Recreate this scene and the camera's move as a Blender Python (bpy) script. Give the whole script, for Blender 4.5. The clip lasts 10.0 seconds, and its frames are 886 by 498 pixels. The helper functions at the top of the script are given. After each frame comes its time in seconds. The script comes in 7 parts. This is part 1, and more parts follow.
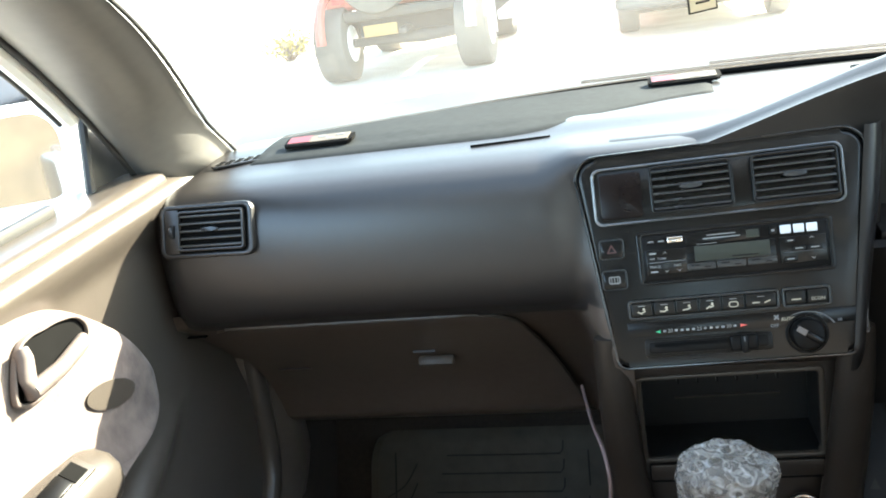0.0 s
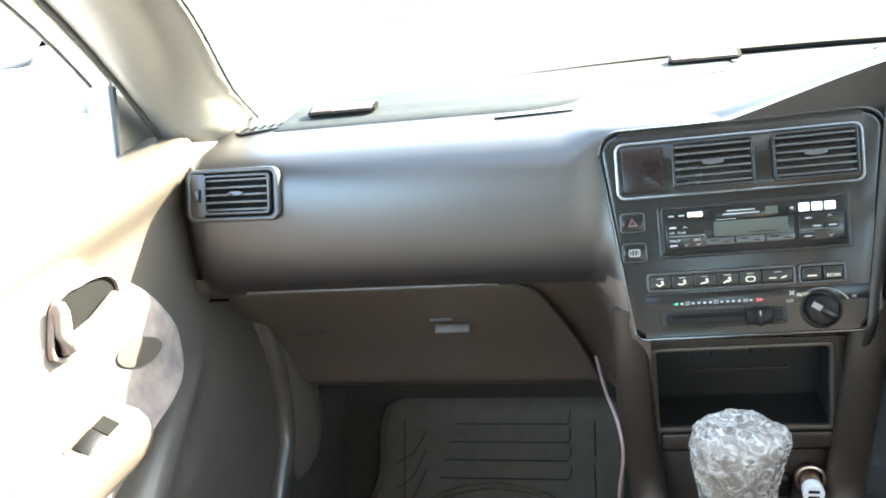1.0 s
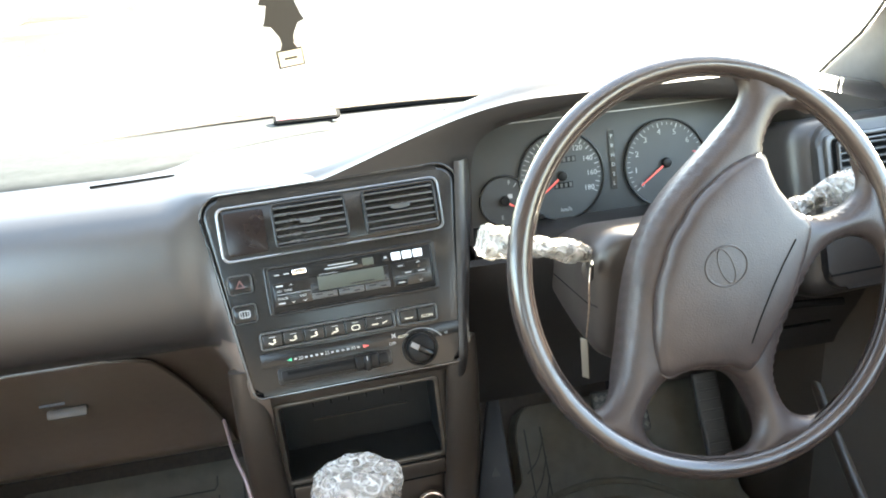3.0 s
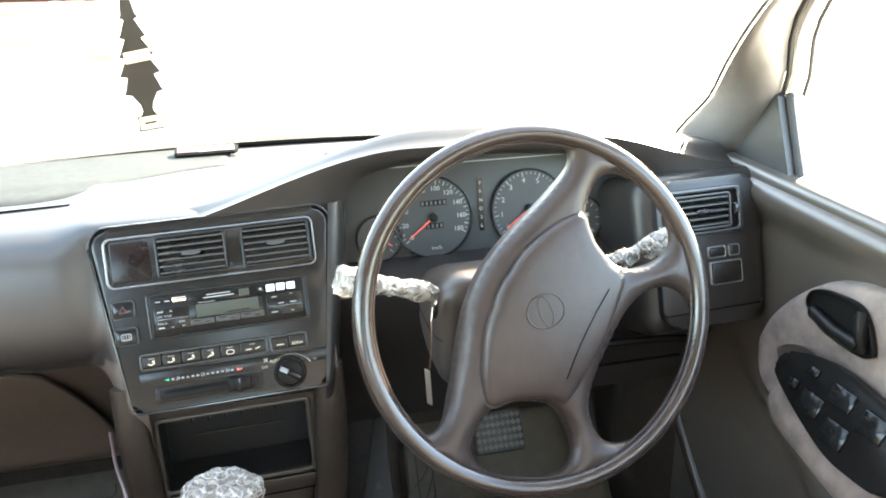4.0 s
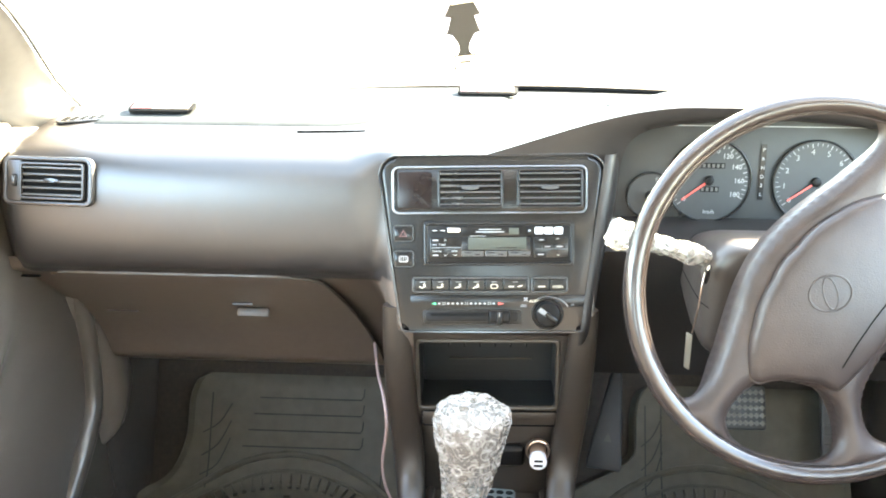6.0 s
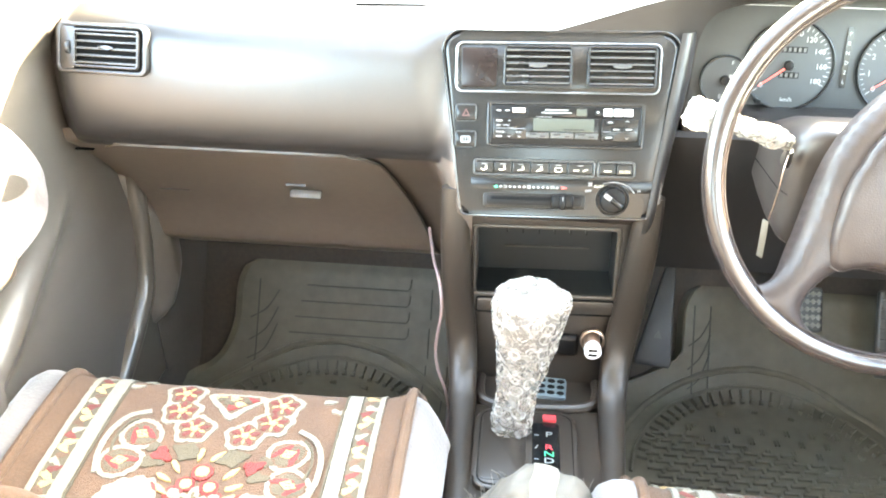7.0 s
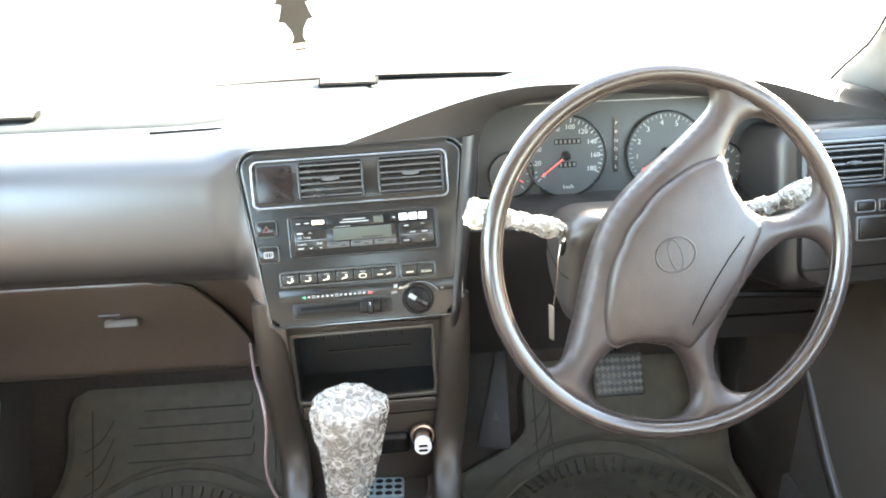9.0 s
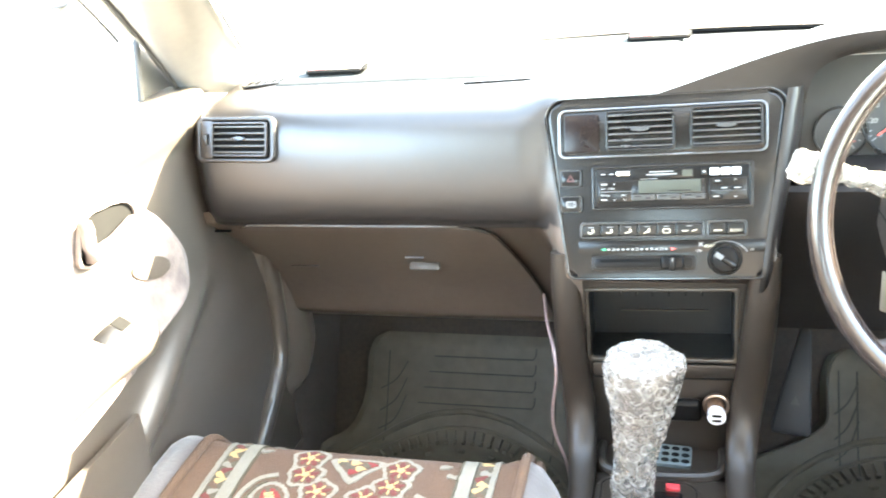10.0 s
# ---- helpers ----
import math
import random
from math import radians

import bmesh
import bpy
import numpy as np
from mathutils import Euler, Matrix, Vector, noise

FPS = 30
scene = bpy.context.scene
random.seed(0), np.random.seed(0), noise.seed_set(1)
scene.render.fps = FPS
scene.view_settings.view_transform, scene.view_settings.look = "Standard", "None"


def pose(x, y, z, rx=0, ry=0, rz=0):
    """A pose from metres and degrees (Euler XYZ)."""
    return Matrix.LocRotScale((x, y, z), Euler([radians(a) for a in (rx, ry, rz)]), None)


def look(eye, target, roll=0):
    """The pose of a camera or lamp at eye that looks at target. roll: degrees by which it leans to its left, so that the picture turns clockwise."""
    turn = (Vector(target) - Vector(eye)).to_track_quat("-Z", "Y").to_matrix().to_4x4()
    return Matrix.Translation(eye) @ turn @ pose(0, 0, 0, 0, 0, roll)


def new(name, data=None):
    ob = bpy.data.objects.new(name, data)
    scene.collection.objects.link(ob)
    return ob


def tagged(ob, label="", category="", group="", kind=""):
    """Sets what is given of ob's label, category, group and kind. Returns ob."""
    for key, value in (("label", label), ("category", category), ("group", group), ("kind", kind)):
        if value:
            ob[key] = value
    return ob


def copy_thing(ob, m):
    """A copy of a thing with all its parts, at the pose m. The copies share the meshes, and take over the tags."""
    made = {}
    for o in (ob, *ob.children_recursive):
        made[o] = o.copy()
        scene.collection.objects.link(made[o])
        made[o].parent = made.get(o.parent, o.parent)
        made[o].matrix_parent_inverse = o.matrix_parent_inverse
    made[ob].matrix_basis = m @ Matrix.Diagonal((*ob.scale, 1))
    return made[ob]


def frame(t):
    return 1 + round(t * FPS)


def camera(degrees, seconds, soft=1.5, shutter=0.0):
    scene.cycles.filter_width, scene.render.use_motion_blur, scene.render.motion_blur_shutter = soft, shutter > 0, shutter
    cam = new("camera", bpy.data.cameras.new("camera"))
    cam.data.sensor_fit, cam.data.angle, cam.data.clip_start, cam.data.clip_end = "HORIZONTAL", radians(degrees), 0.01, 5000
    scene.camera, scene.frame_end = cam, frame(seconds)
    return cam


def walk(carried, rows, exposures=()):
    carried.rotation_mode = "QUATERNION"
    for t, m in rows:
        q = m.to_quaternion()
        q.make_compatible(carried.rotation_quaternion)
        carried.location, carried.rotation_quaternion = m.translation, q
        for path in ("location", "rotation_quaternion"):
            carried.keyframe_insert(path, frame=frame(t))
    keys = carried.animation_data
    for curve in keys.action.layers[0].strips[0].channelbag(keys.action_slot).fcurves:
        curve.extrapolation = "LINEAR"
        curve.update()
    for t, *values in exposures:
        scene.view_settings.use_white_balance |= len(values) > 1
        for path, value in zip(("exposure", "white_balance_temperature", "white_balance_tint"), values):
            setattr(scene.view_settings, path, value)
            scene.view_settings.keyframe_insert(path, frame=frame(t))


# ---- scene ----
cam = camera(55.8, 10.0, soft=1.8, shutter=0.12)
PATH = [
    (0, (-0.099, 0.079, 1.23), (-0.55, 1.899, 0.535), -9.4),
    (0.5, (-0.122, 0.1, 1.216), (-0.527, 1.913, 0.476), -8.4),
    (1, (-0.124, 0.054, 1.233), (-0.571, 1.854, 0.485), -8.0),
    (1.5, (-0.1, 0.029, 1.257), (-0.474, 1.865, 0.557), -6.6),
    (2, (-0.084, 0.033, 1.248), (-0.261, 1.896, 0.541), -2.8),
    (2.5, (-0.073, 0.061, 1.235), (0.147, 1.912, 0.511), -0.9),
    (2.7, (-0.064, 0.063, 1.238), (0.228, 1.902, 0.507), -3.4),
    (3.8, (0.0, -0.044, 1.297), (0.433, 1.772, 0.58), -2.4),
    (4, (0.032, -0.054, 1.311), (0.473, 1.762, 0.598), -1.0),
    (4.5, (0.072, -0.053, 1.315), (0.461, 1.758, 0.562), 0.8),
    (5, (0.043, -0.057, 1.313), (0.25, 1.768, 0.52), 1.0),
    (5.5, (0.015, -0.064, 1.319), (0.043, 1.765, 0.51), 0.0),
    (5.7, (-0.002, -0.067, 1.319), (-0.033, 1.761, 0.51), -0.1),
    (6.8, (-0.051, -0.062, 1.287), (-0.218, 1.686, 0.329), 0.5),
    (7, (-0.061, -0.061, 1.272), (-0.221, 1.657, 0.261), 0.7),
    (7.5, (-0.07, -0.057, 1.26), (-0.236, 1.617, 0.179), 0.9),
    (8, (-0.058, -0.071, 1.291), (-0.228, 1.674, 0.329), 0.1),
    (8.5, (-0.018, -0.077, 1.303), (-0.104, 1.723, 0.434), -0.8),
    (8.8, (0.008, -0.077, 1.286), (0.088, 1.756, 0.49), -1.0),
    (9, (0.027, -0.07, 1.308), (0.157, 1.743, 0.474), -1.4),
    (9.5, (-0.001, -0.058, 1.288), (-0.083, 1.757, 0.452), -4.3),
    (10, (-0.01, -0.082, 1.271), (-0.521, 1.663, 0.437), -6.2),
]
EXPOSURES = [(t, e, k, 3 if t < 2 else 6) for t, e, k in ((0.0, 3.83, 7250), (0.5, 4.89, 7300), (1.0, 5.13, 7300), (1.5, 4.15, 7300), (2.0, 4.60, 7550), (2.5, 5.22, 7900), (4.0, 5.03, 7900), (4.5, 5.05, 7900), (5.0, 5.35, 8000), (5.5, 5.61, 8100), (7.0, 6.75, 8450), (7.5, 6.91, 8550), (8.0, 6.82, 8400), (8.5, 6.03, 8050), (9.5, 5.77, 8000), (10.0, 6.22, 7950))]
walk(cam, [(t, look(eye, target, roll)) for t, eye, target, roll in PATH], EXPOSURES)

# ---------------- world, sun ----------------
SUN_TO = Vector((1.05, 1.0, 0.72)).normalized()
world = bpy.data.worlds.new("sky")
scene.world = world
world.use_nodes = True
wn = world.node_tree
sky = wn.nodes.new("ShaderNodeTexSky")
sky.sky_type = "NISHITA"
sky.sun_disc = False
sky.sun_elevation = math.asin(SUN_TO.z)
sky.sun_rotation = math.atan2(SUN_TO.x, SUN_TO.y)
wn.links.new(sky.outputs[0], wn.nodes["Background"].inputs[0])
wn.nodes["Background"].inputs[1].default_value = 0.15
sun_data = bpy.data.lights.new("sun", "SUN")
sun_data.energy, sun_data.angle, sun_data.color = 4.5, radians(0.55), (1.0, 0.96, 0.905)
sun = new("sun", sun_data)
sun.matrix_world = look(SUN_TO * 30, (0, 0, 0))


# ---------------- materials ----------------
def material(name, color, rough=0.5, metal=0.0, vary=0.25, big=6.0, grain=600.0, bump=0.15, bump_size=0.0006, spec=0.5, worn=0.0, sheen=0.0, kind="noise", rough_vary=0.12, bump_grain=0.0):
    """Principled surface: colour varied at two scales, fine relief and uneven gloss."""
    m = bpy.data.materials.new(name)
    m.use_nodes = True
    nt = m.node_tree
    b = nt.nodes["Principled BSDF"]
    tc = nt.nodes.new("ShaderNodeTexCoord")
    n1, n2 = nt.nodes.new("ShaderNodeTexNoise"), nt.nodes.new("ShaderNodeTexNoise")
    for n, s, d in ((n1, big, 5.0), (n2, grain / 12, 3.0)):
        n.inputs["Scale"].default_value, n.inputs["Detail"].default_value = s, d
        nt.links.new(tc.outputs["Object"], n.inputs["Vector"])
    mix = nt.nodes.new("ShaderNodeMixRGB")
    mix.blend_type = "MIX"
    lo, hi = [max(0.0, c * (1 - vary)) for c in color], [min(1.0, c * (1 + vary)) for c in color]
    mix.inputs[1].default_value, mix.inputs[2].default_value = (*lo, 1), (*hi, 1)
    add = nt.nodes.new("ShaderNodeMath")
    add.operation = "MULTIPLY_ADD"
    add.inputs[1].default_value, add.inputs[2].default_value = 0.5, 0.25
    av = nt.nodes.new("ShaderNodeMath")
    av.operation = "ADD"
    nt.links.new(n1.outputs[0], av.inputs[0])
    nt.links.new(n2.outputs[0], av.inputs[1])
    nt.links.new(av.outputs[0], add.inputs[0])
    add.inputs[1].default_value, add.inputs[2].default_value = 1.0, -0.5
    nt.links.new(add.outputs[0], mix.inputs[0])
    nt.links.new(mix.outputs[0], b.inputs["Base Color"])
    rr = nt.nodes.new("ShaderNodeMapRange")
    rr.inputs[3].default_value, rr.inputs[4].default_value = max(0.03, rough - rough_vary), min(1.0, rough + rough_vary)
    nt.links.new(n1.outputs[0], rr.inputs[0])
    nt.links.new(rr.outputs[0], b.inputs["Roughness"])
    b.inputs["Metallic"].default_value = metal
    b.inputs["Specular IOR Level"].default_value = spec
    if sheen:
        b.inputs["Sheen Weight"].default_value = sheen
        b.inputs["Sheen Roughness"].default_value = 0.5
    if bump:
        if kind == "leather":
            g = nt.nodes.new("ShaderNodeTexVoronoi")
            g.inputs["Scale"].default_value = grain
        else:
            g = nt.nodes.new("ShaderNodeTexNoise")
            g.inputs["Scale"].default_value, g.inputs["Detail"].default_value = bump_grain or grain, 2.0
        nt.links.new(tc.outputs["Object"], g.inputs["Vector"])
        bp = nt.nodes.new("ShaderNodeBump")
        bp.inputs["Strength"].default_value, bp.inputs["Distance"].default_value = bump, bump_size
        nt.links.new(g.outputs[0], bp.inputs["Height"])
        nt.links.new(bp.outputs[0], b.inputs["Normal"])
    return m


def pane_material(name, tint, ior=1.5, rough=0.0):
    """Thin clear sheet: straight through, with the mirror gloss of its face."""
    m = bpy.data.materials.new(name)
    m.use_nodes = True
    nt = m.node_tree
    nt.nodes.remove(nt.nodes["Principled BSDF"])
    tr, gl, mx, fr = (nt.nodes.new("ShaderNode" + k) for k in ("BsdfTransparent", "BsdfGlossy", "MixShader", "Fresnel"))
    tr.inputs[0].default_value = (*tint, 1)
    gl.inputs["Roughness"].default_value = rough
    fr.inputs[0].default_value = ior
    nt.links.new(fr.outputs[0], mx.inputs[0])
    nt.links.new(tr.outputs[0], mx.inputs[1])
    nt.links.new(gl.outputs[0], mx.inputs[2])
    nt.links.new(mx.outputs[0], nt.nodes["Material Output"].inputs[0])
    return m


def dusty(m, weight):
    """Thin uneven film on a pane: sunlit dust, also standing in for veiling glare."""
    nt = m.node_tree
    out = nt.nodes["Material Output"]
    clear = out.inputs[0].links[0].from_socket
    tl, mx, tc, no, mr = (nt.nodes.new("ShaderNode" + k) for k in ("BsdfTranslucent", "MixShader", "TexCoord", "TexNoise", "MapRange"))
    tl.inputs[0].default_value = (0.80, 0.76, 0.70, 1)
    no.inputs["Scale"].default_value, no.inputs["Detail"].default_value = 7.0, 6.0
    mr.inputs[3].default_value, mr.inputs[4].default_value = weight * 0.5, weight * 1.5
    nt.links.new(tc.outputs["Object"], no.inputs["Vector"])
    nt.links.new(no.outputs[0], mr.inputs[0])
    nt.links.new(mr.outputs[0], mx.inputs[0])
    nt.links.new(clear, mx.inputs[1])
    nt.links.new(tl.outputs[0], mx.inputs[2])
    nt.links.new(mx.outputs[0], out.inputs[0])
    return m


def wrap_material():
    """Clear bubble film in layers: see-through warm grey, with milky rings and creases."""
    m = bpy.data.materials.new("bubble_film")
    m.use_nodes = True
    nt = m.node_tree
    b = nt.nodes["Principled BSDF"]
    tc, vo, no = (nt.nodes.new("ShaderNode" + k) for k in ("TexCoord", "TexVoronoi", "TexNoise"))
    vo.inputs["Scale"].default_value = 52.0
    no.inputs["Scale"].default_value, no.inputs["Detail"].default_value = 45.0, 4.0
    no.inputs["Distortion"].default_value = 2.5
    for n in (vo, no):
        nt.links.new(tc.outputs["Object"], n.inputs["Vector"])

    def calc(op, a, x, y=0.0):
        n = nt.nodes.new("ShaderNodeMath")
        n.operation = op
        nt.links.new(a, n.inputs[0])
        for k, w in ((1, x), (2, y)):
            if isinstance(w, float):
                n.inputs[k].default_value = w
            else:
                nt.links.new(w, n.inputs[k])
        return n.outputs[0]

    off = calc("ABSOLUTE", calc("SUBTRACT", vo.outputs["Distance"], 0.44), 0.0)
    ring = nt.nodes.new("ShaderNodeMapRange")
    ring.interpolation_type = "SMOOTHSTEP"
    ring.inputs[1].default_value, ring.inputs[2].default_value, ring.inputs[3].default_value, ring.inputs[4].default_value = 0.02, 0.085, 1.0, 0.0
    nt.links.new(off, ring.inputs[0])
    milk = calc("MULTIPLY_ADD", ring.outputs[0], 0.26, calc("MULTIPLY_ADD", no.outputs[0], 1.5, -0.40))
    ramp = nt.nodes.new("ShaderNodeValToRGB")
    ramp.color_ramp.elements[0].position, ramp.color_ramp.elements[1].position = 0.10, 0.85
    ramp.color_ramp.elements[0].color, ramp.color_ramp.elements[1].color = (0.215, 0.180, 0.148, 1), (0.42, 0.408, 0.388, 1)
    nt.links.new(milk, ramp.inputs[0])
    nt.links.new(ramp.outputs[0], b.inputs["Base Color"])
    b.inputs["Roughness"].default_value = 0.22
    b.inputs["Specular IOR Level"].default_value = 0.5
    al = nt.nodes.new("ShaderNodeMapRange")
    al.inputs[1].default_value, al.inputs[2].default_value, al.inputs[3].default_value, al.inputs[4].default_value = 0.1, 0.8, 0.42, 0.92
    nt.links.new(milk, al.inputs[0])
    nt.links.new(al.outputs[0], b.inputs["Alpha"])
    bp = nt.nodes.new("ShaderNodeBump")
    bp.inputs["Strength"].default_value, bp.inputs["Distance"].default_value = 0.35, 0.003
    nt.links.new(milk, bp.inputs["Height"])
    nt.links.new(bp.outputs[0], b.inputs["Normal"])
    return m


M_DASH = material("dash_vinyl", (0.0160, 0.0130, 0.0116), 0.39, spec=0.72, kind="leather", grain=900, bump=0.25, bump_size=0.0004, vary=0.12, big=9, rough_vary=0.0)
# Greyer copy of the dash vinyl: the duller light by the windscreen, as colour.
M_DASHTOP = material("far_dash_tone", (0.0180, 0.0202, 0.0210), 0.78, spec=0.10, kind="leather", grain=900, bump=0.25, bump_size=0.0004, vary=0.4, big=12, rough_vary=0.05)
M_COLUMN = material("column_plastic", (0.034, 0.026, 0.022), 0.38, spec=0.4, kind="leather", grain=900, bump=0.2, bump_size=0.0003, vary=0.15, big=9, rough_vary=0.04)
M_HOOD = material("dull_dash_vinyl", (0.019, 0.0165, 0.0155), 0.36, spec=0.38, kind="leather", grain=900, bump=0.25, bump_size=0.0004, vary=0.15, big=9, rough_vary=0.04)
M_BROWN = material("brown_plastic", (0.083, 0.063, 0.050), 0.38, kind="leather", grain=1000, bump=0.2, bump_size=0.0003, vary=0.18, rough_vary=0.03)
M_LOWER = material("lower_trim_plastic", (0.027, 0.0205, 0.0158), 0.36, spec=0.5, kind="leather", grain=800, bump=0.25, bump_size=0.0004, vary=0.1, rough_vary=0.03)
M_FASCIA = material("satin_black_plastic", (0.0066, 0.0061, 0.0058), 0.24, spec=0.31, grain=1200, bump=0.08, vary=0.1, rough_vary=0.0)
M_BLACK = material("black_plastic", (0.0065, 0.006, 0.0058), 0.34, spec=0.14, grain=900, bump=0.05)
M_VOID = material("dark_recess", (0.0062, 0.0060, 0.0058), 0.8, spec=0.05, bump=0)
M_GLOSSBLACK = material("gloss_black", (0.008, 0.008, 0.008), 0.14, spec=0.25, bump=0, rough_vary=0.04)
M_CLOCK = material("smoked_red_window", (0.0075, 0.0045, 0.0042), 0.25, spec=0.2, bump=0, rough_vary=0.04)
M_SLAT = material("vent_slat_plastic", (0.030, 0.030, 0.031), 0.26, bump=0.05, vary=0.15)
M_SIDESLAT = material("brown_vent_blade", (0.060, 0.057, 0.053), 0.36, bump=0.05, vary=0.15)
M_EDGE = material("worn_bright_edge", (0.15, 0.15, 0.155), 0.24, 0.6, bump=0.05, grain=500)
M_BEZEL = material("glossy_panel_edge", (0.022, 0.022, 0.023), 0.17, spec=0.7, bump=0.02, rough_vary=0.04)
M_LCD = material("grey_lcd", (0.044, 0.046, 0.036), 0.5, spec=0.2, bump=0, vary=0.06)
M_WHITEBTN = material("white_button", (0.75, 0.76, 0.78), 0.4, bump=0.03, vary=0.06)
M_PRINT = material("white_print", (0.26, 0.26, 0.255), 0.5, bump=0, vary=0.08)
M_AMBERPRINT = material("warm_print", (0.55, 0.48, 0.36), 0.5, bump=0, vary=0.1)
M_RED = material("red_print", (0.62, 0.05, 0.06), 0.45, bump=0, vary=0.1)
M_GREEN = material("green_print", (0.02, 0.42, 0.20), 0.45, bump=0, vary=0.1)
M_CARDRED = material("faded_red_card", (0.17, 0.018, 0.022), 0.45, bump=0, vary=0.25)
M_PINK = material("needle_red", (0.75, 0.10, 0.08), 0.4, bump=0, vary=0.05)
M_LEATHER = material("worn_wheel_leather", (0.029, 0.0212, 0.0192), 0.36, spec=0.32, kind="leather", grain=700, bump=0.3, bump_size=0.0005, vary=0.3, big=14, rough_vary=0.09)
M_RUBBER = material("rubber_mat", (0.090, 0.080, 0.057), 0.6, grain=500, bump=0.2, vary=0.3, big=5)
M_CARPET = material("dark_floor_carpet", (0.058, 0.045, 0.035), 0.95, grain=1500, bump=0.8, bump_size=0.002, vary=0.35, sheen=0.03)
M_VELOUR = material("pale_grey_velour", (0.100, 0.090, 0.087), 0.92, grain=260, bump=0.5, bump_size=0.0015, vary=0.16, big=18, sheen=0.35)
M_DOORCLOTH = material("mottled_door_velour", (0.155, 0.122, 0.108), 0.92, grain=240, bump=0.5, bump_size=0.0015, vary=0.55, big=45, sheen=0.04)
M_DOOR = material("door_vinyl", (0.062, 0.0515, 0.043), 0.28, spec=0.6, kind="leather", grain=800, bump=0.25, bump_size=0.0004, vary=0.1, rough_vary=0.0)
M_PILLAR = material("pillar_trim_grey", (0.116, 0.110, 0.103), 0.5, grain=900, bump=0.15, vary=0.12)
M_LINER = material("headliner_felt", (0.42, 0.40, 0.38), 0.95, grain=800, bump=0.5, bump_size=0.001, vary=0.1)
M_SEAL = material("black_rubber_seal", (0.02, 0.02, 0.02), 0.6, grain=400, bump=0.1)
M_PAINT = material("white_car_paint", (0.78, 0.78, 0.77), 0.25, bump=0.02, vary=0.05)
M_WRAP = wrap_material()
M_GLASS = dusty(pane_material("window_glass", (0.70, 0.72, 0.70), 1.3), 0.03)
M_MIRROR = material("mirror_glass", (0.9, 0.9, 0.9), 0.02, 1.0, bump=0, vary=0.02, rough_vary=0.01)
M_RUG = material("brown_rug_pile", (0.098, 0.053, 0.030), 0.95, grain=3600, bump_grain=900, bump=1.0, bump_size=0.003, vary=0.3, big=25, sheen=0.03)
M_CREAM = material("cream_pile", (0.215, 0.194, 0.155), 0.95, grain=3600, bump_grain=900, bump=1.0, bump_size=0.003, vary=0.14, big=40)
M_GOLD = material("gold_pile", (0.42, 0.28, 0.12), 0.95, grain=3600, bump_grain=900, bump=1.0, bump_size=0.003, vary=0.2, big=40)
M_REDPILE = material("crimson_pile", (0.20, 0.028, 0.025), 0.95, grain=3600, bump_grain=900, bump=1.0, bump_size=0.003, vary=0.25, big=40)
M_OLIVE = material("dark_olive_pile", (0.085, 0.07, 0.045), 0.95, grain=3600, bump_grain=900, bump=1.0, bump_size=0.003, vary=0.3, big=40)
M_CANVAS = material("beige_canvas", (0.105, 0.095, 0.080), 0.9, grain=1100, bump=0.6, bump_size=0.0012, vary=0.12)
M_DULLRED = material("dull_red_print", (0.07, 0.022, 0.02), 0.5, bump=0)
M_BUTTON = material("dusty_button_plastic", (0.0125, 0.0105, 0.0085), 0.36, spec=0.25, bump=0.05)
M_LATCH = material("worn_latch_plastic", (0.064, 0.058, 0.052), 0.4, bump=0.1)
M_POCKET = material("dark_pocket_lining", (0.0080, 0.0090, 0.0088), 0.4, bump=0.1)
M_SAIL = material("sail_panel_plastic", (0.030, 0.031, 0.031), 0.5, bump=0.15, kind="leather", grain=800)
M_MAROON = material("maroon_pile", (0.13, 0.030, 0.024), 0.95, grain=3600, bump_grain=900, bump=1.0, bump_size=0.003, vary=0.3, big=40)
M_PEDALWORN = material("worn_pedal_mark", (0.125, 0.118, 0.098), 0.5, bump=0.05, vary=0.5, big=60)
M_POCKETRIM = material("worn_pocket_edge", (0.045, 0.037, 0.029), 0.4, bump=0.1)
# Darker than the mat rubber, for the shade inside the mat grooves.
M_GROOVE = material("shaded_groove", (0.040, 0.036, 0.028), 0.8, bump=0)
M_DIMEDGE = material("dim_switch_edge", (0.034, 0.033, 0.031), 0.35, 0.0, bump=0)
M_RIM = material("polished_rim_leather", (0.024, 0.0175, 0.0155), 0.22, spec=0.55, kind="leather", grain=700, bump=0.2, bump_size=0.0003, vary=0.3, big=14, rough_vary=0.07)
M_DIAL = material("dial_black", (0.020, 0.0215, 0.021), 0.5, bump=0)
# Paler than the other trim, to lift the dim passenger footwell by colour.
M_KICK = material("lifted_kick_plastic", (0.095, 0.078, 0.064), 0.3, spec=0.6, kind="leather", grain=800, bump=0.25, bump_size=0.0004, vary=0.1, rough_vary=0.0)
M_LEVER = material("brown_lever_plastic", (0.13, 0.105, 0.095), 0.45, grain=900, bump=0.1)
M_TAG = material("worn_grey_tag", (0.105, 0.086, 0.064), 0.6, bump=0.05)
M_CHROME = material("chrome", (0.75, 0.72, 0.68), 0.15, 1.0, bump=0)
M_COPPER = material("coppery_metal", (0.50, 0.40, 0.33), 0.3, 1.0, bump=0.05)
M_PEDAL = material("pedal_rubber", (0.036, 0.035, 0.032), 0.5, grain=500, bump=0.2)
M_CABLE = material("dusty_pink_cable", (0.20, 0.14, 0.135), 0.45, bump=0.05)
M_BLUE = material("pale_blue_remote", (0.10, 0.125, 0.130), 0.4, bump=0.03)
M_TEAL = material("teal_print", (0.03, 0.16, 0.17), 0.45, bump=0, vary=0.1)
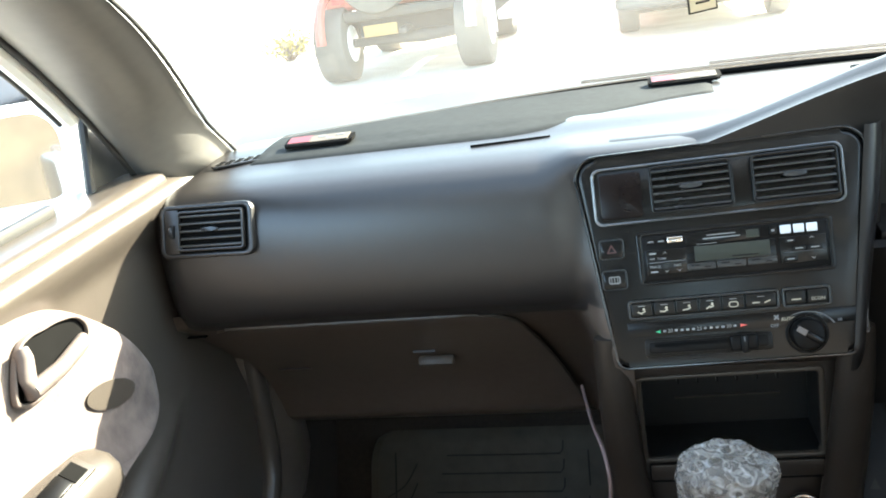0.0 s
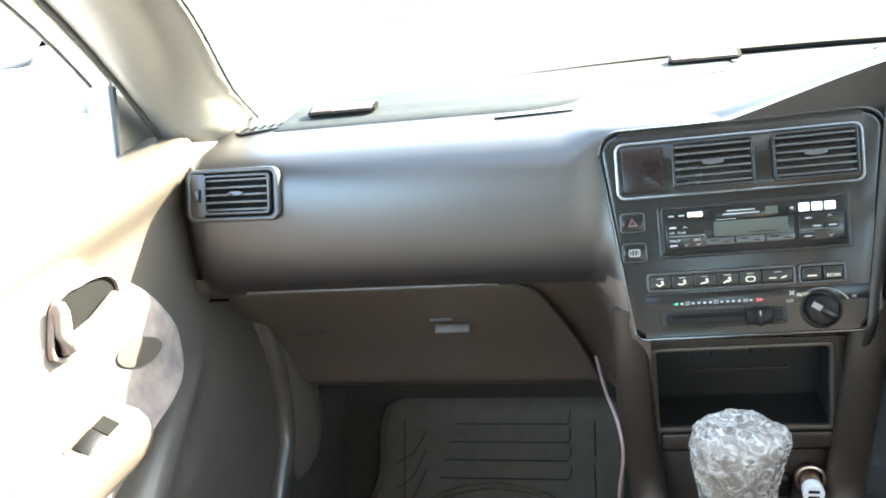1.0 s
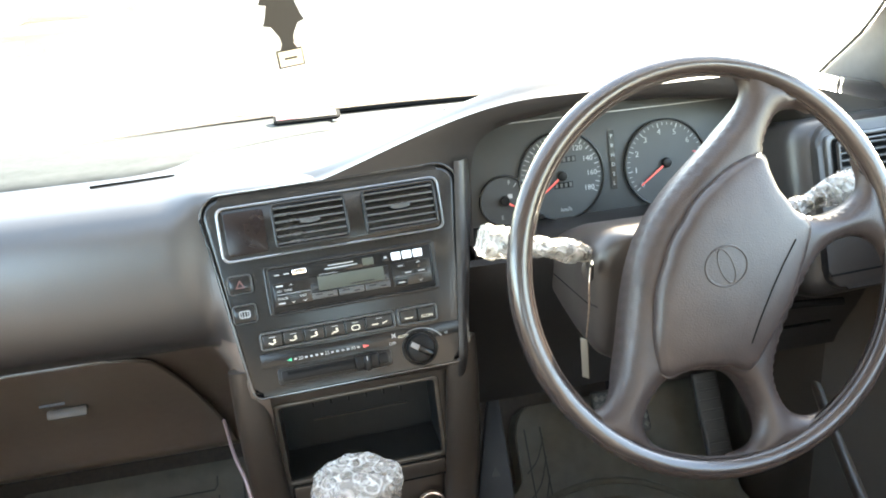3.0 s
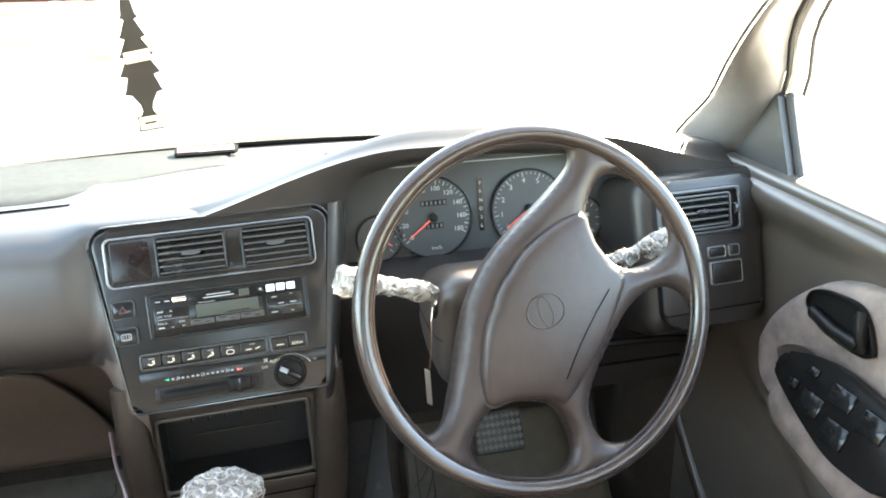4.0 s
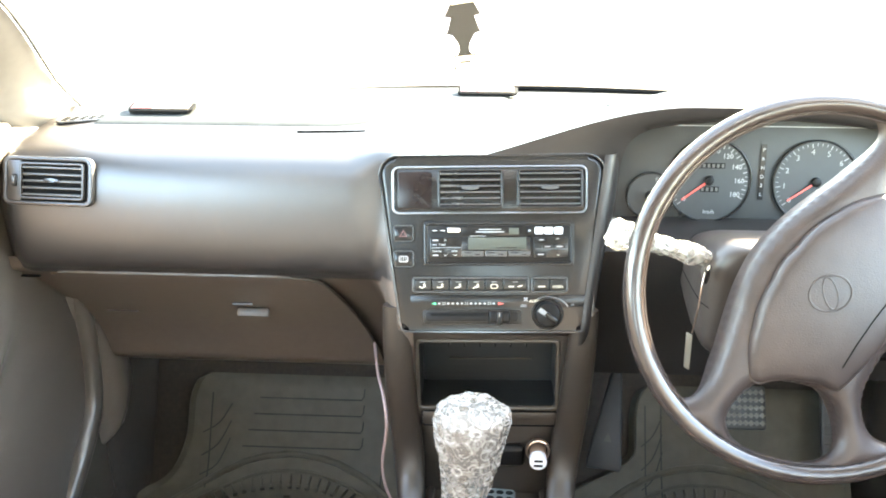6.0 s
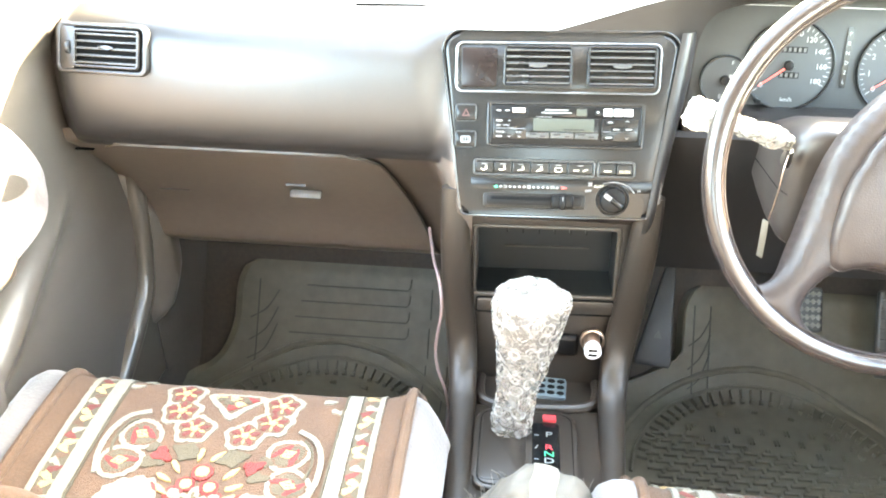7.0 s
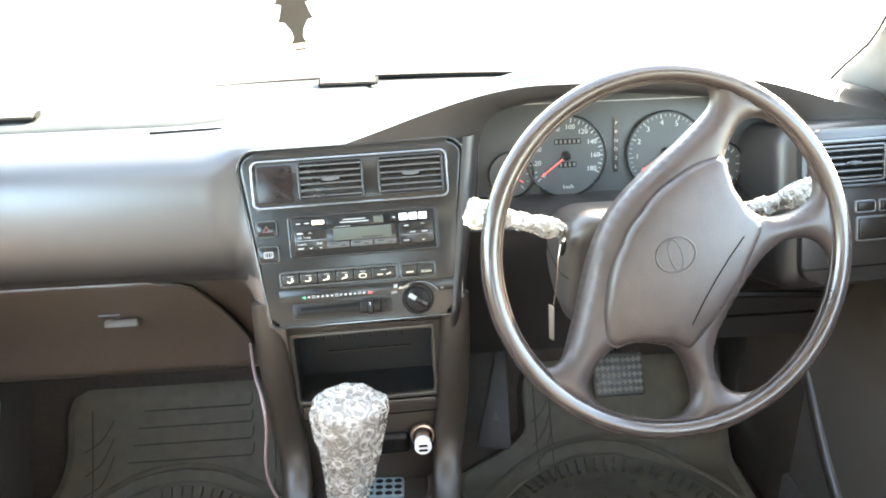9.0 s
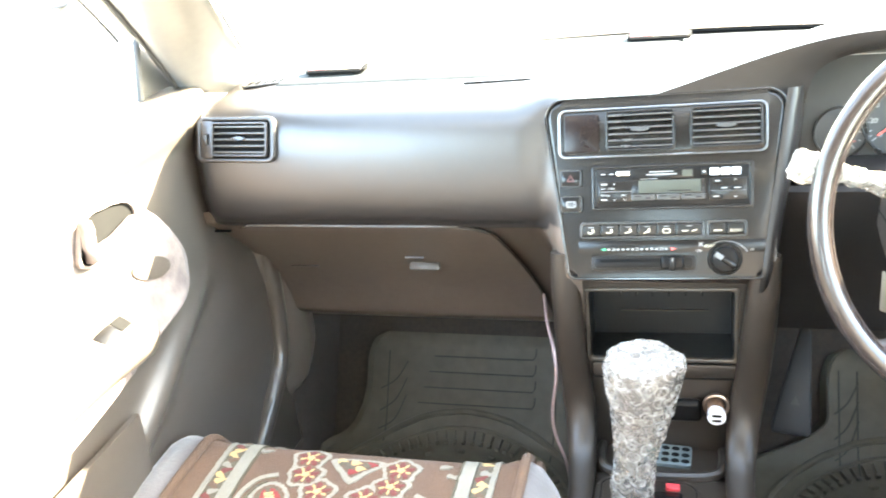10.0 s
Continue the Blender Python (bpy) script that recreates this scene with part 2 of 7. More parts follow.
M_TREE = material("black_card", (0.02, 0.018, 0.016), 0.8, bump=0.1)
M_CARDLABEL = material("cream_label", (0.62, 0.55, 0.42), 0.7, bump=0, vary=0.06)
M_GROUND = material("sandy_ground", (0.55, 0.51, 0.43), 0.95, grain=30, bump=0.6, bump_size=0.02, vary=0.3, big=0.6)
M_JEEP = material("faded_red_paint", (0.46, 0.12, 0.095), 0.4, bump=0.03, vary=0.12, big=3)
M_TYRE = material("tyre_rubber", (0.12, 0.112, 0.10), 0.8, grain=120, bump=0.3, vary=0.25)
M_UNDERBODY = material("dusty_underbody", (0.075, 0.070, 0.062), 0.7, bump=0.2, grain=80)
M_GREYCAR = material("dusty_grey_car_paint", (0.12, 0.12, 0.115), 0.4, bump=0.02, vary=0.1, big=3)
M_NAVY = material("dark_blue_car_paint", (0.025, 0.032, 0.045), 0.3, bump=0.02, vary=0.1, big=3)
M_DRYLEAF = material("dry_leaf", (0.28, 0.25, 0.10), 0.8, bump=0, vary=0.3, big=8)
M_STEEL = material("dull_steel", (0.25, 0.25, 0.25), 0.45, 0.7, bump=0.05)
M_DARKGLASS = material("dark_car_glass", (0.03, 0.035, 0.04), 0.08, bump=0)
M_BRICK = material("ochre_wall", (0.034, 0.029, 0.021), 0.9, grain=60, bump=0.5, bump_size=0.01, vary=0.35, big=2.5)


# ---------------- building helpers ----------------
def thing(name, label, category, loc=(0, 0, 0), group="", kind=""):
    e = new(name)
    e.location = loc
    e.empty_display_size = 0.05
    return tagged(e, label, category, group, kind)


def part(name, bm, mat, parent=None, label="", smooth=35):
    """One mesh object, built in world coordinates, under a thing or a part."""
    bmesh.ops.recalc_face_normals(bm, faces=bm.faces)
    if smooth:
        lim = radians(smooth)
        for f in bm.faces:
            f.smooth = True
        for e in bm.edges:
            if len(e.link_faces) == 2 and e.calc_face_angle(0.0) > lim:
                e.smooth = False
    me = bpy.data.meshes.new(name)
    bm.to_mesh(me)
    bm.free()
    me.materials.append(mat)
    ob = new(name, me)
    if parent is not None:
        ob.parent = parent
        if parent.type == "EMPTY":
            ob.matrix_parent_inverse = Matrix.Translation(-parent.location)
    if label:
        ob["label"] = label
    return ob


def single(name, bm, mat, label, category, kind="", group="", smooth=35):
    return tagged(part(name, bm, mat, None, "", smooth), label, category, group, kind)


def box(w, d, h, m=Matrix(), bevel=0.0, seg=2):
    bm = bmesh.new()
    bmesh.ops.create_cube(bm, size=1.0, matrix=Matrix.Diagonal((w, d, h, 1)))
    if bevel:
        bmesh.ops.bevel(bm, geom=bm.edges[:], offset=min(bevel, 0.49 * min(w, d, h)), segments=seg, profile=0.5, affect="EDGES")
    bm.transform(m)
    return bm


def at(x, y, z, rx=0, ry=0, rz=0):
    return pose(x, y, z, rx, ry, rz)


def cone(r1, r2, h, m=Matrix(), seg=24, bevel=0.0):
    bm = bmesh.new()
    bmesh.ops.create_cone(bm, cap_ends=True, segments=seg, radius1=r1, radius2=r2, depth=h)
    if bevel:
        rim = [e for e in bm.edges if abs(e.verts[0].co.z - e.verts[1].co.z) < 1e-6]
        bmesh.ops.bevel(bm, geom=rim, offset=bevel, segments=2, profile=0.5, affect="EDGES")
    bm.transform(m)
    return bm


def join(*bms):
    out = bms[0]
    for b in bms[1:]:
        me = bpy.data.meshes.new("tmp")
        b.to_mesh(me)
        out.from_mesh(me)
        b.free()
        bpy.data.meshes.remove(me)
    return out


def spline(pts, n, closed=False):
    """Points along a smooth curve through pts (Catmull-Rom)."""
    P = [Vector(p) for p in pts]
    k = len(P)
    out = []
    spans = k if closed else k - 1
    for i in range(n if closed else n + 1):
        s = i / n * spans
        a = min(int(s), spans - 1)
        f = s - a
        g = (lambda j: P[j % k]) if closed else (lambda j: P[max(0, min(k - 1, j))])
        p0, p1, p2, p3 = g(a - 1), g(a), g(a + 1), g(a + 2)
        out.append(0.5 * ((2 * p1) + (p2 - p0) * f + (2 * p0 - 5 * p1 + 4 * p2 - p3) * f * f + (3 * p1 - p0 - 3 * p2 + p3) * f ** 3))
    return out


def loft(rings, closed_ring=True, caps=True, closed_path=False):
    bm = bmesh.new()
    vs = [[bm.verts.new(p) for p in r] for r in rings]
    n = len(rings[0])
    m = len(rings)
    for a in range(m if closed_path else m - 1):
        b = (a + 1) % m
        for i in range(n if closed_ring else n - 1):
            j = (i + 1) % n
            bm.faces.new((vs[a][i], vs[a][j], vs[b][j], vs[b][i]))
    if caps and closed_ring and not closed_path:
        bm.faces.new(vs[0][::-1])
        bm.faces.new(vs[-1])
    return bm


def tube(pts, radius, seg=10, closed=False, flat=1.0, up=(0, 0, 1)):
    """A round bar along pts; radius a number or a function of 0..1; flat squeezes it along the side away from up."""
    P = [Vector(p) for p in pts]
    rings = []
    for i, p in enumerate(P):
        a, b = (P[i - 1], P[(i + 1) % len(P)]) if closed else (P[max(0, i - 1)], P[min(len(P) - 1, i + 1)])
        t = (b - a).normalized()
        side = t.cross(Vector(up))
        if side.length < 1e-4:
            side = t.cross(Vector((1, 0, 0)))
        side.normalize()
        nrm = side.cross(t).normalized()
        r = radius(i / max(1, len(P) - 1)) if callable(radius) else radius
        rings.append([p + r * (math.cos(q) * side + flat * math.sin(q) * nrm) for q in (2 * math.pi * k / seg for k in range(seg))])
    return loft(rings, closed_path=closed)


def rrect(w, h, r, n=4):
    r = min(r, 0.499 * min(w, h))
    out = []
    for cx, cy, a0 in ((w / 2 - r, h / 2 - r, 0), (-w / 2 + r, h / 2 - r, 90), (-w / 2 + r, -h / 2 + r, 180), (w / 2 - r, -h / 2 + r, 270)):
        for k in range(n + 1):
            a = radians(a0 + 90 * k / n)
            out.append((cx + r * math.cos(a), cy + r * math.sin(a)))
    return out


def prism(outline, depth, m=Matrix(), bevel=0.0, seg=2):
    """A flat outline in x, y thickened from z = 0 to depth, its upper edge rounded."""
    bm = bmesh.new()
    lo = [bm.verts.new((x, y, 0)) for x, y in outline]
    hi = [bm.verts.new((x, y, depth)) for x, y in outline]
    n = len(outline)
    bm.faces.new(lo[::-1])
    top = bm.faces.new(hi)
    for i in range(n):
        bm.faces.new((lo[i], lo[(i + 1) % n], hi[(i + 1) % n], hi[i]))
    if bevel:
        bmesh.ops.bevel(bm, geom=list(top.edges), offset=bevel, segments=seg, profile=0.5, affect="EDGES")
    bm.transform(m)
    return bm


def frame_ring(outer, inner, depth, m=Matrix(), bevel=0.0):
    """A frame between two outlines of equal count."""
    bm = bmesh.new()
    n = len(outer)
    rows = [[bm.verts.new((x, y, z)) for x, y in o] for o, z in ((outer, 0), (outer, depth), (inner, depth), (inner, 0))]
    tops = []
    for a in range(4):
        b = (a + 1) % 4
        for i in range(n):
            f = bm.faces.new((rows[a][i], rows[a][(i + 1) % n], rows[b][(i + 1) % n], rows[b][i]))
            if a == 1:
                tops.append(f)
    if bevel:
        es = {e for f in tops for e in f.edges if sum(g in tops for g in e.link_faces) == 1}
        bmesh.ops.bevel(bm, geom=list(es), offset=bevel, segments=2, profile=0.5, affect="EDGES")
    bm.transform(m)
    return bm


def sheet(fn, nu, nv, thick=0.0):
    """A surface fn(u, v) over 0..1, given a thickness along its normals."""
    bm = bmesh.new()
    vs = [[bm.verts.new(fn(i / nu, j / nv)) for j in range(nv + 1)] for i in range(nu + 1)]
    for i in range(nu):
        for j in range(nv):
            bm.faces.new((vs[i][j], vs[i + 1][j], vs[i + 1][j + 1], vs[i][j + 1]))
    if thick:
        bmesh.ops.recalc_face_normals(bm, faces=bm.faces)
        bmesh.ops.solidify(bm, geom=bm.faces[:], thickness=thick)
    return bm


def lettering(text, size, m, depth=0.0004):
    cu = bpy.data.curves.new("letters", "FONT")
    cu.body, cu.size, cu.extrude, cu.align_x, cu.align_y = text, size, depth, "CENTER", "CENTER"
    cu.resolution_u = 2
    ob = bpy.data.objects.new("letters", cu)
    me = bpy.data.meshes.new_from_object(ob)
    bm = bmesh.new()
    bm.from_mesh(me)
    bm.transform(m)
    bpy.data.objects.remove(ob)
    bpy.data.curves.remove(cu)
    bpy.data.meshes.remove(me)
    return bm


def smooth01(x):
    x = max(0.0, min(1.0, x))
    return x * x * (3 - 2 * x)


def mixv(a, b, t):
    return a + (b - a) * t


CX = 0.022  # middle of the cabin

# ---------------- setting: ground, cabin shell ----------------
WX = 0.040  # middle of the windscreen


def screen_point(u, v):
    """Windscreen: u across -1..1, v up 0..1."""
    half = 0.69 - 0.19 * v
    half += 0.042 * smooth01(v / 0.3) * max(0.0, u) ** 3 + (0.012 * smooth01(v / 0.2) - 0.032 * smooth01((v - 0.1) / 0.6)) * max(0.0, -u) ** 3
    y0 = 1.30 - 0.13 * u * u
    y1 = 0.62 - 0.05 * u * u
    return Vector((mixv(WX, -0.02, v) + half * u, mixv(y0, y1, v) + 0.02 * math.sin(math.pi * v), mixv(0.992 - 0.012 * u * u, 1.335 - 0.02 * u * u, v) + 0.018 * math.sin(math.pi * v)))


single("ground", sheet(lambda u, v: Vector((1200 * (u - 0.5), 1200 * (v - 0.5) + 100, 0.0)), 8, 8), M_GROUND, "pale dry sandy ground under strong sun", "ground", "structure")


def floor_z(y):
    if y < 1.18:
        return 0.222
    t = y - 1.18
    return 0.222 + (t * t / 0.06 * 0.78 if t < 0.06 else 0.0468 + (t - 0.06) * 1.56)


single("floor", sheet(lambda u, v: Vector((CX + 1.46 * (u - 0.5), -1.25 + 2.70 * v, floor_z(-1.25 + 2.70 * v) - 0.014)), 6, 60), M_CARPET, "dark carpeted car floor rising to the firewall", "floor", "structure")
single("firewall", box(1.5, 0.03, 0.70, at(CX, 1.50, 0.59)), M_VOID, "dark bulkhead in front of the footwells", "wall", "structure")
roof = lambda u, v: Vector((CX + (u - 0.5) * 1.18, -1.0 + 1.62 * v, 1.375 - 0.045 * (2 * u - 1) ** 2 - 0.04 * max(0, v - 0.8) / 0.2))
single("ceiling", sheet(roof, 16, 16, 0.025), M_LINER, "pale felt headliner of the car roof", "ceiling", "structure")

ws = single("windscreen", sheet(lambda u, v: screen_point(2 * u - 1, v), 24, 12), M_GLASS, "clear curved windscreen glass", "window", "structure")
if ws.data.polygons[0].normal.y > 0:
    ws.data.flip_normals()
single("windscreen_seal", tube([screen_point(-1 + 2 * k / 40, 0.0) + Vector((0, -0.010, 0.005)) for k in range(41)], 0.0060, 8), M_VOID, "black rubber seal along the windscreen base", "seal", "structure")


def outer_line(side, v):
    """The pillar's edge along the door opening."""
    pts = [(0.722, 1.02, 0.980), (0.716, 0.925, 1.100), (0.665, 0.766, 1.205), (0.625, 0.60, 1.295), (0.605, 0.45, 1.325)] if side < 0 else [(0.722, 1.02, 0.980), (0.716, 0.925, 1.100), (0.680, 0.866, 1.205), (0.638, 0.72, 1.295), (0.615, 0.45, 1.325)]
    p = spline(pts, 48)[round(v * 48)]
    return Vector((CX + side * p.x, p.y, p.z))


for side, word in ((-1, "left"), (1, "right")):
    rings = []
    for k in range(13):
        v = k / 12
        i, o = screen_point(side, v), outer_line(side, v)
        inn = (Vector((CX, 0.1, 1.1)) - (i + o) / 2).normalized()
        bulge = 0.032
        rings.append([i + Vector((-side * 0.006, -0.004, 0)), i.lerp(o, 0.12) + inn * bulge * 0.6, i.lerp(o, 0.35) + inn * bulge, i.lerp(o, 0.65) + inn * bulge, i.lerp(o, 0.9) + inn * bulge * 0.55, o, o - inn * 0.03, i.lerp(o, 0.5) - inn * 0.05, i - inn * 0.03])
    single("pillar_" + word, loft(rings), M_PILLAR, "grey plastic-covered windscreen pillar", "pillar", "structure", smooth=60)
    single("windscreen_seal", tube([screen_point(side * 0.995, k / 16) + Vector((-side * 0.0075, -0.0045, 0.0)) for k in range(17)], 0.0025, 8), M_SEAL, "thin black seal between glass and pillar", "seal", "structure")
    rail = [outer_line(side, 0.75 + 0.25 * k / 4) for k in range(5)] + [Vector((CX + side * 0.60, y, z)) for y, z in ((0.1, 1.345), (-0.3, 1.345), (-0.7, 1.33), (-1.05, 1.28), (-1.3, 1.10))]
    single("roof_rail_" + word, tube(rail, 0.035, 10), M_PILLAR, "grey trimmed roof rail over the doors", "trim", "structure")
    single("door_seal_" + word, tube([outer_line(side, k / 16) + Vector((side * 0.004, -0.001, 0)) for k in range(17)], 0.0038, 8), M_SEAL, "black rubber door seal along the pillar", "seal", "structure")
    single("door_frame_" + word, tube([outer_line(side, k / 16) + Vector((side * 0.017, -0.006, 0.0)) for k in range(4, 17)], 0.010, 8), M_PAINT, "white painted upper door frame", "trim", "structure")
    single("door_frame_seal_" + word, tube([outer_line(side, k / 16) + Vector((side * 0.025, -0.016, -0.002)) for k in range(4, 17)], 0.003, 8), M_SEAL, "black window run seal in the door frame", "seal", "structure")
    single("centre_pillar_" + word, box(0.06, 0.11, 0.40, at(CX + side * 0.68, -0.33, 1.16, 0, -side * 14, 0), 0.02), M_PILLAR, "grey trimmed pillar behind the front door", "pillar", "structure")
    single("front_wall_" + word, box(0.06, 0.55, 0.68, at(CX + side * 0.76, 1.27, 0.55), 0.02), M_VOID, "dark inner wing beside the footwell", "wall", "structure")
    single("side_wall_" + word, box(0.08, 1.10, 0.80, at(CX + side * 0.74, -0.87, 0.60), 0.02), M_DOOR, "dark vinyl side trim beside the rear bench", "wall", "structure")

for side, word in ((-1, "left"), (1, "right")):
    single("sill_" + word, box(0.08, 1.75, 0.13, at(CX + side * 0.728, 0.25, 0.250), 0.015), M_CARPET, "dark carpeted sill under the doors", "sill", "structure")
single("rear_parcel_shelf", box(1.30, 0.45, 0.03, at(CX, -1.50, 0.98), 0.008), M_CARPET, "dark shelf below the rear window", "shelf", "structure")
single("rear_wall", box(1.44, 0.06, 0.80, at(CX, -1.70, 0.62), 0.01), M_DOOR, "dark rear bulkhead of the cabin", "wall", "structure")
bench = thing("rear_bench", "pale grey velour rear bench seat", "seat", (CX, -0.9, 0.25))
part("cushion", box(1.26, 0.52, 0.24, at(CX, -0.80, 0.42), 0.06, 4), M_VELOUR, bench)
part("backrest", box(1.26, 0.16, 0.62, at(CX, -1.15, 0.80, -18), 0.06, 4), M_VELOUR, bench)

# ---------------- dashboard ----------------
PAD = ((1.33, 0.992), (1.22, 0.996), (1.14, 0.996), (1.09, 0.994), (1.045, 0.990), (1.002, 0.987), (0.969, 0.979), (0.947, 0.962), (0.933, 0.929), (0.9245, 0.880), (0.9260, 0.846), (0.937, 0.824), (0.960, 0.808), (1.08, 0.790))
MID = ((1.33, 0.992), (1.22, 0.996), (1.14, 0.997), (1.09, 0.997), (1.045, 0.992), (1.003, 0.9915), (0.978, 0.9895), (0.963, 0.983), (0.954, 0.966), (0.943, 0.937), (0.9288, 0.90), (0.9138, 0.86), (0.8990, 0.820), (0.890, 0.796))

PADV = ((1.33, 0.992), (1.22, 0.996), (1.14, 0.996), (1.09, 0.994), (1.045, 0.990), (1.000, 0.988), (0.967, 0.981), (0.947, 0.964), (0.933, 0.929), (0.9245, 0.880), (0.9260, 0.846), (0.937, 0.824), (0.960, 0.808), (1.08, 0.790))
DRV = ((1.33, 0.992), (1.22, 0.996), (1.16, 0.996), (1.12, 0.994), (1.10, 0.99), (1.09, 0.985), (1.085, 0.97), (1.083, 0.95), (1.08, 0.93), (1.078, 0.91), (1.075, 0.88), (1.07, 0.85), (1.07, 0.80), (1.09, 0.775))


FM = pose(0.0, 0.9196, 0.8931, 69.5, 0, 0) @ pose(0, 0, 0, 0, 0, 1.5) @ Matrix.Diagonal((1.012, 1.006, 1, 1))


FM_INV = FM.inverted()


def L(u, v, w=0.0):
    return FM @ Matrix.Translation((u, v, w))


def trapezoid(grow=0.0, n=6, r=0.022):
    t, b = 0.101 + grow, -0.122 - grow
    wt, wb = 0.141 + grow, 0.116 + grow
    c = ((wt, t, 0), (-wt, t, 90), (-wb, b, 180), (wb, b, 270))
    out = []
    for x, y, a0 in c:
        rr = r + grow * 0.7 if a0 < 135 else 0.010
        cx, cy = x - math.copysign(rr, x), y - math.copysign(rr, y)
        for k in range(n + 1):
            a = radians(a0 + 90 * k / n)
            out.append((cx + rr * math.cos(a) - 0.012, cy + rr * math.sin(a)))
    return out


def flow(x, z):
    """How far the passenger side has swung out to the slanted edge of the centre panel."""
    edge_x = -0.157 + 0.128 * (0.99 - max(0.79, min(0.99, z))) + 0.10 * max(0.0, 0.79 - max(0.70, z))
    return smooth01((x - edge_x + 0.046) / 0.045)


def leg_y(z):
    """Front of the centre stack: the slope of its panel, then the leg below."""
    return 0.9288 + (z - 0.90) * 0.374 if z > 0.785 else mixv(0.8858, 0.905, smooth01((0.785 - z) / 0.09))


def dash_point(u, v):
    x = mixv(-0.690, 0.745, u)
    w2 = smooth01((x - 0.122) / 0.016)
    s = v * 13
    a = min(12, int(s))
    f = s - a
    w = flow(x, mixv(PAD[a][1], PAD[a + 1][1], f))
    wv = smooth01((-0.44 - x) / 0.12)
    pts_a = [Vector((x, *p)).lerp(Vector((x, *q)), wv) for p, q in zip(PAD, PADV)]
    pts_b = [Vector((x, *p)) for p in MID]
    pts_c = [Vector((x, *p)) for p in DRV]

    def cr(P):
        p0, p1, p2, p3 = P[max(0, a - 1)], P[a], P[a + 1], P[min(13, a + 2)]
        return 0.5 * ((2 * p1) + (p2 - p0) * f + (2 * p0 - 5 * p1 + 4 * p2 - p3) * f * f + (3 * p1 - p0 - 3 * p2 + p3) * f ** 3)

    p = cr(pts_a).lerp(cr(pts_b), w) if w2 <= 0 else cr(pts_b).lerp(cr(pts_c), w2)
    k = (x - WX) / 0.69
    yw = 1.30 - 0.13 * k * k
    p.y += (yw + 0.02 - 1.33) * smooth01((p.y - 1.06) / 0.27)
    q = FM_INV @ p
    half = mixv(0.116, 0.141, (q.y + 0.122) / 0.223) - 0.008
    if abs(q.x + 0.012) < half and -0.115 < q.y < 0.092 and abs(q.z) < 0.04:
        p.y += 0.030
    end = smooth01((-0.625 - x) / 0.065)
    if end:
        p.y = mixv(p.y, max(p.y, 0.985), 0.75 * end * end) if v > 0.3 else p.y
        p.z -= 0.018 * end * end if v < 0.5 else 0.0
    return p


dash = thing("dashboard", "dark brown grained vinyl car dashboard", "dashboard", (CX, 1.1, 0.8))
part("dash_pad", sheet(dash_point, 260, 120), M_DASH, dash, smooth=70)
part("seam", box(0.095, 0.0020, 0.003, at(-0.236, 1.045, 0.9906, 0, 0, 5)), M_VOID, dash)


# Added sheet over the pad; its tone stands in for the less glaring far band.
def top_panel(u, v):
    x = mixv(-0.585, 0.015, u)
    k = (x - WX) / 0.69
    y0 = 1.058 + 0.100 * smooth01((x + 0.26) / 0.27)
    y = mixv(y0, 1.292 - 0.13 * k * k, v)
    z = mixv(0.989, 0.994, smooth01((y - 1.045) / 0.045)) + 0.002 * smooth01((y - 1.09) / 0.05)
    edge = min(u, 1 - u) * 0.63 / 0.012
    return Vector((x, y, z + 0.0035 * smooth01(min(edge, v * 0.2 / 0.006)) - 0.001))


part("top_panel", sheet(top_panel, 60, 24), M_DASHTOP, dash, "added matt sheet toned for the duller light along the windscreen", smooth=60)
# Unseen blocks added inside the dash to stop sun leaking through its gaps.
part("light_block", box(0.50, 0.26, 0.13, at(-0.42, 1.14, 0.90)), M_VOID, dash)
part("light_block", box(0.84, 0.20, 0.20, at(0.30, 1.19, 0.88)), M_VOID, dash)
part("light_block", box(0.60, 0.12, 0.26, at(-0.40, 1.24, 0.70)), M_VOID, dash)
part("light_block", box(0.12, 0.10, 0.18, at(0.65, 1.02, 0.87)), M_VOID, dash)
part("end_cap", box(0.07, 0.22, 0.14, at(-0.655, 1.09, 0.89), 0.02, 3), M_DASH, dash)
# instrument hood
HOOD_L = 0.957


def hood_top(x, y):
    x0 = -0.095 + (y - HOOD_L) * 1.15
    rise = smooth01((x - x0) / 0.33) ** 0.8
    fall = 1.0 - 0.72 * smooth01((x - 0.46) / 0.27)
    back = 1.0 - smooth01((y - 0.99) / 0.27)
    return 0.992 - 0.007 * smooth01((y - 1.10) / 0.12) + 0.080 * rise * fall * back


def hood_fn(u, v):
    x, y = mixv(-0.120, 0.70, u), mixv(HOOD_L, 1.27, v)
    z = hood_top(x, y)
    z -= 0.018 * (1 - smooth01((y - HOOD_L) / 0.04))
    return Vector((x, y, z))


part("hood", sheet(hood_fn, 70, 34), M_HOOD, dash, smooth=70)
OPEN = [(0.150, 0.880), (0.150, 0.93), (0.153, 0.985), (0.170, 1.014), (0.215, 1.028), (0.32, 1.036), (0.42, 1.031), (0.53, 1.014), (0.578, 0.985), (0.588, 0.93), (0.588, 0.880)]


